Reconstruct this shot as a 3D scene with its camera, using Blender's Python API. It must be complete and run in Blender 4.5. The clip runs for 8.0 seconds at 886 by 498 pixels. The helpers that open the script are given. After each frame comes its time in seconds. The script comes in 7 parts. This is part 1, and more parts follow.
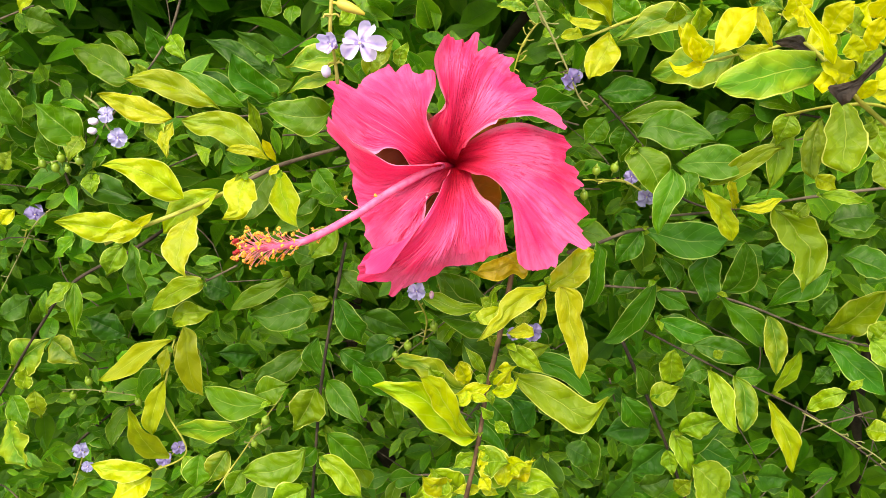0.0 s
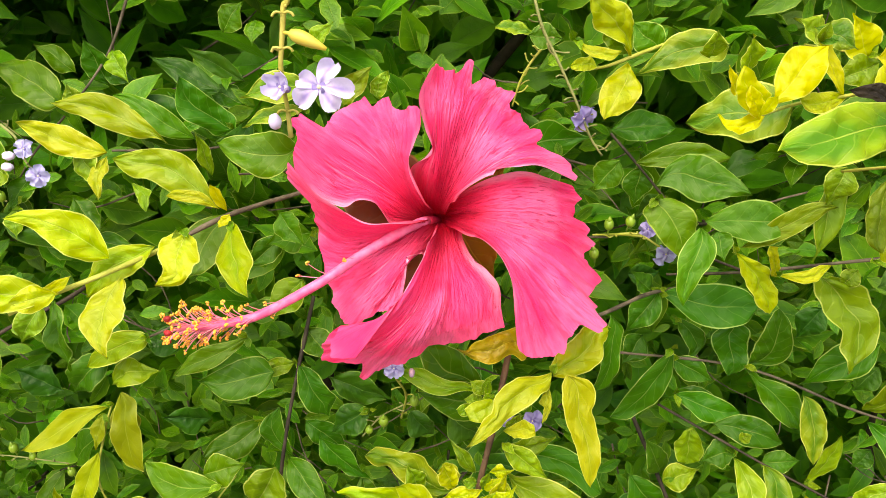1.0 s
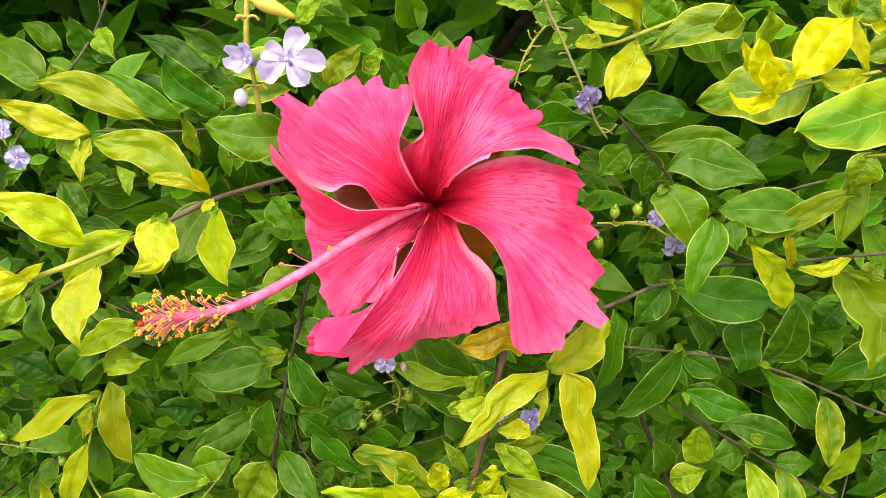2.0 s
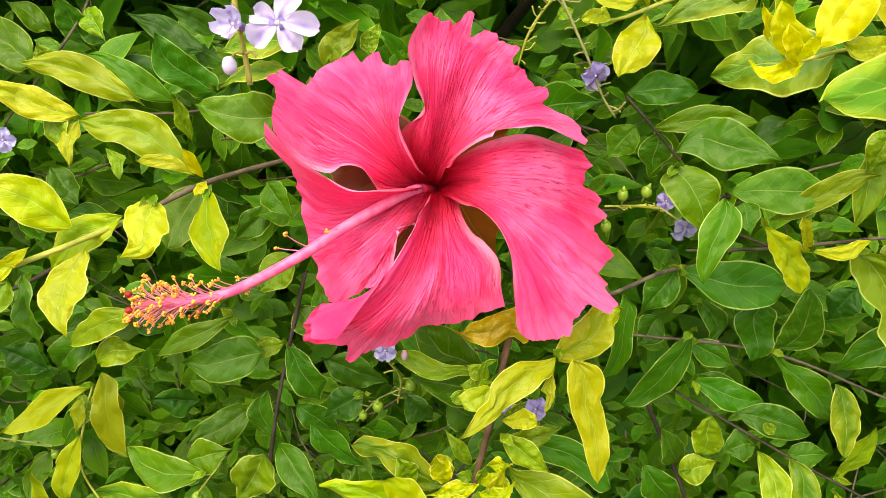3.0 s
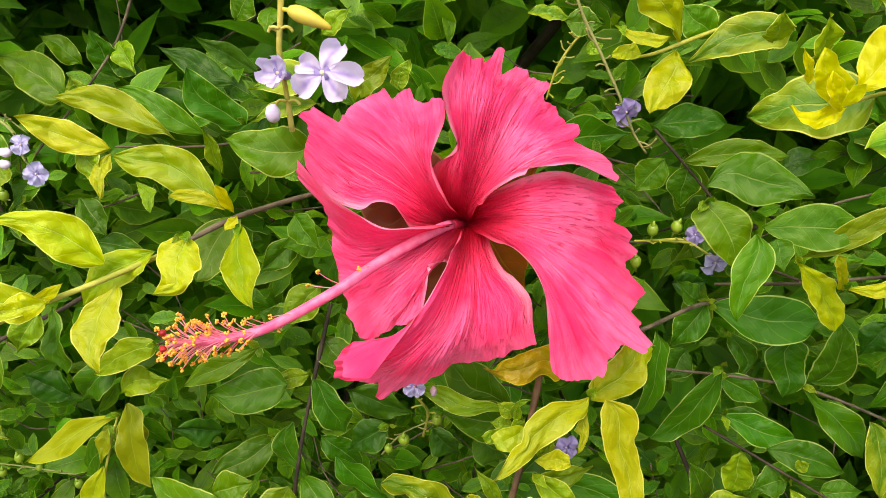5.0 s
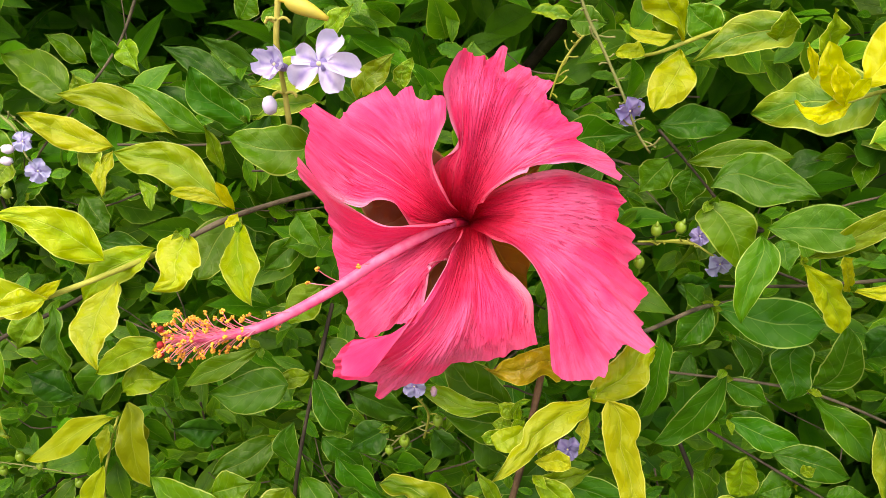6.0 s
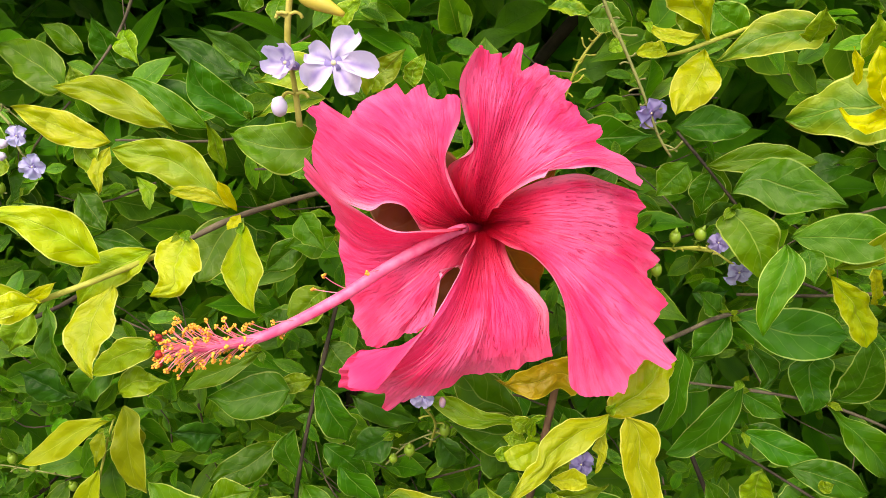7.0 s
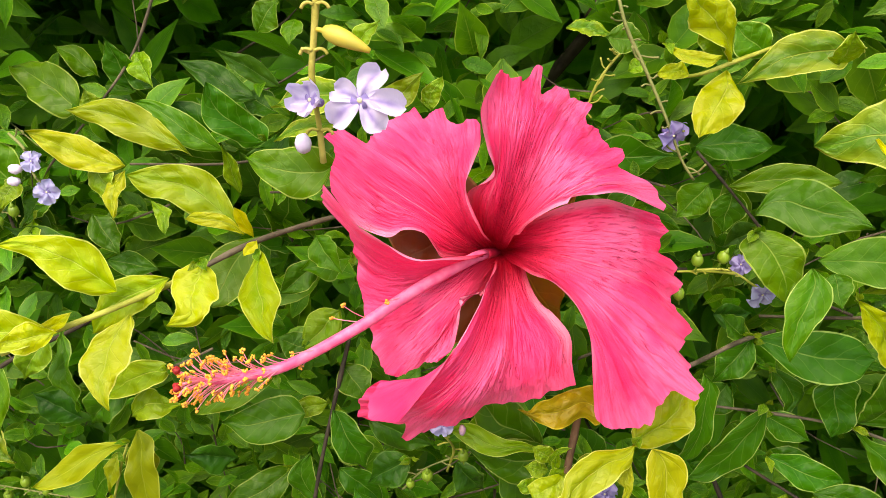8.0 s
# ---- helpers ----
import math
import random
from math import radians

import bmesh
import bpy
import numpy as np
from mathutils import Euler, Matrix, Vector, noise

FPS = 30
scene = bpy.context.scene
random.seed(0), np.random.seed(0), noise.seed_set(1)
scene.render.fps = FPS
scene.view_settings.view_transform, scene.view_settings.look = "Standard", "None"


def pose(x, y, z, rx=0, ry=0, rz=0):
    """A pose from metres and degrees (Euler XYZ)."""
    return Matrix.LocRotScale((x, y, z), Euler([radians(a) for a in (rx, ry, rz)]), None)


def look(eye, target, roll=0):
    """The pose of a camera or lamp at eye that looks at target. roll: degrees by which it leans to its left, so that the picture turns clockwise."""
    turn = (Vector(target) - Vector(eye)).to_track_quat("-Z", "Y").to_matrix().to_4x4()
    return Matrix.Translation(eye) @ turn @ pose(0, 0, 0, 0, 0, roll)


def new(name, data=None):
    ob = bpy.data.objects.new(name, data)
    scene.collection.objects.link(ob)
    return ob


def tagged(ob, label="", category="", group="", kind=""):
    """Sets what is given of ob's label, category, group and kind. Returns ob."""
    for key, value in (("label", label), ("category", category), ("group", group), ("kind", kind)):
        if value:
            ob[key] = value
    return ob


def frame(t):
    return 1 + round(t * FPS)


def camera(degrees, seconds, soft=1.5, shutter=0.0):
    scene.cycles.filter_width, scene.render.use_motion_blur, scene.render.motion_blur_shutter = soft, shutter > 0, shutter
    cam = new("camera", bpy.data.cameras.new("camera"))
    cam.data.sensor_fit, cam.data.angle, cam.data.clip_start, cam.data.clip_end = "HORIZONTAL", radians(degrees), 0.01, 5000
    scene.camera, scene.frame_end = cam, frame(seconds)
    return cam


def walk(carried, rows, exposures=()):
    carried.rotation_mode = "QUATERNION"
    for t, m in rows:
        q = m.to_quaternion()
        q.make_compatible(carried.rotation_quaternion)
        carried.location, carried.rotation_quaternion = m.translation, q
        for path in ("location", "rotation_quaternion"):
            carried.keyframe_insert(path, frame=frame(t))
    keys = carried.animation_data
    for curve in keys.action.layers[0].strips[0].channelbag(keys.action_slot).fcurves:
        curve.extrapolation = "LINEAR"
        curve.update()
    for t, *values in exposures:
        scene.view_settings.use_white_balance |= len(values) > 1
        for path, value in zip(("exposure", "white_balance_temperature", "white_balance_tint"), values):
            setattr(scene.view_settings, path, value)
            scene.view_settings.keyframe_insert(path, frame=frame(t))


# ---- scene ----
# A red hibiscus flower in front of a golden duranta hedge, seen from a hand-held camera close by.
cam = camera(62.6, 8.0, soft=0.5)
PATH = [
    (0, (0.017, 0.002, 1.256), (-0.073, 1.847, 0.488), -2.1),
    (0.5, (0.003, 0.045, 1.249), (-0.06, 1.886, 0.469), -1.7),
    (0.6, (0.0024, 0.0524, 1.2513), (-0.065, 1.8926, 0.4532), -1.1),
    (0.7, (0.0027, 0.0584, 1.2538), (-0.0619, 1.8992, 0.4514), -0.4),
    (0.8, (0.0077, 0.0637, 1.2565), (-0.055, 1.9058, 0.4665), -0.2),
    (0.9, (0.0108, 0.0669, 1.2567), (-0.0411, 1.9124, 0.4958), -0.5),
    (1, (0.015, 0.071, 1.259), (-0.034, 1.919, 0.496), -0.7),
    (1.5, (0.022, 0.084, 1.254), (-0.062, 1.914, 0.451), -0.8),
    (2, (0.024, 0.087, 1.253), (-0.072, 1.919, 0.457), -0.8),
    (2.2, (0.023, 0.09, 1.249), (-0.067, 1.918, 0.443), -1.1),
    (3.3, (0.023, 0.096, 1.245), (-0.076, 1.921, 0.432), -1.0),
    (3.5, (0.02, 0.095, 1.248), (-0.073, 1.927, 0.45), -0.8),
    (4, (0.019, 0.098, 1.257), (-0.073, 1.938, 0.479), -0.8),
    (4.5, (0.02, 0.099, 1.257), (-0.104, 1.942, 0.491), -1.4),
    (4.7, (0.017, 0.099, 1.255), (-0.112, 1.939, 0.483), -1.3),
    (5.8, (0.015, 0.099, 1.248), (-0.115, 1.948, 0.497), -1.1),
    (6, (0.018, 0.1, 1.248), (-0.132, 1.947, 0.496), -1.1),
    (6.5, (0.015, 0.108, 1.247), (-0.136, 1.952, 0.488), -0.8),
    (7, (0.012, 0.112, 1.248), (-0.131, 1.953, 0.478), -0.3),
    (7.5, (0.011, 0.115, 1.252), (-0.142, 1.96, 0.495), -0.8),
    (8, (0.007, 0.118, 1.253), (-0.155, 1.964, 0.5), -0.8),
]
walk(cam, [(t, look(eye, target, roll)) for t, eye, target, roll in PATH], [(0, 1.64, 8100, 8), (1.0, 1.62, 8200, 8), (1.5, 1.60, 8200, 8), (3.5, 1.53, 8200, 8), (4.2, 1.34, 8200, 8), (8, 1.42, 8200, 8)])

# ---- light: bright, thinly overcast day, soft sun high behind the camera ----
SUN_HIGH, SUN_SIDE = 60, 200
world = bpy.data.worlds.new("sky")
scene.world = world
world.use_nodes = True
sky = world.node_tree.nodes.new("ShaderNodeTexSky")
sky.sky_type = "NISHITA"
sky.sun_disc = False
sky.sun_elevation, sky.sun_rotation = radians(SUN_HIGH), radians(SUN_SIDE)
sky.air_density, sky.dust_density, sky.ozone_density = 1.0, 4.0, 1.0
world.node_tree.links.new(sky.outputs[0], world.node_tree.nodes["Background"].inputs[0])
world.node_tree.nodes["Background"].inputs[1].default_value = 0.15
sun = new("sun", bpy.data.lights.new("sun", "SUN"))
sun.data.energy, sun.data.angle, sun.data.color = 1.1, radians(66), (1.0, 0.96, 0.88)
a, e = radians(SUN_SIDE), radians(SUN_HIGH)
sun.matrix_world = look((3 * math.sin(a) * math.cos(e), 3 * math.cos(a) * math.cos(e), 1.1 + 3 * math.sin(e)), (0, 0, 1.1))


# ---- materials ----
def nodes_of(name):
    m = bpy.data.materials.new(name)
    m.use_nodes = True
    n, l = m.node_tree.nodes, m.node_tree.links
    return m, n, l, n["Principled BSDF"]


def calc(n, l, op, a, b=None, c=None):
    x = n.new("ShaderNodeMath")
    x.operation = op
    for i, v in enumerate((a, b, c)):
        if v is None:
            continue
        if isinstance(v, (int, float)):
            x.inputs[i].default_value = v
        else:
            l.new(v, x.inputs[i])
    return x.outputs[0]


def blend(n, l, fac, a, b, mode="MIX"):
    x = n.new("ShaderNodeMix")
    x.data_type, x.blend_type = "RGBA", mode
    for i, v in ((0, fac), (6, a), (7, b)):
        if isinstance(v, (int, float)):
            x.inputs[i].default_value = v
        elif isinstance(v, tuple):
            x.inputs[i].default_value = (*v, 1)
        else:
            l.new(v, x.inputs[i])
    return x.outputs[2]


def ramp(n, l, fac, lo, hi):
    x = n.new("ShaderNodeMapRange")
    x.interpolation_type = "SMOOTHSTEP"
    l.new(fac, x.inputs[0])
    x.inputs[1].default_value, x.inputs[2].default_value = lo, hi
    return x.outputs[0]


def cloud(n, l, vec, scale, detail=3.0):
    x = n.new("ShaderNodeTexNoise")
    x.inputs["Scale"].default_value, x.inputs["Detail"].default_value = scale, detail
    if vec is not None:
        l.new(vec, x.inputs["Vector"])
    return x.outputs[0]


def bump(n, l, p, height, strength, distance):
    x = n.new("ShaderNodeBump")
    x.inputs["Strength"].default_value, x.inputs["Distance"].default_value = strength, distance
    l.new(height, x.inputs["Height"])
    l.new(x.outputs[0], p.inputs["Normal"])
    return x.outputs[0]


def see_through(n, l, p, colour, share, normal):
    """Lets part of the light shine through a thin blade."""
    tr, mix = n.new("ShaderNodeBsdfTranslucent"), n.new("ShaderNodeMixShader")
    l.new(colour, tr.inputs[0])
    l.new(normal, tr.inputs["Normal"])
    mix.inputs[0].default_value = share
    l.new(p.outputs[0], mix.inputs[1])
    l.new(tr.outputs[0], mix.inputs[2])
    l.new(mix.outputs[0], n["Material Output"].inputs[0])


def leaf_material(name, blade, heart, margin, heart_share, rough=0.40, islands=False, through_share=0.36, relief=0.0020, gloss=0.28):
    """A leaf blade: its colour, a heart along the midrib, a pale rim, veins with relief."""
    m, n, l, p = nodes_of(name)
    uv = n.new("ShaderNodeUVMap")
    uv.uv_map = "blade"
    sep = n.new("ShaderNodeSeparateXYZ")
    l.new(uv.outputs[0], sep.inputs[0])
    along, across = sep.outputs[0], calc(n, l, "ABSOLUTE", sep.outputs[1])
    if islands:
        own = n.new("ShaderNodeNewGeometry").outputs["Random Per Island"]
    else:
        own = n.new("ShaderNodeObjectInfo").outputs["Random"]
    shift = n.new("ShaderNodeVectorMath")
    shift.operation = "ADD"
    true = n.new("ShaderNodeVectorMath")
    true.operation = "MULTIPLY"
    true.inputs[1].default_value = (1.0, 0.22, 1.0)
    l.new(uv.outputs[0], true.inputs[0])
    l.new(true.outputs[0], shift.inputs[0])
    many = calc(n, l, "MULTIPLY", own, 57.0)
    l.new(many, shift.inputs[1])
    patch = cloud(n, l, shift.outputs[0], 3.2, 2.0)
    fine = cloud(n, l, shift.outputs[0], 26.0, 4.0)
    cells = n.new("ShaderNodeTexVoronoi")
    cells.inputs["Scale"].default_value = 11.0
    l.new(shift.outputs[0], cells.inputs["Vector"])
    puff = calc(n, l, "SUBTRACT", 1.0, calc(n, l, "POWER", cells.outputs["Distance"], 1.5))
    # lateral veins run forward from the midrib
    slant = calc(n, l, "MULTIPLY_ADD", across, -0.26, along)
    saw = calc(n, l, "FRACT", calc(n, l, "MULTIPLY_ADD", slant, 6.0, patch))
    ridge = calc(n, l, "ABSOLUTE", calc(n, l, "SUBTRACT", saw, 0.5))
    side_vein = ramp(n, l, ridge, 0.075, 0.0)
    rib = ramp(n, l, across, 0.045, 0.01)
    vein = calc(n, l, "MAXIMUM", calc(n, l, "MULTIPLY", side_vein, 0.30), calc(n, l, "MULTIPLY", rib, ramp(n, l, along, 0.98, 0.6)))
    edge = calc(n, l, "MULTIPLY_ADD", patch, 0.10, across)
    rim = ramp(n, l, edge, 0.980, 1.005)
    spread = calc(n, l, "MULTIPLY_ADD", patch, 1.6, calc(n, l, "MULTIPLY_ADD", across, -0.9, -0.32 + heart_share))
    inner = ramp(n, l, spread, 0.05, 0.75)
    c = blend(n, l, inner, blade, heart)
    c = blend(n, l, calc(n, l, "MULTIPLY", vein, 0.34), c, margin)
    c = blend(n, l, calc(n, l, "MULTIPLY", rim, calc(n, l, "MULTIPLY_ADD", calc(n, l, "FRACT", calc(n, l, "MULTIPLY", own, 13.7)), 0.5, 0.45)), c, margin)
    hsv = n.new("ShaderNodeHueSaturation")
    l.new(c, hsv.inputs["Color"])
    l.new(calc(n, l, "MULTIPLY_ADD", own, 0.026, 0.494), hsv.inputs["Hue"])
    l.new(calc(n, l, "MULTIPLY_ADD", calc(n, l, "FRACT", calc(n, l, "MULTIPLY", own, 7.3)), 0.40, 0.73), hsv.inputs["Value"])
    c = blend(n, l, calc(n, l, "MULTIPLY", fine, 0.22), hsv.outputs[0], blend(n, l, 0.3, hsv.outputs[0], (0.0, 0.01, 0.0)))
    l.new(c, p.inputs["Base Color"])
    l.new(calc(n, l, "MULTIPLY_ADD", fine, 0.20, rough - 0.14), p.inputs["Roughness"])
    p.inputs["Specular IOR Level"].default_value = gloss
    tall = calc(n, l, "SUBTRACT", calc(n, l, "MULTIPLY_ADD", puff, calc(n, l, "MULTIPLY_ADD", patch, 0.7, -0.1), calc(n, l, "MULTIPLY", fine, 0.16)), calc(n, l, "MULTIPLY", vein, 0.16))
    nor = bump(n, l, p, tall, 0.7, relief)
    see_through(n, l, p, c, through_share, nor)
    return m


GOLD = leaf_material("golden_leaf", (0.432, 0.488, 0.00736), (0.34, 0.442, 0.00828), (0.76, 0.79, 0.18), 0.14)
LIME = leaf_material("lime_leaf", (0.201, 0.326, 0.00601), (0.152, 0.281, 0.00686), (0.64, 0.72, 0.16), 0.28)
OLIVE = leaf_material("olive_leaf", (0.264, 0.32, 0.0064), (0.224, 0.296, 0.0064), (0.50, 0.55, 0.08), 0.2, relief=0.0010)
GREEN = leaf_material("green_leaf", (0.0929, 0.221, 0.00305), (0.0693, 0.192, 0.00305), (0.48, 0.61, 0.14), 0.30, relief=0.0015, gloss=0.22)
DARK = leaf_material("dark_leaf", (0.04653, 0.1517, 0.00621), (0.03096, 0.1157, 0.00576), (0.20, 0.36, 0.06), 0.30, relief=0.0015, gloss=0.22)
VARI = leaf_material("variegated_leaf", (0.24, 0.336, 0.0128), (0.092, 0.216, 0.0072), (0.68, 0.74, 0.16), 0.42)
# on low leaves this green and the dark one also stand in for shade
MID_GREEN = leaf_material("mid_green_leaf", (0.0549, 0.176, 0.00288), (0.0429, 0.154, 0.00288), (0.42, 0.56, 0.13), 0.30, relief=0.0015, gloss=0.22)
CHARTREUSE = leaf_material("yellow_green_leaf", (0.34, 0.422, 0.00643), (0.239, 0.367, 0.00735), (0.70, 0.75, 0.17), 0.22)
AMBER = leaf_material("amber_leaf", (0.362, 0.396, 0.00842), (0.303, 0.362, 0.00842), (0.70, 0.72, 0.15), 0.14)
YOUNG = leaf_material("young_golden_leaf", (0.644, 0.644, 0.01104), (0.5888, 0.6164, 0.01104), (0.82, 0.82, 0.14), 0.10, through_share=0.48, relief=0.0009)
OCHRE = leaf_material("ochre_leaf", (0.34, 0.272, 0.0068), (0.272, 0.221, 0.0068), (0.62, 0.56, 0.05), 0.2)
SEPAL = leaf_material("ochre_sepal", (0.34, 0.19, 0.008), (0.24, 0.15, 0.008), (0.58, 0.46, 0.04), 0.2)
# darker copy of the sepal, its red-brown standing in for shade behind the petals
SEPAL_SHADED = leaf_material("shaded_sepal", (0.22, 0.06, 0.015), (0.16, 0.045, 0.012), (0.35, 0.16, 0.03), 0.2)
BROWN = leaf_material("withered_leaf", (0.035, 0.024, 0.018), (0.02, 0.014, 0.012), (0.06, 0.045, 0.03), 0.3, 0.6)
FILL = leaf_material("hedge_leaf", (0.0978, 0.262, 0.00694), (0.0602, 0.192, 0.00694), (0.36, 0.50, 0.06), 0.30, islands=True, relief=0.0014, gloss=0.22)
# a brighter green for the hedge's depth, to lift the deep shade there
FILL_DEEP = leaf_material("inner_leaf", (0.1386, 0.3899, 0.0145), (0.099, 0.3104, 0.0125), (0.18, 0.33, 0.06), 0.30, islands=True, through_share=0.5, relief=0.0014, gloss=0.22)


def bark_material(name, dark, light, scale=300):
    m, n, l, p = nodes_of(name)
    co = n.new("ShaderNodeTexCoord").outputs["Object"]
    big, small = cloud(n, l, co, scale * 0.25, 3.0), cloud(n, l, co, scale * 2, 4.0)
    c = blend(n, l, ramp(n, l, big, 0.35, 0.65), dark, light)
    c = blend(n, l, calc(n, l, "MULTIPLY", small, 0.5), c, dark)
    l.new(c, p.inputs["Base Color"])
    p.inputs["Roughness"].default_value = 0.7
    p.inputs["Specular IOR Level"].default_value = 0.2
    bump(n, l, p, small, 0.6, 0.001)
    return m


TWIG = bark_material("grey_brown_bark", (0.050, 0.042, 0.030), (0.15, 0.125, 0.090))
TWIG_DARK = bark_material("dark_bark", (0.022, 0.018, 0.014), (0.06, 0.047, 0.036))
TWIG_RED = bark_material("red_brown_bark", (0.050, 0.030, 0.018), (0.17, 0.105, 0.06))
TWIG_GREEN = bark_material("young_green_stem", (0.22, 0.25, 0.03), (0.42, 0.44, 0.10))
RACHIS = bark_material("grey_green_stalk", (0.13, 0.15, 0.05), (0.24, 0.26, 0.10))
STALK = bark_material("yellow_green_stalk", (0.30, 0.28, 0.05), (0.50, 0.45, 0.13))


def petal_material():
    """Red petal: streaks and fine short crinkles fan out from a dark throat; the claws have pale violet margins."""
    m, n, l, p = nodes_of("hibiscus_petal")
    uv = n.new("ShaderNodeUVMap")
    uv.uv_map = "blade"
    sep = n.new("ShaderNodeSeparateXYZ")
    l.new(uv.outputs[0], sep.inputs[0])
    own = n.new("ShaderNodeObjectInfo").outputs["Random"]
    along, round_it = sep.outputs[0], sep.outputs[1]

    def fan(long, wide, shift, detail):
        c = n.new("ShaderNodeCombineXYZ")
        l.new(calc(n, l, "MULTIPLY", along, long), c.inputs[0])
        l.new(calc(n, l, "MULTIPLY_ADD", round_it, wide, calc(n, l, "MULTIPLY", own, shift)), c.inputs[1])
        return cloud(n, l, c.outputs[0], 1.0, detail)

    streak, hair, grit = fan(2.2, 13.0, 40.0, 3.0), fan(22.0, 90.0, 3.0, 3.0), fan(60.0, 150.0, 17.0, 2.0)
    vein = ramp(n, l, fan(0.8, 30.0, 90.0, 1.0), 0.66, 0.73)
    wale = fan(9.0, 52.0, 23.0, 2.5)
    soft = cloud(n, l, n.new("ShaderNodeTexCoord").outputs["Object"], 38.0, 3.0)
    zone = calc(n, l, "MULTIPLY", calc(n, l, "MULTIPLY", ramp(n, l, along, 0.22, 0.42), ramp(n, l, along, 0.97, 0.72)), ramp(n, l, soft, 0.36, 0.58))
    crinkle = calc(n, l, "MULTIPLY", ramp(n, l, fan(13.0, 88.0, 31.0, 2.0), 0.57, 0.66), zone)
    c = blend(n, l, ramp(n, l, streak, 0.30, 0.80), (0.92, 0.030, 0.165), (0.96, 0.095, 0.30))
    # pale pink patches put the sky's sheen into the petal colour
    c = blend(n, l, calc(n, l, "MULTIPLY", ramp(n, l, soft, 0.40, 0.64), 0.46), c, (0.95, 0.22, 0.50))
    c = blend(n, l, calc(n, l, "MULTIPLY", ramp(n, l, hair, 0.52, 0.68), 0.16), c, (0.78, 0.008, 0.10))
    c = blend(n, l, calc(n, l, "MULTIPLY", calc(n, l, "MULTIPLY", vein, ramp(n, l, along, 0.95, 0.6)), 0.42), c, (0.95, 0.32, 0.54))
    # the crinkles' shade goes into the colour as well as the relief
    c = blend(n, l, calc(n, l, "MULTIPLY", crinkle, 0.44), c, (0.78, 0.012, 0.16))
    side = calc(n, l, "ABSOLUTE", calc(n, l, "MULTIPLY_ADD", round_it, 2.0, -1.0))
    claw = calc(n, l, "MULTIPLY", ramp(n, l, side, 0.91, 0.985), calc(n, l, "MULTIPLY", ramp(n, l, along, 0.95, 0.65), ramp(n, l, along, 0.12, 0.32)))
    c = blend(n, l, calc(n, l, "MULTIPLY", claw, 0.85), c, (0.92, 0.38, 0.62))
    heart = ramp(n, l, calc(n, l, "MULTIPLY_ADD", streak, 0.20, calc(n, l, "MULTIPLY", along, -1.0)), -0.36, -0.06)
    c = blend(n, l, ramp(n, l, calc(n, l, "MULTIPLY_ADD", streak, 0.2, calc(n, l, "MULTIPLY", along, -1.0)), -0.55, -0.2), c, blend(n, l, 0.7, c, (0.80, 0.006, 0.06)))
    # the petals' own deep red eye, darkened further as shade in the throat
    c = blend(n, l, heart, c, (0.40, 0.0012, 0.018))
    l.new(c, p.inputs["Base Color"])
    l.new(calc(n, l, "MULTIPLY_ADD", grit, 0.25, 0.34), p.inputs["Roughness"])
    p.inputs["Specular IOR Level"].default_value = 0.33
    p.inputs["Specular Tint"].default_value = (1.0, 0.62, 0.82, 1)
    tall = calc(n, l, "MULTIPLY_ADD", wale, 1.0, calc(n, l, "MULTIPLY", hair, 0.45))
    tall = calc(n, l, "ADD", tall, calc(n, l, "MULTIPLY_ADD", streak, 0.5, calc(n, l, "MULTIPLY", grit, 0.12)))
    tall = calc(n, l, "SUBTRACT", calc(n, l, "MULTIPLY_ADD", vein, 0.18, tall), calc(n, l, "MULTIPLY", crinkle, 0.9))
    nor = bump(n, l, p, tall, 0.9, 0.0013)
    see_through(n, l, p, c, 0.32, nor)
    return m


def plain_material(name, colour, other, scale, rough=0.5, through_share=0.0):
    m, n, l, p = nodes_of(name)
    co = n.new("ShaderNodeTexCoord").outputs["Object"]
    k = cloud(n, l, co, scale, 3.0)
    c = blend(n, l, ramp(n, l, k, 0.3, 0.7), colour, other)
    l.new(c, p.inputs["Base Color"])
    p.inputs["Roughness"].default_value = rough
    nor = bump(n, l, p, k, 0.3, 0.0006)
    if through_share:
        see_through(n, l, p, c, through_share, nor)
    return m


PETAL = petal_material()
COLUMN = plain_material("pink_column", (0.87, 0.20, 0.40), (0.80, 0.09, 0.26), 260, 0.45, 0.15)
COLUMN_BASE = plain_material("crimson_column_foot", (0.50, 0.012, 0.06), (0.36, 0.004, 0.03), 260, 0.5, 0.15)
FILAMENT = plain_material("pink_filament", (0.90, 0.36, 0.46), (0.84, 0.20, 0.32), 300, 0.5, 0.2)
ANTHER = plain_material("orange_pollen", (0.84, 0.45, 0.07), (0.70, 0.27, 0.03), 900, 0.8)
STIGMA = plain_material("red_velvet_stigma", (0.34, 0.003, 0.012), (0.18, 0.002, 0.006), 900, 0.7)


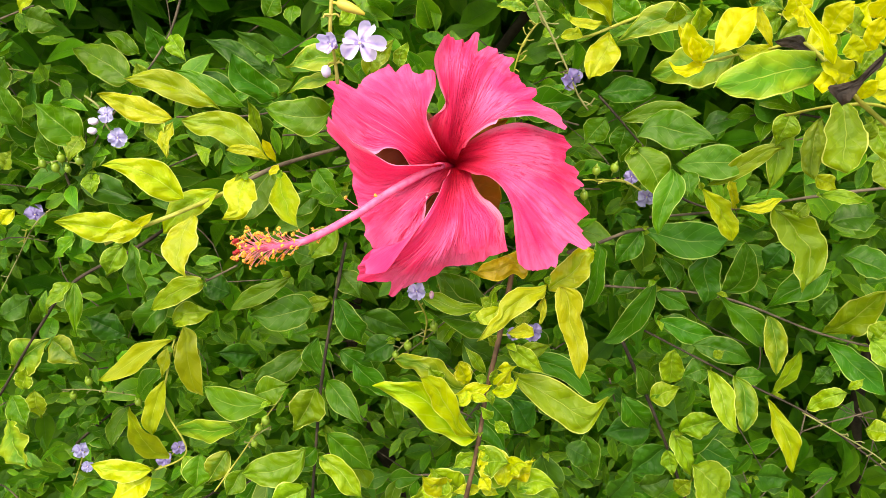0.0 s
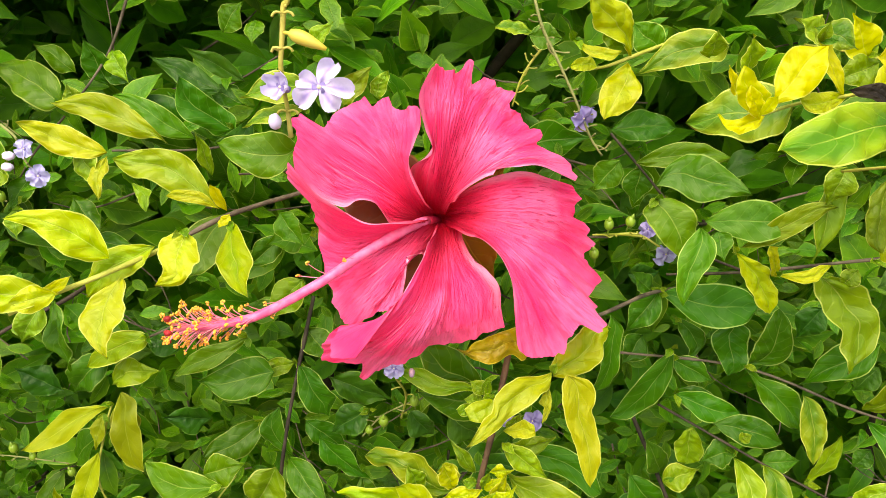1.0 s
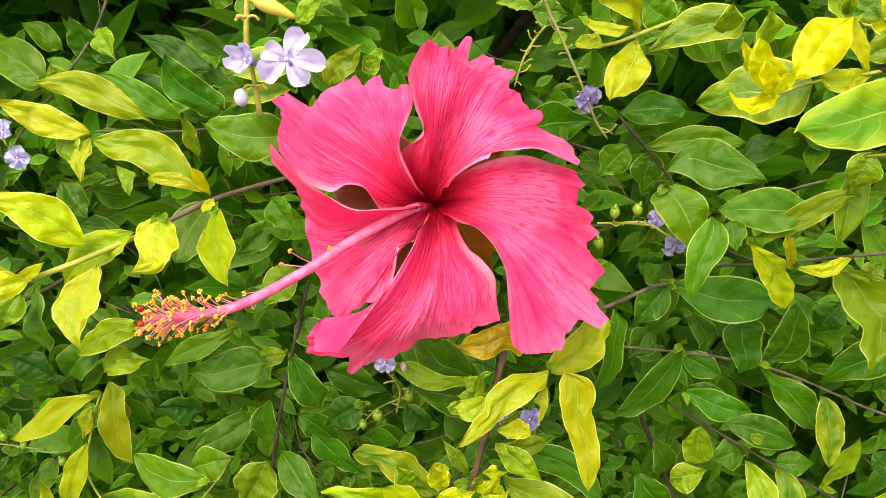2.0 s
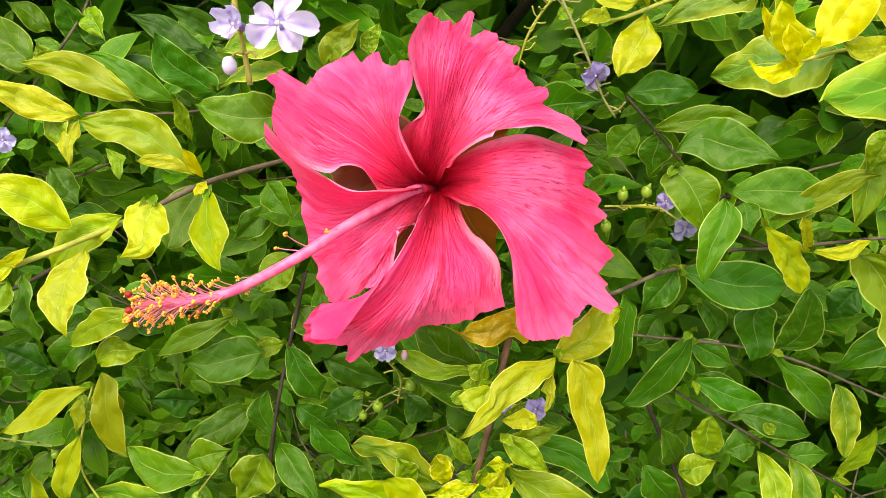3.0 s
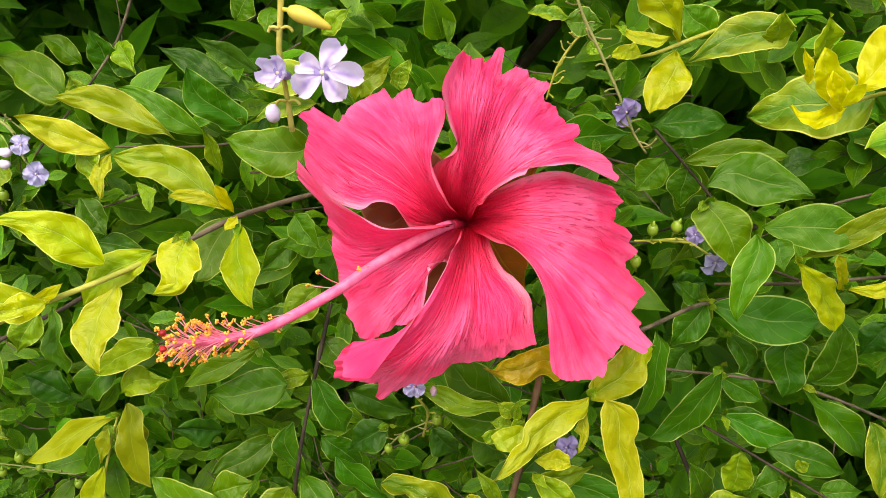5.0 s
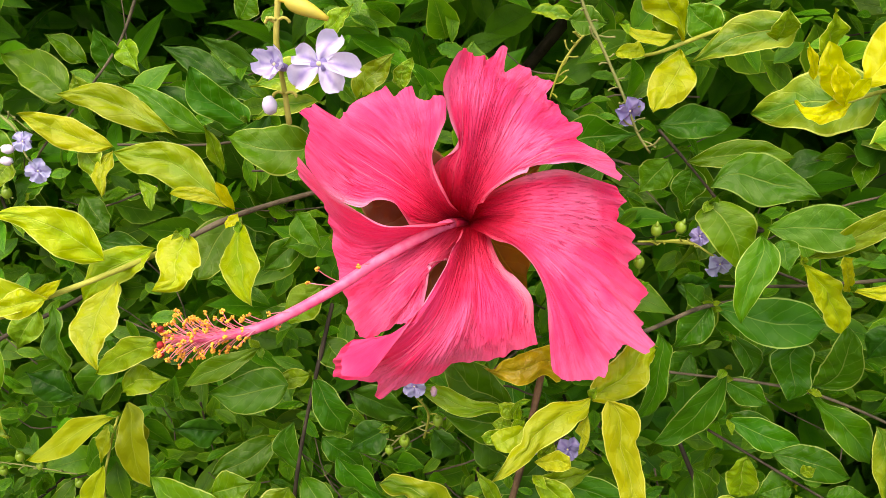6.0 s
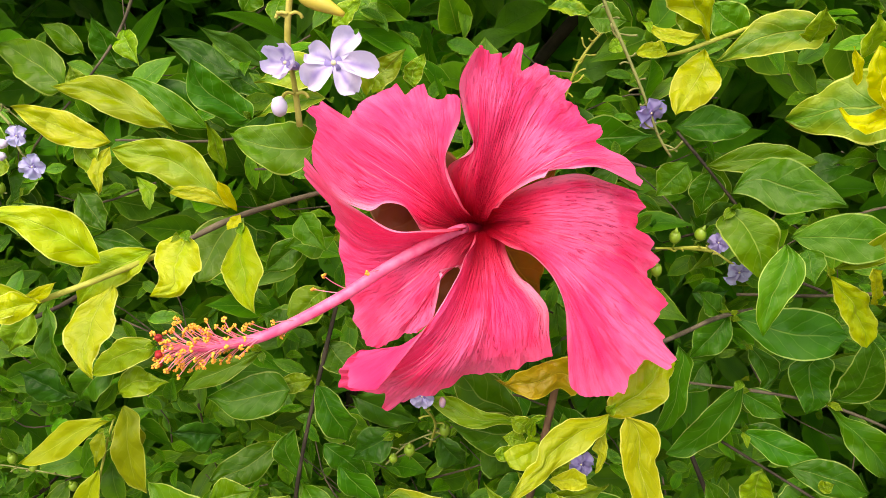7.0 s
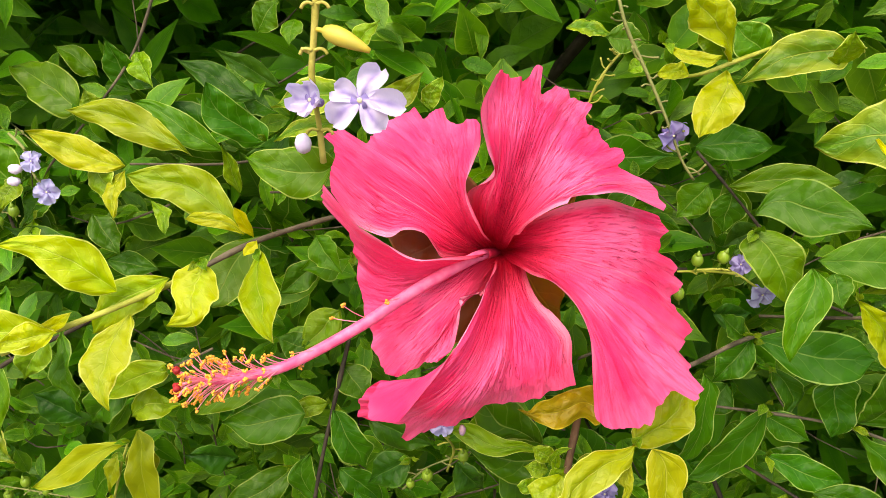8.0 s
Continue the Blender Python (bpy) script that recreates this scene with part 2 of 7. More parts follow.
def lilac_material(name, rim, band):
    """A blossom lobe, deeper along its middle."""
    m, n, l, p = nodes_of(name)
    uv = n.new("ShaderNodeUVMap")
    uv.uv_map = "blade"
    sep = n.new("ShaderNodeSeparateXYZ")
    l.new(uv.outputs[0], sep.inputs[0])
    k = cloud(n, l, n.new("ShaderNodeTexCoord").outputs["Object"], 500, 3.0)
    mid = ramp(n, l, calc(n, l, "MULTIPLY_ADD", k, 0.35, calc(n, l, "ABSOLUTE", sep.outputs[1])), 0.62, 0.12)
    c = blend(n, l, calc(n, l, "MULTIPLY", mid, ramp(n, l, sep.outputs[0], 1.0, 0.55)), rim, band)
    l.new(c, p.inputs["Base Color"])
    p.inputs["Roughness"].default_value = 0.55
    see_through(n, l, p, c, 0.3, bump(n, l, p, k, 0.4, 0.0008))
    return m


LILAC = lilac_material("lilac_petal", (0.58, 0.54, 0.80), (0.30, 0.24, 0.60))
LILAC_SOFT = lilac_material("soft_lilac_petal", (0.40, 0.41, 0.70), (0.24, 0.20, 0.54))
LILAC_DEEP = lilac_material("violet_petal", (0.30, 0.27, 0.58), (0.17, 0.13, 0.42))
CREAM = plain_material("cream_throat", (0.62, 0.60, 0.42), (0.52, 0.50, 0.30), 600, 0.6)
YELLOW_BUD = plain_material("yellow_bud", (0.66, 0.50, 0.05), (0.50, 0.44, 0.08), 260, 0.45, 0.15)
PALE_BUD = plain_material("pale_lilac_bud", (0.62, 0.58, 0.76), (0.50, 0.44, 0.68), 300, 0.5)
DUSKY_BUD = plain_material("dusky_bud", (0.46, 0.30, 0.50), (0.30, 0.20, 0.22), 300, 0.6)
BERRY = plain_material("green_fruit", (0.17, 0.29, 0.02), (0.11, 0.20, 0.015), 200, 0.4)
SOIL = plain_material("dry_soil", (0.16, 0.11, 0.07), (0.09, 0.07, 0.04), 9, 0.9)


# ---- shape helpers ----
def part(name, bm, material, parent=None, label=""):
    """Links a bmesh as one mesh object, smooth shaded, under its thing."""
    me = bpy.data.meshes.new(name)
    bm.to_mesh(me)
    bm.free()
    for f in me.polygons:
        f.use_smooth = True
    me.materials.append(material)
    ob = new(name, me)
    if parent:
        ob.parent = parent
    if label:
        ob["label"] = label
    return ob


def glide(points, k):
    """k + 1 places along a smooth line through the points."""
    p = [Vector(q) for q in points]
    p = [2 * p[0] - p[1]] + p + [2 * p[-1] - p[-2]]
    out = []
    for i in range(k + 1):
        f = i / k * (len(p) - 3)
        j = min(int(f), len(p) - 4)
        t = f - j
        a, b, c, d = p[j:j + 4]
        out.append(0.5 * (2 * b + (c - a) * t + (2 * a - 5 * b + 4 * c - d) * t * t + (3 * b - a - 3 * c + d) * t ** 3))
    return out


def tube(bm, line, r0, r1, sides=7, knots=0.0):
    """A tapered round stalk along the places of a line, closed at both ends."""
    rings = []
    for i, q in enumerate(line):
        d = (line[min(i + 1, len(line) - 1)] - line[max(i - 1, 0)]).normalized()
        u = d.cross(Vector((0.31, 0.9, 0.29))).normalized()
        v = d.cross(u)
        f = i / (len(line) - 1)
        r = (r0 + (r1 - r0) * f) * (1 + knots * noise.noise(q * 90))
        rings.append([bm.verts.new(q + r * (math.cos(w) * u + math.sin(w) * v)) for w in (2 * math.pi * s / sides for s in range(sides))])
    for a, b in zip(rings, rings[1:]):
        for s in range(sides):
            bm.faces.new((a[s], a[(s + 1) % sides], b[(s + 1) % sides], b[s]))
    bm.faces.new(rings[0][::-1])
    bm.faces.new(rings[-1])
    return bm


def spindle(line, radii, sides=10):
    """A round body along a line with a radius of its own at each place."""
    bm = bmesh.new()
    rings = []
    for i, q in enumerate(line):
        d = (line[min(i + 1, len(line) - 1)] - line[max(i - 1, 0)]).normalized()
        u = d.cross(Vector((0.31, 0.9, 0.29))).normalized()
        v = d.cross(u)
        rings.append([bm.verts.new(q + radii[i] * (math.cos(w) * u + math.sin(w) * v)) for w in (2 * math.pi * s / sides for s in range(sides))])
    for a, b in zip(rings, rings[1:]):
        for s in range(sides):
            bm.faces.new((a[s], a[(s + 1) % sides], b[(s + 1) % sides], b[s]))
    bm.faces.new(rings[0][::-1])
    bm.faces.new(rings[-1])
    return bm


def ball(bm, at, r, squash=(1, 1, 1), rough=0.0, rings=8, sides=12):
    made = bmesh.ops.create_uvsphere(bm, u_segments=sides, v_segments=rings, radius=1)["verts"]
    for v in made:
        k = r * (1 + rough * noise.noise(v.co * 2.5 + Vector(at) * 400))
        v.co = Vector(at) + Vector([k * c * s for c, s in zip(v.co, squash)])
    return bm


dice = random.Random(11)
sprouts = random.Random(5)


def blade_width(u):
    """Half the width of a duranta blade along its length: ovate, with a drawn-out tip and a short stalk."""
    body = math.sin(math.pi * min(1, max(0, (u - 0.05) / 0.95)) ** 0.84) ** (0.82 + 0.85 * u) if u > 0.05 else 0.0
    return max(0.03, body * 1.04) if u < 0.999 else 0.0


def margin_at(values, u):
    """How far a margin lies off the chord at u, from its values at six places or at even steps."""
    last = len(values) + 1
    at = (0.0, 0.1, 0.25, 0.42, 0.58, 0.75, 0.9, 1.0) if last == 7 else [i / last for i in range(last + 1)]
    values = (0.0, *values, 0.0)
    k = min(last - 1, sum(u >= q for q in at[1:]))
    h = at[k + 1] - at[k]
    t = (u - at[k]) / h

    def slope(i):
        return (values[i + 1] - values[i - 1]) / (at[i + 1] - at[i - 1])

    m0 = slope(k) if k else values[1] / at[1] * 1.2
    m1 = slope(k + 1) if k < last - 1 else -values[k] / (1 - at[k]) * 0.9
    return (2 * t ** 3 - 3 * t * t + 1) * values[k] + (t ** 3 - 2 * t * t + t) * h * m0 + (3 * t * t - 2 * t ** 3) * values[k + 1] + (t ** 3 - t * t) * h * m1


def blade_mesh(name, length, width, bend, fold, wave, side, twist, seed, material, nu=20, nv=10, early=1.0, ruffle=0.12, pucker=0.05, quilt=1.0, sides=None):
    """A curved blade from the origin along +x, upper face to +z. early: below 1 it is widest near its stalk."""
    bm = bmesh.new()
    uv = bm.loops.layers.uv.new("blade")
    grid, where = [], {}
    calm = min(1.0, 0.42 * length / width)
    for i in range(nu + 1):
        u = i / nu
        row = []
        half = 0.5 * width * blade_width(u ** early)
        middle = 0.0
        if sides:
            lo, hi = (length * margin_at(q, u) for q in sides)
            half, middle = max(0.5 * (hi - lo), 0.012 * width if u < 0.99 else 0.0), 0.5 * (lo + hi)
        lobes = [1 + ruffle * (noise.noise(Vector((u * 4.5, seed, s))) + 0.6 * noise.noise(Vector((u * 10, seed, s + 5)))) for s in (3, 13)]
        slope = 0.0 if sides else side * 4 * (1 - 2 * u)
        lean = Vector((-slope, 1)).normalized()
        for j in range(nv + 1):
            v = 2 * j / nv - 1
            y = half * v * lobes[v > 0]
            z = bend * length * 4 * u * (1 - u) + fold * abs(y) * (1.2 - 0.7 * abs(v))
            z += wave * width * v * v * math.sin(u * 11 + seed * 2.1 + (1.3 if v > 0 else 0)) * 0.5
            z += 0.13 * quilt * calm * width * noise.noise(Vector((u * 6, v * 2.0, seed * 1.7))) + 0.045 * quilt * width * noise.noise(Vector((u * 13, v * 4.5, seed)))
            # the blade bulges between its side veins
            z += pucker * quilt * calm * width * abs(math.sin(math.pi * (5.5 * u - 1.2 * abs(v) + 0.4 * noise.noise(Vector((u * 3, v, seed)))))) * (1 - v ** 4) * min(1, 4 * abs(v)) * min(1, 5 * (1 - u))
            z += 0.09 * width * abs(v) ** 3 * noise.noise(Vector((u * 9, 3 if v > 0 else 0, seed * 2.3)))
            z += twist * y * (2 * u - 1)
            off = middle if sides else side * length * 4 * u * (1 - u) + 0.05 * length * noise.noise(Vector((u * 2.5, seed, 9))) * math.sin(math.pi * u)
            q = bm.verts.new((u * length + y * lean.x, off + y * lean.y, z))
            where[q] = (u, v)
            row.append(q)
        grid.append(row)
    for i in range(nu):
        for j in range(nv):
            f = bm.faces.new((grid[i][j], grid[i + 1][j], grid[i + 1][j + 1], grid[i][j + 1]))
            for lp in f.loops:
                lp[uv].uv = where[lp.vert]
    me = bpy.data.meshes.new(name)
    bm.to_mesh(me)
    bm.free()
    for f in me.polygons:
        f.use_smooth = True
    me.materials.append(material)
    return me


OUTWARD = Vector((0, -0.86, 0.5))


def leaf_pose(base, tip, roll):
    x = (tip - base).normalized()
    z = (OUTWARD - OUTWARD.dot(x) * x).normalized()
    m = Matrix((x, z.cross(x), z)).transposed().to_4x4()
    return Matrix.Translation(base) @ m @ Matrix.Rotation(radians(roll), 4, "X")


def leaf(thing, base, tip, width, material, side=0.0, roll=None, bend=None, fold=None, early=None, ruffle=None, sides=None):
    """A leaf of the shoot from its stalk to its tip. sides: how far both margins lie off the chord, in lengths, at six places along it."""
    base, tip = Vector(base), Vector(tip)
    roll = dice.uniform(-24, 24) if roll is None else roll
    bend = dice.uniform(-0.04, 0.14) if bend is None else bend
    fold = dice.uniform(0.1, 0.65) if fold is None else fold
    early = dice.uniform(0.75, 1.02) if early is None else early
    ruffle = dice.uniform(0.04, 0.16) if ruffle is None else ruffle
    if sides:
        roll, bend, fold, ruffle = 0.0, 0.5 * bend, min(fold, 0.3), (0.7 if material in (GOLD, CHARTREUSE) else 0.3) * ruffle
    width = width if sides else min(0.95 * width, (0.72 + 0.5 * abs(side)) * (tip - base).length)
    slim = min(1.0, 0.45 * (tip - base).length / width)
    crisp = material in (GOLD, CHARTREUSE, AMBER, YOUNG)
    me = blade_mesh("leaf", (tip - base).length, width, bend, fold, dice.uniform(0.06, 0.26) * slim * (1.3 if crisp else 1.0), side, dice.uniform(-0.3, 0.3) * slim, dice.uniform(0, 50), material, 26, 12, early, ruffle, dice.uniform(0.03, 0.10) * (0.4 if sides and not crisp else 1.0), 0.6 if material in (GREEN, MID_GREEN, DARK, OLIVE) else 0.8 if crisp else 1.0, sides)
    ob = new("leaf", me)
    ob.parent = thing
    ob.matrix_basis = Matrix.Translation(-thing.location) @ leaf_pose(base, tip, roll)
    # a sprout of tiny leaves in the axil of some
    long = (tip - base).length
    if long > 0.018 and sprouts.random() < 0.28:
        for k in range(sprouts.choice((1, 2, 2, 3))):
            way = ((tip - base) / long * sprouts.uniform(-0.3, 0.8) + Vector((sprouts.uniform(-1, 1), sprouts.uniform(-0.9, -0.1), sprouts.uniform(-0.4, 1)))).normalized()
            size = sprouts.uniform(0.004, 0.0085)
            bud = new("leaf", blade_mesh("leaf", size, 0.48 * size, 0.1, 0.5, 0.2, 0.0, 0.2, sprouts.uniform(0, 50), LIME if sprouts.random() < 0.6 else GREEN, 8, 4))
            bud.parent = thing
            bud.matrix_basis = Matrix.Translation(-thing.location) @ leaf_pose(base, base + way, sprouts.uniform(-30, 30))
    return ob


def shoot(label, points, r0, r1, bark, young=0.0):
    """A shoot of the hedge: an Empty at its root with the stem under it; the leaves follow."""
    ob = tagged(new("duranta_shoot"), label, "shrub shoot", "shoots of the hedge")
    ob.location = points[0]
    line = [q - ob.location for q in glide(points, 10 * len(points))]
    k = round((1 - young) * (len(line) - 1))
    part("stem", tube(bmesh.new(), line[:k + 1], r0, r0 + (r1 - r0) * k / len(line), 7, 0.25), bark, ob)
    if young:
        part("young_stem", tube(bmesh.new(), line[k - 1:], r0 + (r1 - r0) * k / len(line), r1, 7, 0.15), TWIG_GREEN, ob, "pale yellow-green young stem")
    return ob


# ---- ground ----
bm = bmesh.new()
bmesh.ops.create_grid(bm, x_segments=60, y_segments=60, size=40)
for v in bm.verts:
    v.co.z = 0.02 * noise.noise(v.co * 0.8)
tagged(part("ground", bm, SOIL), "bare dry brown soil under the hedge", "ground", kind="structure")


# ---- hedge body: the crowd of leaves that nobody could count ----
def crowd(name, label, places, material, seed, fine=True):
    """One mesh of many small folded blades. places: rows of x, y, z, length."""
    rng = np.random.default_rng(seed)
    k = len(places)
    us = np.array([0.0, 0.08, 0.2, 0.36, 0.54, 0.72, 0.88, 1.0] if fine else [0.0, 0.22, 0.5, 0.78, 1.0])
    ws = np.array([0.05, 0.30, 0.76, 1.0, 0.93, 0.60, 0.22, 0.0] if fine else [0.06, 0.8, 1.0, 0.62, 0.0])
    n3 = 3 * len(us)
    # mean direction outwards and up, blades hanging at random
    d = rng.normal(size=(k, 3)) * [1.0, 0.45, 0.7] + [0, -0.25, -0.15]
    d /= np.linalg.norm(d, axis=1)[:, None]
    nrm = rng.normal(size=(k, 3)) * 0.45 + [0, -0.8, 0.6]
    nrm -= (nrm * d).sum(1)[:, None] * d
    nrm /= np.linalg.norm(nrm, axis=1)[:, None]
    s = np.cross(nrm, d)
    size = places[:, 3]
    wide = size * rng.uniform(0.36, 0.52, k)
    bend = rng.uniform(-0.05, 0.16, k)
    fold = rng.uniform(0.05, 0.45, k)
    verts, uvs = np.zeros((k, n3, 3)), np.zeros((n3, 2))
    for i, (u, w) in enumerate(zip(us, ws)):
        for j, v in enumerate((-1, 0, 1)):
            lift = bend * size * 4 * u * (1 - u) + (fold * wide * 0.5 * w if v else 0)
            verts[:, i * 3 + j] = places[:, :3] + d * (u * size)[:, None] + s * (v * w * wide / 2)[:, None] + nrm * lift[:, None]
            uvs[i * 3 + j] = (u, v)
    quads = [(i * 3 + j, i * 3 + j + 3, i * 3 + j + 4, i * 3 + j + 1) for i in range(len(us) - 1) for j in range(2)]
    faces = (np.array(quads)[None] + n3 * np.arange(k)[:, None, None]).reshape(-1, 4)
    me = bpy.data.meshes.new(name)
    me.from_pydata(verts.reshape(-1, 3).tolist(), [], faces.tolist())
    layer = me.uv_layers.new(name="blade")
    layer.data.foreach_set("uv", np.tile(uvs[np.array(quads).reshape(-1)], (k, 1)).reshape(-1))
    me.polygons.foreach_set("use_smooth", np.ones(len(faces), bool))
    me.materials.append(material)
    return tagged(new(name, me), label, "hedge", kind="stuff")


rng = np.random.default_rng(4)


def spread(k, lo, hi, small, large):
    return np.column_stack([rng.uniform(lo, hi, (k, 3)), rng.uniform(small, large, k)])


# dark hollows in the hedge face, where one looks past the leaves: x, z, radius
HOLLOWS = [(-0.232, 1.218, 0.022), (-0.186, 1.221, 0.024), (-0.150, 1.211, 0.020), (-0.110, 1.217, 0.018), (-0.184, 1.071, 0.014), (0.142, 1.173, 0.018), (0.177, 1.152, 0.020), (0.120, 1.047, 0.014), (0.305, 0.875, 0.062), (0.262, 0.905, 0.040), (0.237, 0.964, 0.026), (0.115, 0.976, 0.020), (0.350, 0.935, 0.035), (0.187, 1.150, 0.024), (0.145, 1.158, 0.016), (0.029, 1.212, 0.019), (-0.067, 0.992, 0.016), (-0.241, 0.980, 0.017), (-0.256, 1.204, 0.016), (-0.194, 1.003, 0.014), (0.241, 0.973, 0.014), (-0.050, 0.852, 0.016), (0.177, 1.011, 0.011)]
HOLLOWS += [(0.049, 1.207, 0.022), (0.032, 1.216, 0.016), (0.137, 1.175, 0.024), (0.181, 0.990, 0.022), (0.216, 0.960, 0.018), (0.240, 0.936, 0.018), (0.164, 1.007, 0.014), (-0.224, 1.209, 0.020), (-0.167, 1.210, 0.020), (-0.138, 1.217, 0.018), (-0.185, 1.099, 0.018), (-0.068, 0.941, 0.014), (-0.050, 0.948, 0.012), (0.185, 0.986, 0.020), (0.223, 1.133, 0.016), (0.128, 0.976, 0.014), (0.187, 1.044, 0.010), (-0.188, 0.961, 0.014), (-0.137, 0.972, 0.010)]


def clear_of_hollows(p):
    keep = np.ones(len(p), bool)
    for x, z, r in HOLLOWS:
        deep = 2 * (p[:, 1] - 0.5)
        keep &= np.hypot(p[:, 0] - x * (1 + deep), p[:, 2] - z - (z - 1.25) * deep) > r * np.clip((0.76 - p[:, 1]) / 0.12, 0, 1)
    return p[keep]


def recede(p):
    """The lower hedge lies back under its overhanging top shoots."""
    p = p[np.random.default_rng(9).random(len(p)) > np.clip((1.12 - p[:, 2]) / 0.2, 0, 1) * np.where(p[:, 0] > 0.0, 0.55, 0.3) * (p[:, 1] < 0.6)]
    p[:, 1] += 0.10 * np.clip((1.10 - p[:, 2]) / 0.28, 0, 1) * np.clip((p[:, 0] + 0.35) / 0.3, 0, 1)
    return p


crowd("hedge_foliage", "crowd of mid-green duranta leaves inside the hedge", recede(clear_of_hollows(spread(1500, (-0.45, 0.44, 0.72), (0.45, 0.53, 1.42), 0.022, 0.042))), FILL, 1)
crowd("small_foliage", "small young duranta leaves scattered between the larger ones", clear_of_hollows(spread(4800, (-0.42, 0.435, 0.75), (0.42, 0.52, 1.36), 0.009, 0.021)), FILL, 8, fine=False)
crowd("inner_foliage", "green leaves deep in the hedge, brighter to lift the shade", recede(clear_of_hollows(spread(22000, (-0.75, 0.50, 0.45), (0.75, 0.90, 1.52), 0.028, 0.052))), FILL_DEEP, 2)
crowd("back_foliage", "dense leaves closing the back of the hedge", spread(26000, (-0.95, 0.78, 0.05), (0.95, 1.2, 1.5), 0.045, 0.075), FILL_DEEP, 6, fine=False)
far = spread(30000, (-1.9, 0.43, 0.05), (1.9, 1.25, 1.55), 0.03, 0.06)
far = far[far[:, 1] > 0.46 + 0.035 * np.sin(4.1 * far[:, 0] + 5 * far[:, 2]) + 0.02 * np.sin(11 * far[:, 0] - 7 * far[:, 2])]
far = far[far[:, 2] < 1.48 + 0.05 * np.sin(5.3 * far[:, 0] + 4 * far[:, 1]) + 0.03 * np.sin(13 * far[:, 0])]
shell = (np.abs(far[:, 0]) > 0.42) | (far[:, 2] > 1.38) | (far[:, 2] < 0.74) | (far[:, 1] > 0.85)
crowd("outer_foliage", "clipped green duranta hedge reaching along the bed", far[shell], FILL, 3, fine=False)

# woody stems in the depth of the hedge
for i in range(16):
    x = -1.6 + 0.21 * i + dice.uniform(-0.06, 0.06)
    y = dice.uniform(0.66, 0.95)
    q = [(x, y, -0.02), (x + dice.uniform(-0.1, 0.1), y, 0.4), (x + dice.uniform(-0.2, 0.2), y - 0.05, 0.9), (x + dice.uniform(-0.3, 0.3), y - 0.1, 1.4)]
    tagged(part("hedge_stem", tube(bmesh.new(), glide(q, 24), 0.011, 0.004, 7, 0.3), TWIG_DARK), "grey-brown woody stem standing inside the hedge", "stem", "stems of the hedge")

# thin crossing twigs between the leaves
twigs = random.Random(23)
bm = bmesh.new()
for i in range(150):
    a = Vector((twigs.uniform(-0.42, 0.42), twigs.uniform(0.44, 0.56), twigs.uniform(0.78, 1.36)))
    d = Vector((twigs.uniform(-1, 1), twigs.uniform(-0.25, 0.25), twigs.uniform(-0.9, 0.9))).normalized() * twigs.uniform(0.015, 0.045)
    sag = Vector((twigs.uniform(-0.01, 0.01), 0, twigs.uniform(-0.01, 0.01)))
    tube(bm, glide([a - d, a + sag, a + d], 6), twigs.uniform(0.0004, 0.0008), 0.0003, 5, 0.3)
tagged(part("hedge_twigs", bm, TWIG), "thin grey-brown twigs crossing inside the hedge", "twigs", kind="stuff")

# ---- the hibiscus flower ----
FLOWER = Vector((0.007, 0.354, 1.155))
hibiscus = tagged(new("hibiscus_flower"), "large open pink-red hibiscus flower with a long stamen column", "flower")
hibiscus.location = FLOWER


def even(points, k):
    """k + 1 places at even steps along a smooth line through the points."""
    fine = glide(points, 20 * len(points))
    far = [0.0]
    for p, q in zip(fine, fine[1:]):
        far.append(far[-1] + (q - p).length)
    out, j = [], 0
    for i in range(k + 1):
        d = far[-1] * i / k
        while j < len(far) - 2 and far[j + 1] < d:
            j += 1
        out.append(fine[j].lerp(fine[j + 1], min(1, (d - far[j]) / max(1e-9, far[j + 1] - far[j]))))
    return out


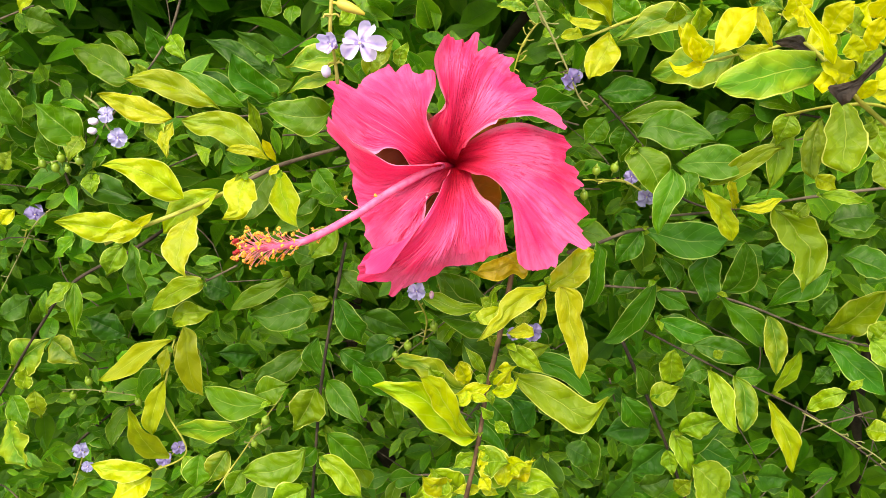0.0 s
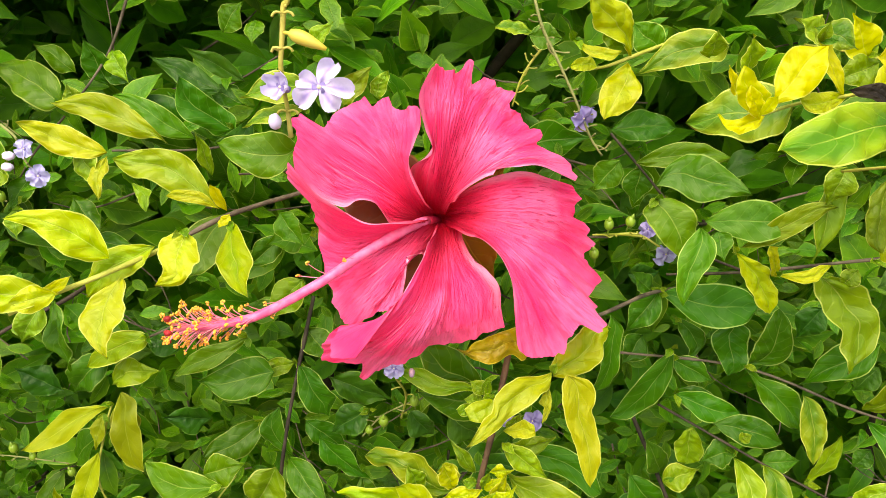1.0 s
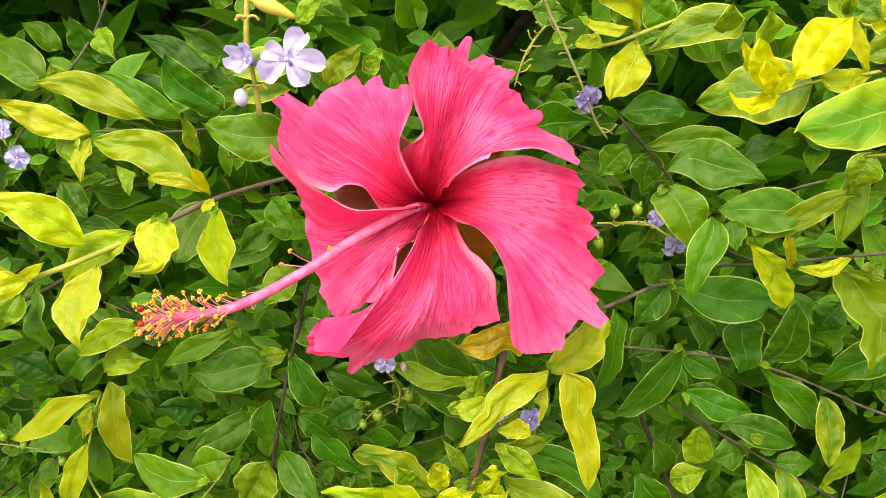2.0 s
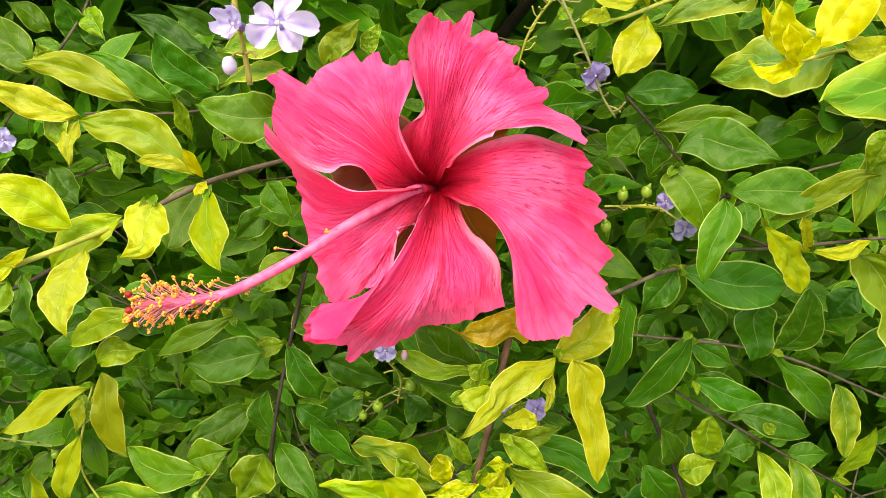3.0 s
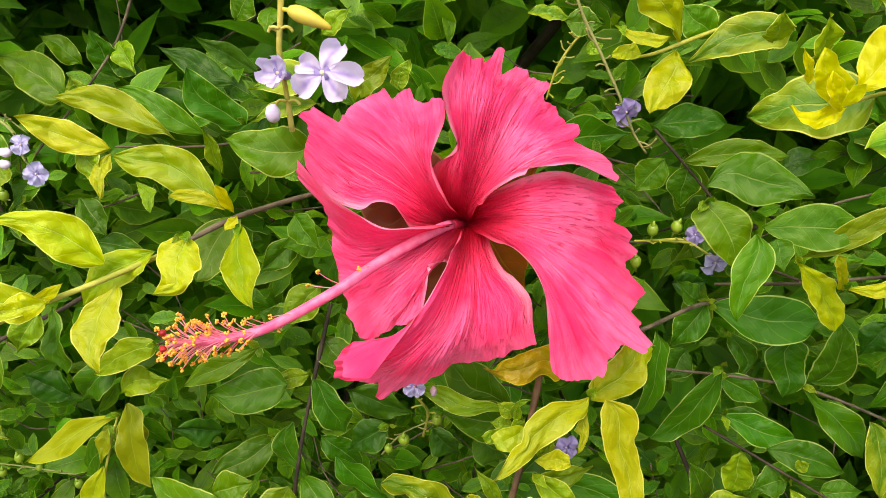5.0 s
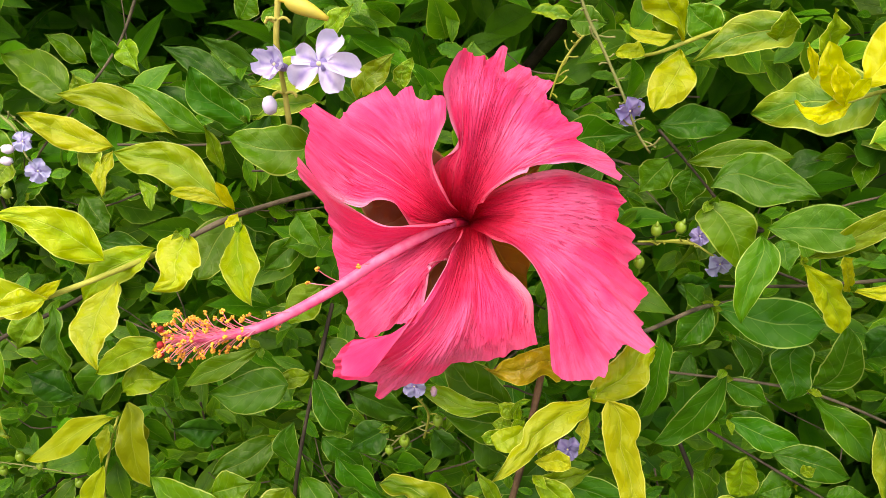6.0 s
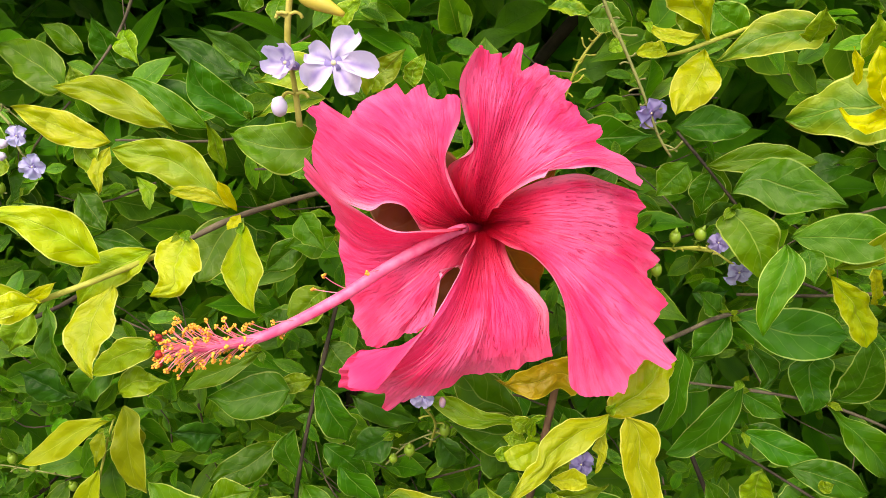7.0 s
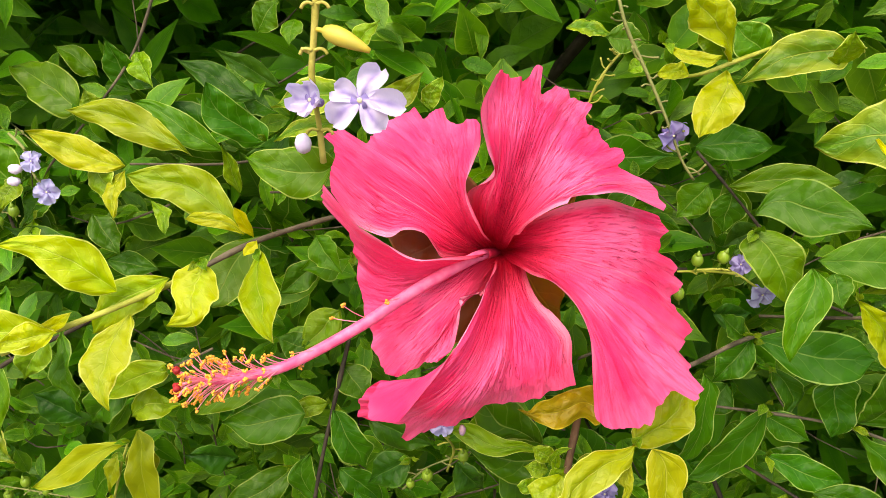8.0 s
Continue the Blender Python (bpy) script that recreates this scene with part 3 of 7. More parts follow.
def petal(ribs, margin, ridged, pleats=0.3, nu=56, nv=220):
    """A petal spread over a fan of ribs (mm from the flower's middle). margin: how far its teeth stand out (+) or its notches cut in (-), from edge to edge."""
    lines = [even([THROAT] + r, 24) for r in ribs]
    seed = len(hibiscus.children) * 7.3
    bm = bmesh.new()
    uv = bm.loops.layers.uv.new("blade")
    where, verts = {}, []
    rows = [glide([ln[i] for ln in lines], nv) for i in range(25)]
    cols = [glide([rows[i][j] for i in range(25)], nu) for j in range(nv + 1)]
    for j in range(nv + 1):
        v = j / nv
        k = max(i for i, q in enumerate(margin[:-1]) if q[0] <= v)
        (v0, f0), (v1, f1) = margin[k:k + 2]
        frill = f0 + (f1 - f0) * (v - v0) / (v1 - v0) + 0.006 * noise.noise(Vector((v * 70, seed, 4))) * min(1, 8 * v, 8 * (1 - v))
        inward = min(1.0, 6 * v, 6 * (1 - v))
        col, line = [], cols[j]
        for i in range(nu + 1):
            u = i / nu
            # only the outer part of the blade follows its teeth
            f = u * (1 + (max(0.0, u - 0.62) / 0.38) ** 1.5 * frill) * nu
            a = min(int(f), nu - 1)
            q = line[a].lerp(line[a + 1], f - a)
            out = max(0.0, (u - 0.4) / 0.6)
            face = (cols[max(0, j - 1)][a] - cols[min(nv, j + 1)][a]).cross(line[a + 1] - line[a]).normalized()
            fold = 2.0 * out * out * noise.noise(Vector((v * 8, u * 1.6, seed))) + 1.6 * out ** 4 * noise.noise(Vector((v * 24, u * 3, seed + 5)))
            fold += ridged * min(1, 1.6 * u * u) * noise.noise(Vector((v * 11, u * 1.2, seed + 9))) + 0.34 * min(1, 3 * u) * noise.noise(Vector((v * 34, u * 7, seed))) + 0.16 * min(1, 2 * u) * noise.noise(Vector((v * 72, u * 17, seed + 3)))
            # sharp-backed pleats run out from the claw
            fold += pleats * inward * min(1, 2.4 * max(0.0, u - 0.40)) * (1 - 3.2 * abs(noise.noise(Vector((v * 15 + 0.6 * noise.noise(Vector((u * 3, v * 4, seed))), u * 0.8, seed + 21)))))
            # finer wrinkles beside them, that come and go
            here = max(0.0, 0.5 + 1.6 * noise.noise(Vector((v * 4, u * 3, seed + 31))))
            fold += 0.44 * here * inward * min(1, 2.4 * max(0.0, u - 0.26)) * (1 - 3.0 * abs(noise.noise(Vector((v * 30 + 0.8 * noise.noise(Vector((u * 6, v * 9, seed))), u * 2.2, seed + 27)))))
            # the claw's margins roll up towards the viewer
            brim = max(0.0, (abs(2 * v - 1) - 0.90) / 0.10)
            fold -= math.copysign(1.5, face.y) * brim * brim * min(1, max(0.0, 5 * (u - 0.15))) * min(1, max(0.0, 4 * (0.85 - u)))
            w = bm.verts.new((q + face * fold) / 1000)
            where[w] = (u, v)
            col.append(w)
        verts.append(col)
    for j in range(nv):
        for i in range(nu):
            fc = bm.faces.new((verts[j][i], verts[j][i + 1], verts[j + 1][i + 1], verts[j + 1][i]))
            for lp in fc.loops:
                lp[uv].uv = where[lp.vert]
    return part("petal", bm, PETAL, hibiscus)


THROAT = (-0.9, 17.0, -5.9)
petal([[(2.6, -3.0, 5.3), (6.8, -9.0, 15.4), (17.1, -11.0, 23.3), (29.2, -7.0, 24.1), (39.9, 0.0, 22.4), (54.8, 10.0, 13.0)],
       [(1.5, -1.0, 5.7), (15.4, -8.0, 23.2), (27.5, -2.0, 30.1), (42.1, 15.0, 30.2)],
       [(0.4, 1.0, 5.6), (11.6, -2.0, 26.6), (20.9, 6.0, 38.5), (31.1, 27.0, 43.2)],
       [(-0.5, 2.0, 5.7), (6.9, -2.0, 29.3), (12.9, 4.0, 46.2), (21.0, 32.0, 50.6)],
       [(-2.1, 3.0, 5.3), (3.1, -4.0, 30.9), (7.5, 0.0, 48.1), (11.3, 33.0, 55.5)],
       [(-4.7, 4.0, 5.6), (-0.6, -7.0, 31.2), (0.2, -6.0, 50.3), (1.5, 18.0, 59.2)],
       [(-9.0, 9.0, 3.5), (-11.9, 5.0, 19.9), (-5.7, -3.0, 28.3), (-3.6, -7.0, 33.0), (-6.1, -13.0, 42.2), (-7.3, -16.0, 53.7), (-4.9, -8.0, 60.5)]],
      [(0, 0), (0.038, 0.059), (0.075, 0.102), (0.119, -0.008), (0.156, -0.057), (0.163, -0.053), (0.169, -0.01), (0.181, 0.026), (0.2, 0.04), (0.213, 0), (0.219, -0.041), (0.238, -0.03), (0.256, -0.037), (0.281, -0.013), (0.288, -0.016), (0.312, -0.074), (0.325, -0.086), (0.35, -0.038), (0.356, 0.062), (0.363, 0.08), (0.456, -0.007), (0.488, 0.021), (0.525, 0.03), (0.55, 0.009), (0.556, -0.006), (0.562, -0.043), (0.569, -0.058), (0.594, -0.091), (0.619, -0.072), (0.638, 0.019), (0.644, 0.143), (0.65, 0.161), (0.656, 0.163), (0.681, 0.15), (0.694, 0.102), (0.7, 0.049), (0.706, 0.024), (0.725, -0.021), (0.744, -0.043), (0.788, -0.028), (0.856, 0.03), (0.919, 0.057), (0.994, 0.031), (1, 0)], 0.7, 0.25)
petal([[(4.1, -4.0, -2.0), (12.9, -16.0, -0.1), (19.0, -30.0, 0.1), (23.7, -39.0, -3.2), (26.6, -44.0, -9.3), (28.1, -48.0, -19.6), (29.3, -50.0, -30.0)],
       [(6.0, -4.0, 0.1), (22.4, -32.0, 0.2), (32.9, -43.0, -15.0), (41.7, -46.0, -36.0)],
       [(6.6, -3.0, 0.8), (24.5, -28.0, 1.1), (41.9, -37.0, -13.9), (58.6, -39.0, -27.8)],
       [(7.0, -1.0, 1.6), (26.1, -18.0, 2.2), (44.9, -14.0, -8.7), (62.2, -8.0, -25.4)],
       [(7.0, 0.0, 2.6), (26.2, -12.0, 6.2), (44.8, -3.0, -2.2), (63.2, 10.0, -18.1)],
       [(6.1, 1.0, 3.3), (24.6, -6.0, 9.8), (42.2, 5.0, 6.5), (58.4, 18.0, -1.5)],
       [(0.9, 10.0, 5.3), (9.1, 3.0, 11.2), (19.5, 1.0, 17.0), (33.5, 8.0, 18.1), (46.2, 16.0, 13.0), (56.0, 20.0, 8.5)]],
      [(0, 0), (0.006, 0.028), (0.044, 0.042), (0.188, 0.004), (0.206, 0.022), (0.219, 0.011), (0.238, -0.029), (0.294, -0.047), (0.3, -0.043), (0.312, 0.026), (0.375, 0.054), (0.381, 0.01), (0.388, -0.018), (0.419, 0.014), (0.431, 0.017), (0.438, -0.03), (0.562, 0.079), (0.575, 0.075), (0.581, -0.021), (0.588, -0.041), (0.613, -0.038), (0.656, -0.021), (0.681, 0.006), (0.719, 0.104), (0.725, 0.104), (0.731, 0.026), (0.781, 0.052), (0.788, -0.049), (0.869, 0.003), (0.906, 0.049), (1, 0)], 0.8, 1.1)
petal([[(6.9, 6.0, -4.9), (8.7, -3.0, -9.3), (13.0, -8.0, -15.7), (18.1, -13.0, -17.7), (23.2, -17.0, -22.4), (24.3, -21.0, -30.8), (25.8, -23.0, -37.7)],
       [(2.0, 0.0, -5.3), (6.1, -22.0, -19.9), (7.5, -29.0, -32.2), (7.8, -26.0, -43.4)],
       [(0.8, -2.0, -4.9), (-0.3, -28.0, -20.3), (-5.7, -38.0, -31.6), (-12.8, -31.0, -47.7)],
       [(-0.2, -3.0, -4.7), (-4.8, -30.0, -21.5), (-16.2, -42.0, -33.8), (-30.3, -31.0, -55.0)],
       [(-1.4, -5.0, -3.9), (-7.4, -31.0, -16.9), (-17.0, -41.0, -27.0), (-30.4, -39.0, -36.6), (-47.0, -29.0, -48.1)],
       [(-2.1, -7.0, -2.6), (-8.0, -32.0, -11.6), (-14.8, -44.0, -18.2), (-23.6, -45.0, -24.5), (-35.3, -38.0, -28.6)],
       [(-3.2, -9.0, -1.1), (-6.6, -22.0, -5.9), (-10.2, -33.0, -10.2), (-13.9, -41.0, -14.7), (-17.2, -48.0, -18.5), (-20.4, -50.0, -22.7)]],
      [(0, 0), (0.081, -0.01), (0.119, 0.004), (0.188, 0.001), (0.269, -0.03), (0.35, 0.001), (0.463, -0.016), (0.469, -0.012), (0.475, 0.041), (0.488, 0.059), (0.5, 0.055), (0.513, 0.035), (0.525, -0.017), (0.544, -0.077), (0.556, -0.089), (0.6, -0.057), (0.656, 0.023), (0.694, 0.008), (0.744, 0.036), (0.75, 0.023), (0.781, 0.037), (0.863, 0.037), (0.881, 0.085), (0.913, 0.195), (0.919, 0.241), (0.925, 0.245), (0.931, 0.272), (0.938, 0.275), (0.944, 0.303), (0.95, 0.302), (0.975, 0.223), (0.994, 0.187), (1, 0)], 0.9, 0.2)
petal([[(1.1, 7.0, -8.2), (-3.5, 1.0, -11.2), (-7.5, -5.0, -12.3), (-10.9, -10.0, -11.0), (-13.7, -13.0, -12.9), (-14.3, -18.0, -18.7), (-16.1, -23.0, -24.5), (-20.8, -26.0, -26.8)],
       [(-2.8, 2.0, -5.9), (-14.4, -15.0, -14.4), (-21.7, -22.0, -23.0), (-29.6, -24.0, -32.6)],
       [(-5.5, -1.0, -4.0), (-17.2, -16.0, -15.1), (-26.5, -20.0, -26.5), (-36.9, -20.0, -37.9)],
       [(-7.4, -1.0, -2.6), (-25.8, -11.0, -14.6), (-38.1, -9.0, -24.7), (-46.7, -7.0, -32.0)],
       [(-8.3, -2.0, -1.0), (-29.2, -6.0, -9.2), (-43.1, -3.0, -12.1), (-52.3, -1.0, -7.5)],
       [(-9.2, -4.0, 0.7), (-29.1, -12.0, -0.2), (-43.9, -9.0, 2.5), (-56.2, -5.0, 13.6)],
       [(-8.8, -8.0, 3.4), (-18.9, -16.0, 5.9), (-28.0, -22.0, 8.4), (-36.9, -25.0, 15.0), (-48.3, -20.0, 19.5), (-59.0, -12.0, 28.3)]],
      [(0, 0), (0.144, -0.045), (0.156, -0.006), (0.194, 0.022), (0.294, -0.012), (0.375, 0.024), (0.488, 0.013), (0.506, -0.01), (0.537, -0.018), (0.613, -0.014), (0.65, 0.001), (0.769, -0.038), (0.812, -0.036), (0.819, 0.093), (0.838, 0.099), (0.956, 0.018), (1, 0)], 0.8, 0.25)
petal([[(-6.9, 8.0, -3.9), (-20.8, 2.0, -1.6), (-24.4, -2.0, 3.4), (-27.6, -3.0, 8.6), (-33.3, -3.0, 9.4), (-39.6, -2.0, 6.6), (-50.9, -2.0, 11.5), (-58.7, -2.0, 22.9)],
       [(-10.2, 4.0, 1.0), (-26.3, 0.0, 12.6), (-42.5, 2.0, 20.6), (-57.7, 1.0, 34.6)],
       [(-9.8, 4.0, 2.1), (-26.5, 1.0, 21.1), (-40.5, 5.0, 29.9), (-55.5, 8.0, 39.9)],
       [(-9.3, 4.0, 3.3), (-22.4, 2.0, 24.9), (-33.1, 8.0, 33.8), (-45.3, 16.0, 39.3)],
       [(-8.2, 2.0, 5.0), (-17.5, 1.0, 25.2), (-23.3, 8.0, 34.9), (-31.4, 22.0, 43.1)],
       [(-7.5, 1.0, 5.8), (-14.6, -1.0, 23.5), (-16.8, 4.0, 33.8), (-20.1, 18.0, 43.1)],
       [(-5.6, -2.0, 8.9), (-9.7, -5.0, 18.7), (-11.7, -5.0, 26.2), (-10.2, -2.0, 31.8), (-7.8, 4.0, 38.0), (-8.1, 10.0, 43.5)]],
      [(0, 0), (0.056, 0.013), (0.175, -0.011), (0.225, 0.005), (0.244, 0.029), (0.256, 0.061), (0.344, 0.038), (0.388, 0.062), (0.394, -0.072), (0.413, -0.068), (0.513, 0.017), (0.55, 0.038), (0.594, 0.041), (0.688, 0.098), (0.694, 0.002), (0.819, 0.108), (0.825, 0.087), (0.831, 0.019), (0.85, -0.006), (0.9, 0.002), (0.963, 0.033), (0.981, 0.032), (1, 0)], 0.9, 0.25)

# the stamen column, its stamens and the five stigma lobes
axis = [q - FLOWER for q in glide([(0.0072, 0.3840, 1.1442), (0.0037, 0.3660, 1.1505), (-0.0034, 0.3520, 1.1540), (-0.0220, 0.3390, 1.1476), (-0.0396, 0.3270, 1.1394), (-0.0595, 0.3140, 1.1326), (-0.0720, 0.3070, 1.1319), (-0.0827, 0.3020, 1.1332)], 40)]
column = part("stamen_column", tube(bmesh.new(), axis[9:], 0.00215, 0.0016, 10, 0.05), COLUMN, hibiscus, "long pink column")
part("column_base", tube(bmesh.new(), axis[:10], 0.0024, 0.00216, 10), COLUMN_BASE, hibiscus, "deep red foot of the column")
tail = axis[40]
ahead = (axis[40] - axis[36]).normalized()
up = ahead.cross(Vector((0, 1, 0))).normalized()
side = ahead.cross(up)
for i in range(120):
    s = dice.uniform(0, 1) ** 0.7
    k = 27 + s * 12.9
    if i < 7:
        k = dice.uniform(18, 28)
    root = axis[int(k)].lerp(axis[int(k) + 1], k % 1)
    w = dice.uniform(0, 2 * math.pi)
    reach = dice.uniform(0.0075, 0.0125)
    way = (math.cos(w) * up + math.sin(w) * side) * dice.uniform(0.5, 1.0) + ahead * dice.uniform(0.6, 1.5) - up * 0.05
    end = root + way.normalized() * reach
    mid = root.lerp(end, 0.5) + ahead * 0.0009
    st = part("stamen", tube(bmesh.new(), glide([root, mid, end], 5), 0.00019, 0.00013, 5), FILAMENT, hibiscus)
    # the anther is an open horseshoe of pollen
    bm = bmesh.new()
    turn = Euler((dice.uniform(0, 6), dice.uniform(0, 6), dice.uniform(0, 6))).to_matrix()
    for q in range(5):
        g = 0.4 + q * 1.05
        ball(bm, end + turn @ Vector((0.00062 * math.cos(g), 0.00062 * math.sin(g), dice.uniform(-0.0002, 0.0002))), dice.uniform(0.00032, 0.00052), (1, 1, 1), 0.6, 4, 6)
    part("anther", bm, ANTHER, st, "orange pollen-covered anther")
for i in range(5):
    w = 2 * math.pi * i / 5 + 0.5
    way = (math.cos(w) * up + math.sin(w) * side) * 0.75 + ahead
    end = tail + way.normalized() * 0.0075 + ahead * 0.002
    st = part("style_branch", tube(bmesh.new(), glide([tail - ahead * 0.002, tail + ahead * 0.003 + way * 0.0012, end], 6), 0.0004, 0.0003, 6), FILAMENT, hibiscus)
    part("stigma", ball(bmesh.new(), end, 0.00115, (1, 1, 0.9), 0.35, 8, 10), STIGMA, st, "dark red velvety stigma")
# calyx and stalk behind the petals
line = [q - FLOWER for q in glide([(0.008, 0.378, 1.147), (0.010, 0.392, 1.143), (0.012, 0.42, 1.13), (0.02, 0.52, 1.06)], 16)]
bm = tube(bmesh.new(), line[:5], 0.0065, 0.004, 10)
part("calyx", bm, BERRY, hibiscus, "green calyx")
for i in range(5):
    w = radians((38, 108, 163, 236, 302)[i])
    d = Vector((math.cos(w), 0.1, math.sin(w)))
    hue = (SEPAL, SEPAL, SEPAL_SHADED, SEPAL_SHADED, SEPAL)[i]
    me = blade_mesh("sepal", (0.036, 0.026, 0.058, 0.062, 0.044)[i], (0.018, 0.018, 0.040, 0.026, 0.022)[i], 0.06, 0.1, 0.05, 0.0, 0.1, 200 + i, hue)
    sepal = new("sepal", me)
    sepal.parent = hibiscus
    sepal["label"] = "pointed sepal coloured red-brown for shade" if hue is SEPAL_SHADED else "ochre-yellow pointed sepal"
    sepal.matrix_basis = leaf_pose(Vector((0.001, 0.019, -0.004)), Vector((0.001, 0.019, -0.004)) + d, 0)
part("flower_stalk", tube(bmesh.new(), line[4:], 0.0016, 0.0018, 8, 0.1), TWIG_GREEN, hibiscus)


# ---- lilac duranta flowers ----
LOBES = tuple((72 * i, 1.0 + 0.12 * math.sin(3 * i), 0.85) for i in range(5))


def lilac_flower(at, facing, size, material, parent, turn=0.0, lobes=LOBES, cup=0.0):
    """A five-lobed tubular flower with its calyx; its lobes (degrees round it, length, width) are parts. cup: how far they close up."""
    z = Vector(facing).normalized()
    x = z.cross(Vector((0.2, 0.1, 1))).normalized()
    m = Matrix((x, z.cross(x), z)).transposed().to_4x4()
    m.translation = Vector(at) - parent.location
    bm = tube(bmesh.new(), [m @ q for q in glide([(0, 0, -0.45 * size), (0, 0, -0.2 * size), (0, 0, 0.02 * size)], 6)], 0.09 * size, 0.14 * size, 8)
    tubes = part("flower_tube", bm, material, parent)
    for i, (deg, long, wide) in enumerate(lobes):
        w = radians(deg) + turn
        bm = bmesh.new()
        uv = bm.loops.layers.uv.new("blade")
        grid, where = [], {}
        for a in range(10):
            u = a / 9
            row = []
            for b in range(8):
                v = 2 * b / 7 - 1
                r = size * (0.05 + 0.47 * long * u)
                # narrow at the throat, broad and round further out, with a shallow notch
                half = size * wide * (0.07 + 0.26 * math.sin(math.pi * min(1, 0.5 * u ** 0.8 + 0.02))) * math.sqrt(max(0.0, 1 - max(0.0, (u - 0.62) / 0.40) ** 2.4))
                zz = size * (0.22 * u - 0.30 * u * u + 0.14 * v * v * u - 0.05 * (1 - v * v) * u + 0.035 * math.sin(5 * u + 3 * v + 2 * i) + cup * u * u)
                r -= size * (0.04 * max(0.0, 1 - 3 * abs(v)) * u ** 6 + 0.55 * cup * u * u)
                row.append(bm.verts.new(m @ (Matrix.Rotation(w, 3, "Z") @ Vector((r, half * v + 0.02 * size * math.sin(4 * u + i), zz)))))
                where[row[-1]] = (u, v)
            grid.append(row)
        for a in range(9):
            for b in range(7):
                f = bm.faces.new((grid[a][b], grid[a + 1][b], grid[a + 1][b + 1], grid[a][b + 1]))
                for lp in f.loops:
                    lp[uv].uv = where[lp.vert]
        part("petal", bm, material, tubes)
    bm = ball(bmesh.new(), m @ Vector((0, 0, 0.01 * size)), 0.045 * size, rings=4, sides=6)
    part("throat", bm, CREAM, tubes, "cream throat")
    return tubes


def fruit(at, r, parent):
    """An unripe fruit in its calyx, drawn out to a short beak, on a thin stalk."""
    at = Vector(at) - parent.location
    bm = bmesh.new()
    ball(bm, at, r, (0.9, 0.9, 1.1), 0.12, 8, 10)
    lean = Vector((dice.uniform(-0.3, 0.3), -0.2, 1)).normalized()
    tube(bm, [at + lean * r * k for k in (0.7, 1.2, 1.7)], 0.55 * r, 0.08 * r, 8)
    tube(bm, [at - lean * r * k for k in (0.8, 1.5, 2.1)], 0.16 * r, 0.13 * r, 6)
    return part("fruit", bm, BERRY, parent, "small unripe green fruit")


def raceme(label, points, r0, r1, material, spurs=0, spur=0.006):
    """A thin flower stalk with short curled spurs where blooms have dropped."""
    ob = tagged(new("duranta_raceme"), label, "flower stalk", "flower stalks of the hedge")
    ob.location = points[0]
    line = [q - ob.location for q in glide(points, 30)]
    part("stalk", tube(bmesh.new(), line, r0, r1, 7, 0.3), material, ob)
    for i in range(spurs):
        k = int(2 + 27 * (i + dice.uniform(0.1, 0.9)) / spurs)
        d = Vector((dice.choice((-1, 1)) * dice.uniform(0.5, 1), dice.uniform(-0.8, 0.2), dice.uniform(-0.4, 0.7))).normalized() * spur * dice.uniform(0.4, 1.2)
        q = line[k]
        bm = tube(bmesh.new(), glide([q, q + 0.6 * d, q + d + Vector((0, -0.001, 0.3 * spur * dice.uniform(-0.6, 1.4)))], 6), 0.00028, 0.00042, 6)
        part("spur", bm, material, ob)
    return ob


r = raceme("yellow-green flower stalk with lilac blossoms hanging before the flower", [(-0.0798, 0.4000, 1.2930), (-0.0500, 0.3100, 1.2680), (-0.0319, 0.2750, 1.2487), (-0.0314, 0.2710, 1.2453), (-0.0323, 0.2700, 1.2373), (-0.0334, 0.2700, 1.2289), (-0.0326, 0.2700, 1.2189), (-0.0328, 0.2720, 1.2104)], 0.00085, 0.00062, STALK, 2, 0.0030)
for at in ((-0.0314, 0.2695, 1.2437), (-0.0324, 0.2695, 1.2347), (-0.0324, 0.2695, 1.2180)):
    for way in (-1, 1):
        line = [Vector(at) - r.location + Vector((way * x, -0.0003, z)) for x, z in ((0.0003, 0.0001), (0.0014, 0.0005), (0.0024, 0.0001), (0.0029, -0.0007))]
        part("spur", tube(bmesh.new(), glide(line, 8), 0.00035, 0.0004, 6), STALK, r)
lilac_flower((-0.0221, 0.2630, 1.2257), (0.10, -0.9, 0.35), 0.0142, LILAC, r, 0.0, ((250, 1.10, 0.66), (187, 1.30, 0.62), (140, 1.02, 0.62), (48, 1.02, 0.70), (345, 0.80, 0.6)))
lilac_flower((-0.0331, 0.2660, 1.2253), (-0.25, -0.9, 0.30), 0.0102, LILAC, r, 0.1, LOBES, 0.34)
part("bud", ball(bmesh.new(), Vector((-0.0359, 0.2680, 1.2156)) - r.location, 0.0018, (1, 1, 1.2), 0.2), PALE_BUD, r, "closed pale lilac bud")
drop = [q - r.location for q in glide([(-0.0313, 0.2690, 1.2390), (-0.0286, 0.2680, 1.2385), (-0.0246, 0.2670, 1.2370), (-0.0202, 0.2670, 1.2349)], 12)]
part("bud", spindle(drop, [0.0005 + 0.0014 * max(0.0, math.sin(math.pi * min(1, max(0, k - 2) / 10) ** 0.75)) * (1 if k < 12 else 0.2) for k in range(13)]), YELLOW_BUD, r, "pointed golden-yellow bud")
r = raceme("slender green stalk with lilac blossoms at the hedge face", [(-0.1978, 0.4000, 1.1860), (-0.1876, 0.3930, 1.1809), (-0.1837, 0.3900, 1.1706), (-0.1761, 0.3880, 1.1646)], 0.0006, 0.0005, RACHIS, 4, 0.004)
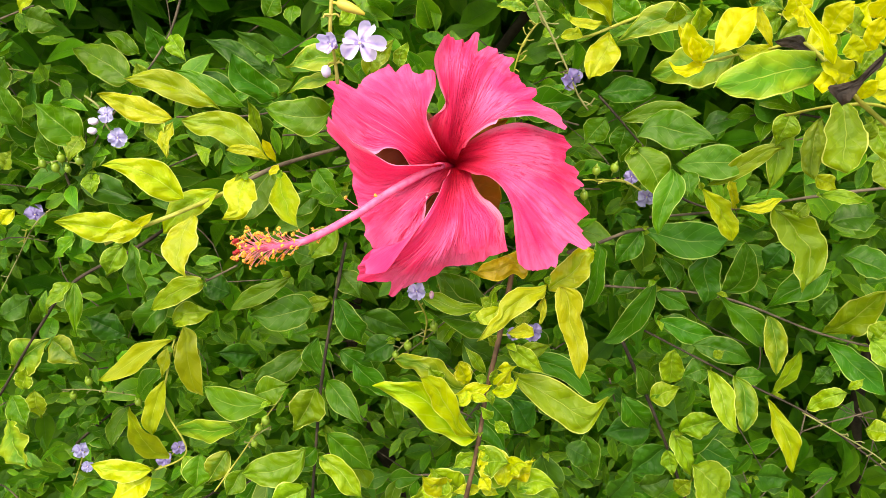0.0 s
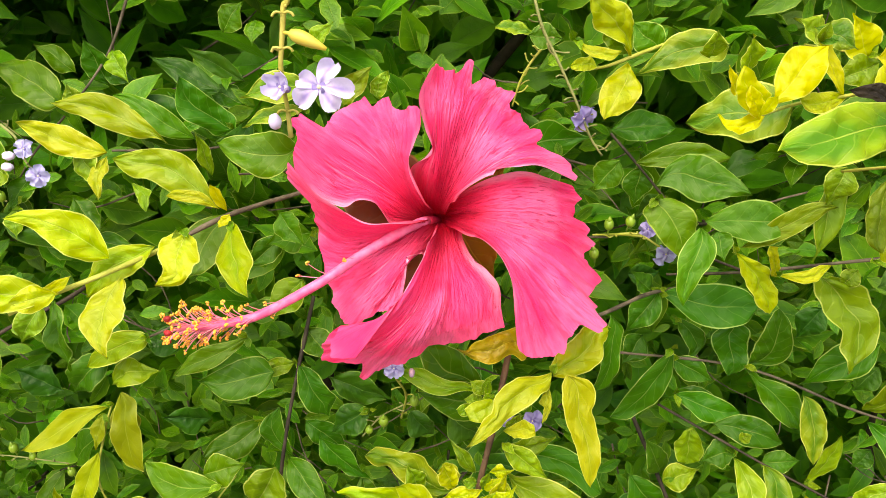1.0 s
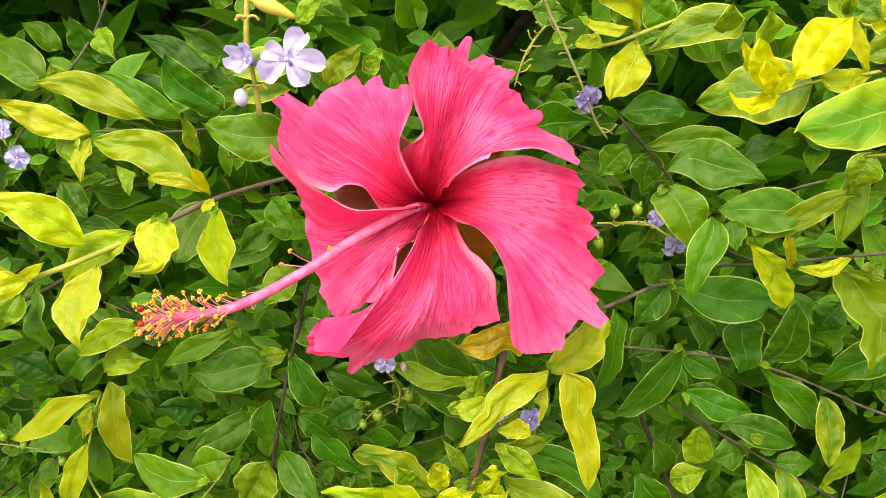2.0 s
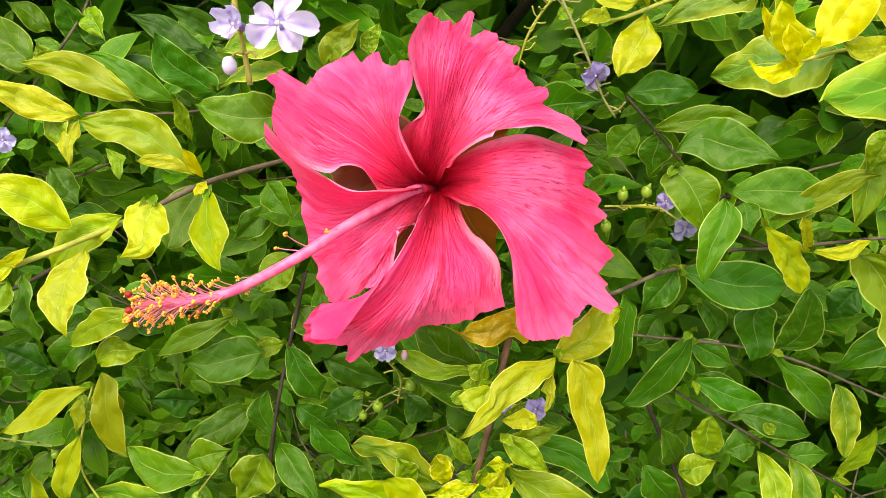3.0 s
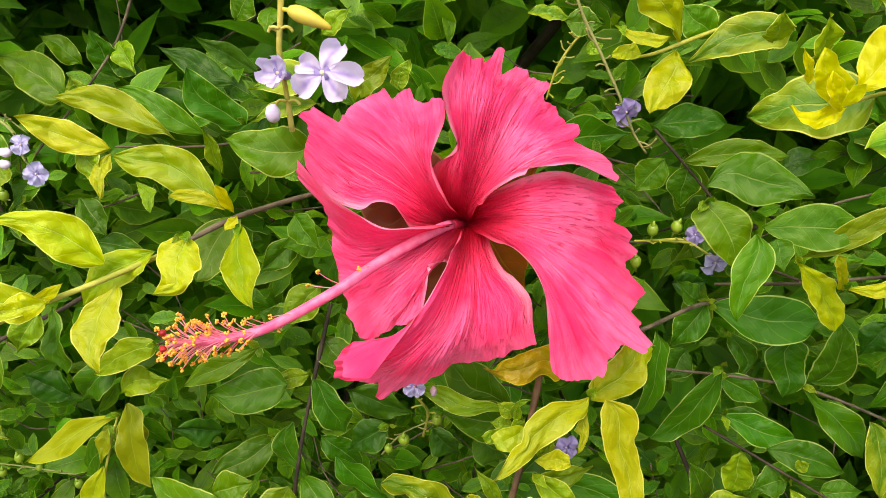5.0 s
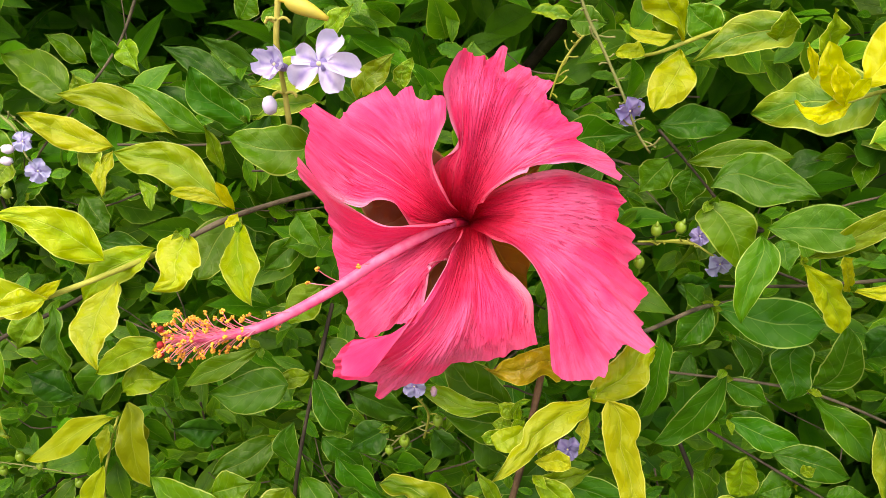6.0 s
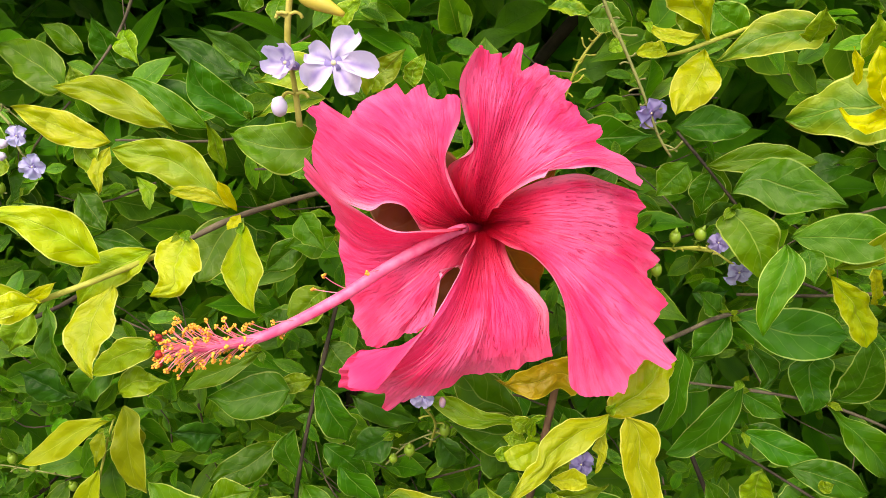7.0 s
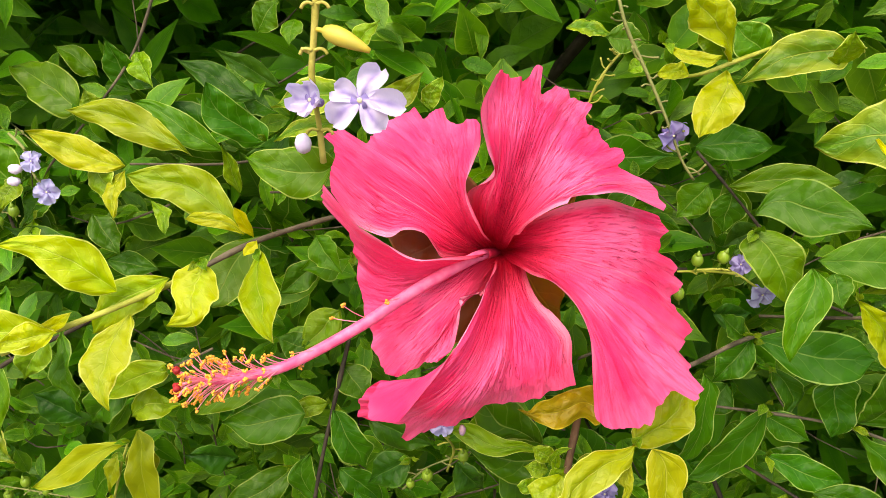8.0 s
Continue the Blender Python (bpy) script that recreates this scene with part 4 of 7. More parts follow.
lilac_flower((-0.1803, 0.3850, 1.1784), (-0.2, -1, 0.3), 0.0090, LILAC_SOFT, r, 0.2)
lilac_flower((-0.1767, 0.3850, 1.1656), (0.2, -1, 0.1), 0.0100, LILAC_SOFT, r, 0.8)
part("bud", ball(bmesh.new(), Vector((-0.1893, 0.3870, 1.1745)) - r.location, 0.002, (1.5, 1, 1), 0.2), PALE_BUD, r, "closed white bud")
part("bud", ball(bmesh.new(), Vector((-0.1911, 0.3870, 1.1693)) - r.location, 0.002, (1.4, 1, 1), 0.2), PALE_BUD, r, "closed white bud")
r = raceme("thin hanging stalk with curled spurs and a violet blossom", [(0.0461, 0.4000, 1.2408), (0.0500, 0.3950, 1.2274), (0.0572, 0.3900, 1.2131), (0.0651, 0.3850, 1.1966), (0.0713, 0.3830, 1.1825), (0.0769, 0.3830, 1.1743)], 0.0007, 0.0005, RACHIS, 18, 0.006)
lilac_flower((0.0678, 0.3830, 1.1908), (0.5, -0.8, -0.2), 0.0115, LILAC_DEEP, r, 0.2)
raceme("pale thin stalk with dropped blossoms", [(0.0582, 0.4300, 1.2182), (0.0507, 0.4300, 1.2103), (0.0444, 0.4300, 1.1998), (0.0404, 0.4300, 1.1866)], 0.0007, 0.0005, TWIG_GREEN, 11, 0.006)
raceme("bare raceme stalk in the shade", [(-0.2871, 0.4700, 1.1933), (-0.2627, 0.4650, 1.1898), (-0.2436, 0.4600, 1.1812), (-0.2227, 0.4550, 1.1655)], 0.00045, 0.00035, RACHIS, 9, 0.005)
raceme("bare raceme stalk in the shade", [(-0.2522, 0.4300, 1.1103), (-0.2661, 0.4300, 1.0990), (-0.2905, 0.4400, 1.0714), (-0.3091, 0.4400, 1.0465)], 0.00045, 0.00035, RACHIS, 6, 0.005)
raceme("dry raceme stalk with spent blossoms", [(0.1980, 0.3500, 1.0082), (0.2130, 0.3400, 1.0022), (0.2305, 0.3350, 0.9927), (0.2414, 0.3300, 0.9852)], 0.00045, 0.00035, RACHIS, 9, 0.006)
r = raceme("short stalk with a lilac blossom below the flower", [(-0.0164, 0.3900, 1.0315), (-0.0118, 0.3700, 1.0590), (-0.0143, 0.3500, 1.0814)], 0.0006, 0.0005, TWIG_GREEN, 5, 0.005)
lilac_flower((-0.0144, 0.3450, 1.0895), (-0.1, -1, 0.1), 0.0095, LILAC_SOFT, r, 0.5)
part("bud", ball(bmesh.new(), Vector((-0.0066, 0.3450, 1.0873)) - r.location, 0.0017, (0.8, 1, 1.3), 0.2), DUSKY_BUD, r, "closed dusky lilac bud")
r = raceme("short stalk with lilac blossoms behind a twig", [(0.0885, 0.4100, 1.1263), (0.1013, 0.4050, 1.1287), (0.1123, 0.4000, 1.1234)], 0.0006, 0.0005, TWIG_GREEN, 3, 0.005)
lilac_flower((0.1077, 0.4100, 1.1294), (-0.6, -0.7, 0.3), 0.009, LILAC_DEEP, r, 0.5)
lilac_flower((0.1146, 0.4000, 1.1203), (0.3, -1, -0.3), 0.0125, LILAC_SOFT, r, 0.9)
r = raceme("stalk with violet blossoms under the yellow leaves", [(0.0289, 0.3600, 1.0543), (0.0379, 0.3450, 1.0625), (0.0463, 0.3350, 1.0684)], 0.0006, 0.0005, TWIG_GREEN, 3, 0.004)
lilac_flower((0.0454, 0.3320, 1.0715), (0.2, -1, 0.2), 0.0095, LILAC_DEEP, r, 0.5)
lilac_flower((0.0358, 0.3350, 1.0691), (-0.4, -1, 0.2), 0.007, LILAC_DEEP, r, 0.1)
r = raceme("stalk with a violet blossom deep in the hedge", [(-0.2983, 0.4600, 1.0715), (-0.2865, 0.4550, 1.0900), (-0.2765, 0.4500, 1.0997)], 0.0006, 0.0005, TWIG_GREEN, 4, 0.004)
lilac_flower((-0.2732, 0.4450, 1.1015), (0.2, -1, 0.2), 0.013, LILAC_DEEP, r, 0.5)
r = raceme("stalk with violet blossoms low in the hedge", [(-0.2210, 0.4300, 0.9055), (-0.2053, 0.4200, 0.9237), (-0.1936, 0.4150, 0.9374)], 0.0006, 0.0005, TWIG_GREEN, 3, 0.004)
lilac_flower((-0.1946, 0.4150, 0.9364), (0.2, -1, 0.2), 0.0095, LILAC_DEEP, r, 0.5)
lilac_flower((-0.2069, 0.4150, 0.9267), (0.1, -1, 0.4), 0.0105, LILAC_DEEP, r, 0.1)
r = raceme("stalk with pale blossoms low in the hedge", [(-0.2962, 0.4400, 0.8815), (-0.2845, 0.4350, 0.9017), (-0.2732, 0.4300, 0.9213)], 0.0006, 0.0005, TWIG_GREEN, 3, 0.004)
lilac_flower((-0.2758, 0.4300, 0.9228), (0.2, -1, 0.2), 0.0115, LILAC_SOFT, r, 0.5)
lilac_flower((-0.2741, 0.4300, 0.9079), (0.1, -1, 0.4), 0.0085, LILAC_SOFT, r, 0.1)
r = raceme("short stalk with green fruits", [(0.1022, 0.4000, 1.1295), (0.0892, 0.3950, 1.1325), (0.0767, 0.3900, 1.1343)], 0.0006, 0.0005, TWIG_GREEN, 3, 0.004)
for at in ((0.0839, 0.3900, 1.1394), (0.0937, 0.3900, 1.1408), (0.0769, 0.3850, 1.1270)):
    fruit(at, 0.0026, r)

for stalk, spots in (
    ([(-0.2629, 0.4400, 1.1336), (-0.2439, 0.4350, 1.1401), (-0.2237, 0.4300, 1.1385)], ((-0.2502, 0.4300, 1.1399), (-0.2426, 0.4300, 1.1372), (-0.2350, 0.4300, 1.1359), (-0.2266, 0.4300, 1.1411), (-0.2376, 0.4300, 1.1432))),
    ([(-0.2773, 0.4300, 0.9752), (-0.2504, 0.4200, 0.9816), (-0.2196, 0.4200, 0.9766)], ((-0.2469, 0.4150, 0.9916), (-0.2635, 0.4200, 0.9771), (-0.2405, 0.4200, 0.9814), (-0.2159, 0.4150, 0.9745))),
    ([(-0.1311, 0.3700, 0.9675), (-0.1167, 0.3600, 0.9878), (-0.1056, 0.3550, 0.9975)], ((-0.1113, 0.3500, 1.0001), (-0.1173, 0.3550, 0.9854), (-0.1084, 0.3550, 1.0016))),
    ([(-0.0374, 0.3900, 1.0198), (-0.0256, 0.3850, 1.0365), (-0.0095, 0.3800, 1.0486)], ((-0.0081, 0.3750, 1.0521), (-0.0245, 0.3800, 1.0366), (-0.0329, 0.3850, 1.0275))),
):
    r = raceme("thin stalk with unripe green fruits", stalk, 0.00045, 0.0004, RACHIS, 5, 0.005)
    for at in spots:
        fruit(at, dice.uniform(0.0021, 0.003), r)

# ---- shoots of the hedge face ----
s = shoot("golden duranta shoot with yellow leaves reaching out of the hedge", [(-0.0589, 0.4000, 1.1531), (-0.0876, 0.3720, 1.1511), (-0.1090, 0.3500, 1.1446), (-0.1276, 0.3350, 1.1397), (-0.1470, 0.3250, 1.1345), (-0.1599, 0.3180, 1.1302)], 0.00120, 0.00105, TWIG, 0.58)
leaf(s, (-0.1250, 0.3350, 1.1464), (-0.1572, 0.3250, 1.1669), 0.0171, GOLD, fold=0.2, sides=((-0.14, -0.26, -0.32, -0.28, -0.21, -0.12), (0.08, 0.12, 0.11, 0.05, 0, -0.01)))
leaf(s, (-0.1468, 0.3250, 1.1351), (-0.1794, 0.3140, 1.1434), 0.0148, GOLD, sides=((-0.09, -0.15, -0.18, -0.16, -0.11, -0.05), (0.13, 0.20, 0.24, 0.21, 0.13, 0.05)))
leaf(s, (-0.1412, 0.3220, 1.1368), (-0.1603, 0.3160, 1.1341), 0.011, GOLD)
leaf(s, (-0.1641, 0.3350, 1.1251), (-0.1365, 0.3250, 1.1431), 0.0050, GOLD, sides=((-0.09, -0.09, -0.10, -0.10, -0.10, -0.10), (0.01, 0.03, 0.05, 0.04, 0.04, 0.02)))
leaf(s, (-0.1104, 0.3450, 1.1472), (-0.1421, 0.3420, 1.1255), 0.0154, CHARTREUSE, sides=((-0.10, -0.19, -0.26, -0.30, -0.18, -0.12), (0.06, 0.11, 0.11, 0.10, 0.08, 0.05)))
leaf(s, (-0.1189, 0.3300, 1.1401), (-0.1187, 0.3070, 1.1169), 0.0174, GOLD, fold=0.1, sides=((-0.15, -0.31, -0.42, -0.41, -0.31, -0.15), (0.07, 0.07, 0.12, 0.08, -0.04, -0.03)))
leaf(s, (-0.0965, 0.3400, 1.1565), (-0.1037, 0.3240, 1.1396), 0.0176, GOLD, fold=0.1, sides=((-0.09, -0.18, -0.22, -0.12, 0.08, 0.03), (0.32, 0.42, 0.50, 0.49, 0.46, 0.30)))
leaf(s, (-0.0860, 0.3660, 1.1551), (-0.0904, 0.3620, 1.1683), 0.0045, YOUNG, sides=((-0.05, -0.11, -0.15, -0.16, -0.18, -0.10), (0.04, 0.09, 0.15, 0.15, 0.14, 0.08)))
leaf(s, (-0.0840, 0.3650, 1.1507), (-0.0669, 0.3220, 1.1350), 0.0145, CHARTREUSE, fold=0.2, sides=((-0.06, -0.15, -0.20, -0.18, -0.14, -0.07), (0.04, 0.07, 0.09, 0.11, 0.04, 0.02)))
leaf(s, (-0.0893, 0.3660, 1.1561), (-0.1108, 0.3640, 1.1627), 0.0055, GOLD, fold=0.3, sides=((-0.08, -0.18, -0.23, -0.21, -0.18, -0.13), (0, 0, 0.01, 0.03, 0.04, 0.02)))
leaf(s, (-0.0850, 0.3660, 1.1539), (-0.0891, 0.3620, 1.1490), 0.0043, YOUNG, sides=((-0.08, -0.18, -0.24, -0.26, -0.28, -0.12), (0.13, 0.30, 0.33, 0.27, 0.21, 0.09)))
leaf(s, (-0.0927, 0.3700, 1.1553), (-0.1348, 0.3720, 1.1772), 0.0171, CHARTREUSE, sides=((-0.13, -0.24, -0.31, -0.29, -0.21, -0.10), (0.03, 0.05, 0.05, 0.03, 0.07, 0.05)))
leaf(s, (-0.0962, 0.4000, 1.1422), (-0.1106, 0.3760, 1.1199), 0.0194, GREEN, sides=((-0.14, -0.26, -0.34, -0.33, -0.27, -0.17), (0.07, 0.15, 0.19, 0.22, 0.21, 0.14)))
s = shoot("yellow-green duranta shoot with pointed leaves", [(-0.0893, 0.4300, 1.1707), (-0.1140, 0.4200, 1.1684), (-0.1506, 0.4050, 1.1720)], 0.0007, 0.0005, TWIG)
leaf(s, (-0.1530, 0.4050, 1.1711), (-0.1917, 0.4020, 1.1864), 0.0139, GOLD, sides=((-0.06, -0.10, -0.14, -0.13, -0.10, -0.05), (0.11, 0.17, 0.20, 0.18, 0.12, 0.05)))
leaf(s, (-0.1531, 0.4050, 1.1689), (-0.1540, 0.3900, 1.1524), 0.0083, GOLD, sides=((-0.12, -0.27, -0.32, -0.30, -0.18, -0.08), (0.03, 0.06, 0.06, 0.03, 0.02, 0.01)))
leaf(s, (-0.1414, 0.4000, 1.1574), (-0.1304, 0.3850, 1.1483), 0.0071, LIME, sides=((-0.01, -0.02, -0.03, -0.03, -0.03, -0.02), (0.06, 0.15, 0.25, 0.32, 0.22, 0.12)))
leaf(s, (-0.1294, 0.4200, 1.1713), (-0.1847, 0.4220, 1.1915), 0.0159, CHARTREUSE, sides=((-0.06, -0.13, -0.20, -0.22, -0.18, -0.10), (-0.01, 0.03, 0.05, 0.05, 0.02, 0.02)))
leaf(s, (-0.1191, 0.4300, 1.1714), (-0.1578, 0.4300, 1.1937), 0.0131, GREEN, sides=((-0.05, -0.11, -0.14, -0.14, -0.12, -0.08), (0.07, 0.14, 0.15, 0.09, 0.04, 0.01)))
leaf(s, (-0.0971, 0.4250, 1.1775), (-0.1184, 0.4180, 1.2045), 0.0162, MID_GREEN, sides=((-0.13, -0.12, -0.10, -0.08, -0.06, -0.03), (0.24, 0.27, 0.33, 0.38, 0.33, 0.16)))
leaf(s, (-0.1690, 0.4100, 1.1721), (-0.1556, 0.4000, 1.1555), 0.014, LIME)
leaf(s, (-0.1023, 0.4000, 1.1604), (-0.1057, 0.3950, 1.1831), 0.007, LIME)
leaf(s, (-0.1752, 0.4300, 1.1864), (-0.1794, 0.4300, 1.1995), 0.015, LIME)
s = shoot("mid-green duranta shoot inside the hedge face", [(-0.1562, 0.4700, 1.2437), (-0.1686, 0.4600, 1.2119), (-0.1870, 0.4500, 1.1866), (-0.2187, 0.4500, 1.1556), (-0.2356, 0.4500, 1.1300)], 0.0008, 0.0004, TWIG)
leaf(s, (-0.1875, 0.4400, 1.1884), (-0.2258, 0.4520, 1.2055), 0.0208, GREEN, sides=((-0.12, -0.21, -0.26, -0.25, -0.21, -0.14), (0.17, 0.22, 0.21, 0.20, 0.14, 0.07)))
leaf(s, (-0.2280, 0.4400, 1.1493), (-0.2535, 0.4400, 1.1772), 0.025, GREEN)
leaf(s, (-0.2474, 0.4400, 1.1396), (-0.2528, 0.4400, 1.1617), 0.019, GREEN)
leaf(s, (-0.1957, 0.4300, 1.1143), (-0.2418, 0.4400, 1.1294), 0.019, DARK)
leaf(s, (-0.1937, 0.4700, 1.1977), (-0.2145, 0.4700, 1.2139), 0.012, GREEN)
leaf(s, (-0.1723, 0.4600, 1.1933), (-0.1798, 0.4550, 1.2194), 0.017, MID_GREEN)
leaf(s, (-0.2268, 0.4400, 1.1547), (-0.2342, 0.4300, 1.1395), 0.012, LIME)
leaf(s, (-0.2207, 0.4500, 1.1465), (-0.2308, 0.4400, 1.1291), 0.020, GREEN)
leaf(s, (-0.2245, 0.4400, 1.1327), (-0.2232, 0.4300, 1.1164), 0.012, LIME)
leaf(s, (-0.1686, 0.4600, 1.2119), (-0.1571, 0.4500, 1.1960), 0.013, LIME)
leaf(s, (-0.1744, 0.4600, 1.2005), (-0.1561, 0.4600, 1.1953), 0.010, MID_GREEN)
s = shoot("lime duranta shoot at the edge of the hedge", [(-0.2896, 0.4500, 1.2166), (-0.2562, 0.4400, 1.2263), (-0.2319, 0.4300, 1.2326)], 0.0008, 0.0004, TWIG)
leaf(s, (-0.2459, 0.4400, 1.2266), (-0.2248, 0.4400, 1.2196), 0.017, GREEN)
leaf(s, (-0.2350, 0.4200, 1.2298), (-0.2164, 0.4100, 1.2388), 0.011, GOLD)
leaf(s, (-0.2513, 0.4200, 1.1643), (-0.2586, 0.4200, 1.1953), 0.022, GREEN)
leaf(s, (-0.2169, 0.3300, 1.1367), (-0.2070, 0.3300, 1.1447), 0.008, GOLD)
leaf(s, (-0.2623, 0.4400, 1.2038), (-0.2803, 0.4400, 1.1772), 0.016, GREEN)
leaf(s, (-0.2694, 0.4200, 1.1397), (-0.2609, 0.4200, 1.1518), 0.014, LIME)
s = shoot("dark green duranta shoot deep in the hedge", [(-0.0819, 0.4800, 1.2071), (-0.1105, 0.4700, 1.1918), (-0.1376, 0.4600, 1.1836)], 0.0006, 0.0004, TWIG)
leaf(s, (-0.1085, 0.4500, 1.1906), (-0.1462, 0.4500, 1.2109), 0.014, DARK)
leaf(s, (-0.0992, 0.4600, 1.1948), (-0.1279, 0.4500, 1.2154), 0.011, DARK)
leaf(s, (-0.1019, 0.4600, 1.1826), (-0.1219, 0.4600, 1.1935), 0.015, MID_GREEN)
leaf(s, (-0.1078, 0.4600, 1.2200), (-0.0955, 0.4600, 1.2357), 0.016, GREEN)
leaf(s, (-0.0898, 0.4600, 1.2259), (-0.0907, 0.4500, 1.2139), 0.011, GREEN)
leaf(s, (-0.1425, 0.4600, 1.1872), (-0.1427, 0.4600, 1.1623), 0.019, DARK)
s = shoot("green duranta shoot behind the hibiscus flower", [(-0.0473, 0.4150, 1.1645), (-0.0730, 0.4100, 1.1598), (-0.0928, 0.4100, 1.1586)], 0.0007, 0.0005, TWIG)
leaf(s, (-0.0609, 0.4000, 1.1753), (-0.0985, 0.4000, 1.1771), 0.0212, GREEN, sides=((-0.09, -0.12, -0.13, -0.09, -0.06, -0.03), (0.32, 0.42, 0.44, 0.37, 0.26, 0.13)))
leaf(s, (-0.0496, 0.3850, 1.2052), (-0.0787, 0.3790, 1.2015), 0.015, VARI)
leaf(s, (-0.0521, 0.3850, 1.1943), (-0.0809, 0.3850, 1.1872), 0.010, VARI)
leaf(s, (-0.0382, 0.3950, 1.1911), (-0.0235, 0.3920, 1.2121), 0.0122, LIME, sides=((-0.04, -0.09, -0.11, -0.13, -0.10, -0.06), (0.17, 0.32, 0.36, 0.28, 0.17, 0.08)))
leaf(s, (-0.0209, 0.3950, 1.1973), (-0.0167, 0.3950, 1.2100), 0.0076, LIME, sides=((-0.05, -0.12, -0.12, -0.12, -0.12, -0.05), (0.35, 0.40, 0.45, 0.36, 0.25, 0.11)))
leaf(s, (-0.0530, 0.4000, 1.2192), (-0.0401, 0.4000, 1.2301), 0.009, LIME)
leaf(s, (-0.0774, 0.4200, 1.1351), (-0.0635, 0.4100, 1.1204), 0.015, GREEN)
leaf(s, (-0.0632, 0.4300, 1.1210), (-0.0862, 0.4200, 1.1175), 0.018, GREEN)
s = shoot("blue-green duranta shoot with hanging leaves", [(-0.1960, 0.4700, 1.0824), (-0.1977, 0.4200, 1.0862), (-0.2308, 0.4000, 1.0725), (-0.2671, 0.4100, 1.0360), (-0.3158, 0.4200, 0.9776)], 0.0013, 0.0008, TWIG_DARK)
leaf(s, (-0.1732, 0.3600, 1.1135), (-0.1841, 0.3550, 1.0956), 0.013, LIME)
leaf(s, (-0.1737, 0.3710, 1.1099), (-0.1676, 0.3620, 1.0772), 0.014, MID_GREEN, side=0.03)
leaf(s, (-0.2306, 0.4000, 1.0737), (-0.2311, 0.3900, 1.0385), 0.010, GREEN)
leaf(s, (-0.2316, 0.4000, 1.0725), (-0.2467, 0.3900, 1.0557), 0.012, LIME)
leaf(s, (-0.3008, 0.4200, 1.0003), (-0.2665, 0.4200, 1.0236), 0.027, VARI)
leaf(s, (-0.2677, 0.4200, 1.0219), (-0.2450, 0.4100, 1.0080), 0.021, VARI)
leaf(s, (-0.2901, 0.3900, 0.9792), (-0.2708, 0.3700, 0.9551), 0.032, VARI)
leaf(s, (-0.2922, 0.4000, 0.9909), (-0.2800, 0.3900, 0.9710), 0.022, GREEN)
leaf(s, (-0.2833, 0.4000, 0.9952), (-0.2769, 0.4000, 1.0124), 0.015, LIME)
leaf(s, (-0.2904, 0.4200, 0.9820), (-0.2903, 0.4200, 0.9585), 0.018, LIME)
leaf(s, (-0.2988, 0.4200, 1.0394), (-0.2715, 0.4200, 1.0556), 0.017, DARK)
leaf(s, (-0.2239, 0.4000, 1.1023), (-0.2413, 0.4000, 1.0879), 0.012, GREEN)
s = shoot("mid-green duranta shoot with broad leaves", [(-0.1380, 0.4300, 1.0689), (-0.1562, 0.4250, 1.0614), (-0.1868, 0.4300, 1.0472)], 0.0008, 0.0006, TWIG)
leaf(s, (-0.1578, 0.4200, 1.0626), (-0.2007, 0.4300, 1.0374), 0.0163, LIME, fold=0.1, sides=((-0.11, -0.18, -0.21, -0.20, -0.15, -0.08), (0.09, 0.10, 0.11, 0.10, 0.08, 0.04)))
leaf(s, (-0.1887, 0.4300, 1.0254), (-0.1568, 0.4240, 1.0381), 0.0164, LIME, sides=((-0.05, -0.09, -0.10, -0.11, -0.07, -0.03), (0.16, 0.30, 0.37, 0.31, 0.21, 0.08)))
leaf(s, (-0.1916, 0.4400, 1.0423), (-0.2191, 0.4400, 1.0121), 0.021, MID_GREEN)
leaf(s, (-0.2383, 0.4600, 1.0010), (-0.2662, 0.4600, 1.0177), 0.021, DARK)
leaf(s, (-0.1923, 0.4400, 1.1126), (-0.1631, 0.4400, 1.1071), 0.013, MID_GREEN)
leaf(s, (-0.1938, 0.4400, 1.1371), (-0.1766, 0.4300, 1.1181), 0.014, MID_GREEN)
leaf(s, (-0.1485, 0.4400, 1.0438), (-0.1704, 0.4400, 1.0526), 0.020, DARK)
leaf(s, (-0.0956, 0.4000, 1.0738), (-0.1342, 0.3940, 1.0544), 0.0115, GREEN, sides=((-0.03, -0.07, -0.12, -0.13, -0.13, -0.06), (0.05, 0.10, 0.14, 0.13, 0.09, 0.04)))
s = shoot("yellow duranta shoot with limp leaves", [(-0.1742, 0.4000, 1.0328), (-0.1785, 0.3950, 1.0185), (-0.1840, 0.3880, 0.9892), (-0.1746, 0.3850, 0.9560), (-0.2011, 0.3850, 0.9396)], 0.0006, 0.0006, TWIG_GREEN)
leaf(s, (-0.1733, 0.4000, 1.0325), (-0.2300, 0.3990, 1.0021), 0.0145, OLIVE, fold=0.15, sides=((-0.04, -0.09, -0.14, -0.12, -0.08, -0.03), (0, 0.03, 0.08, 0.11, 0.09, 0.05)))
leaf(s, (-0.1653, 0.3950, 1.0432), (-0.1574, 0.3880, 0.9977), 0.0154, OLIVE, fold=0.15, sides=((-0.07, -0.15, -0.21, -0.23, -0.23, -0.17), (0.12, 0.13, 0.12, 0.10, 0.07, 0.03)))
leaf(s, (-0.1708, 0.4020, 1.0318), (-0.1674, 0.3980, 1.0067), 0.016, OLIVE, ruffle=0.04)
leaf(s, (-0.1771, 0.3950, 1.0300), (-0.1824, 0.3900, 1.0100), 0.010, OLIVE)
leaf(s, (-0.1820, 0.3900, 1.0083), (-0.1919, 0.3800, 0.9734), 0.0135, OLIVE, sides=((-0.07, -0.17, -0.23, -0.25, -0.24, -0.18), (0.06, 0.09, 0.11, 0.11, 0.08, 0.06)))
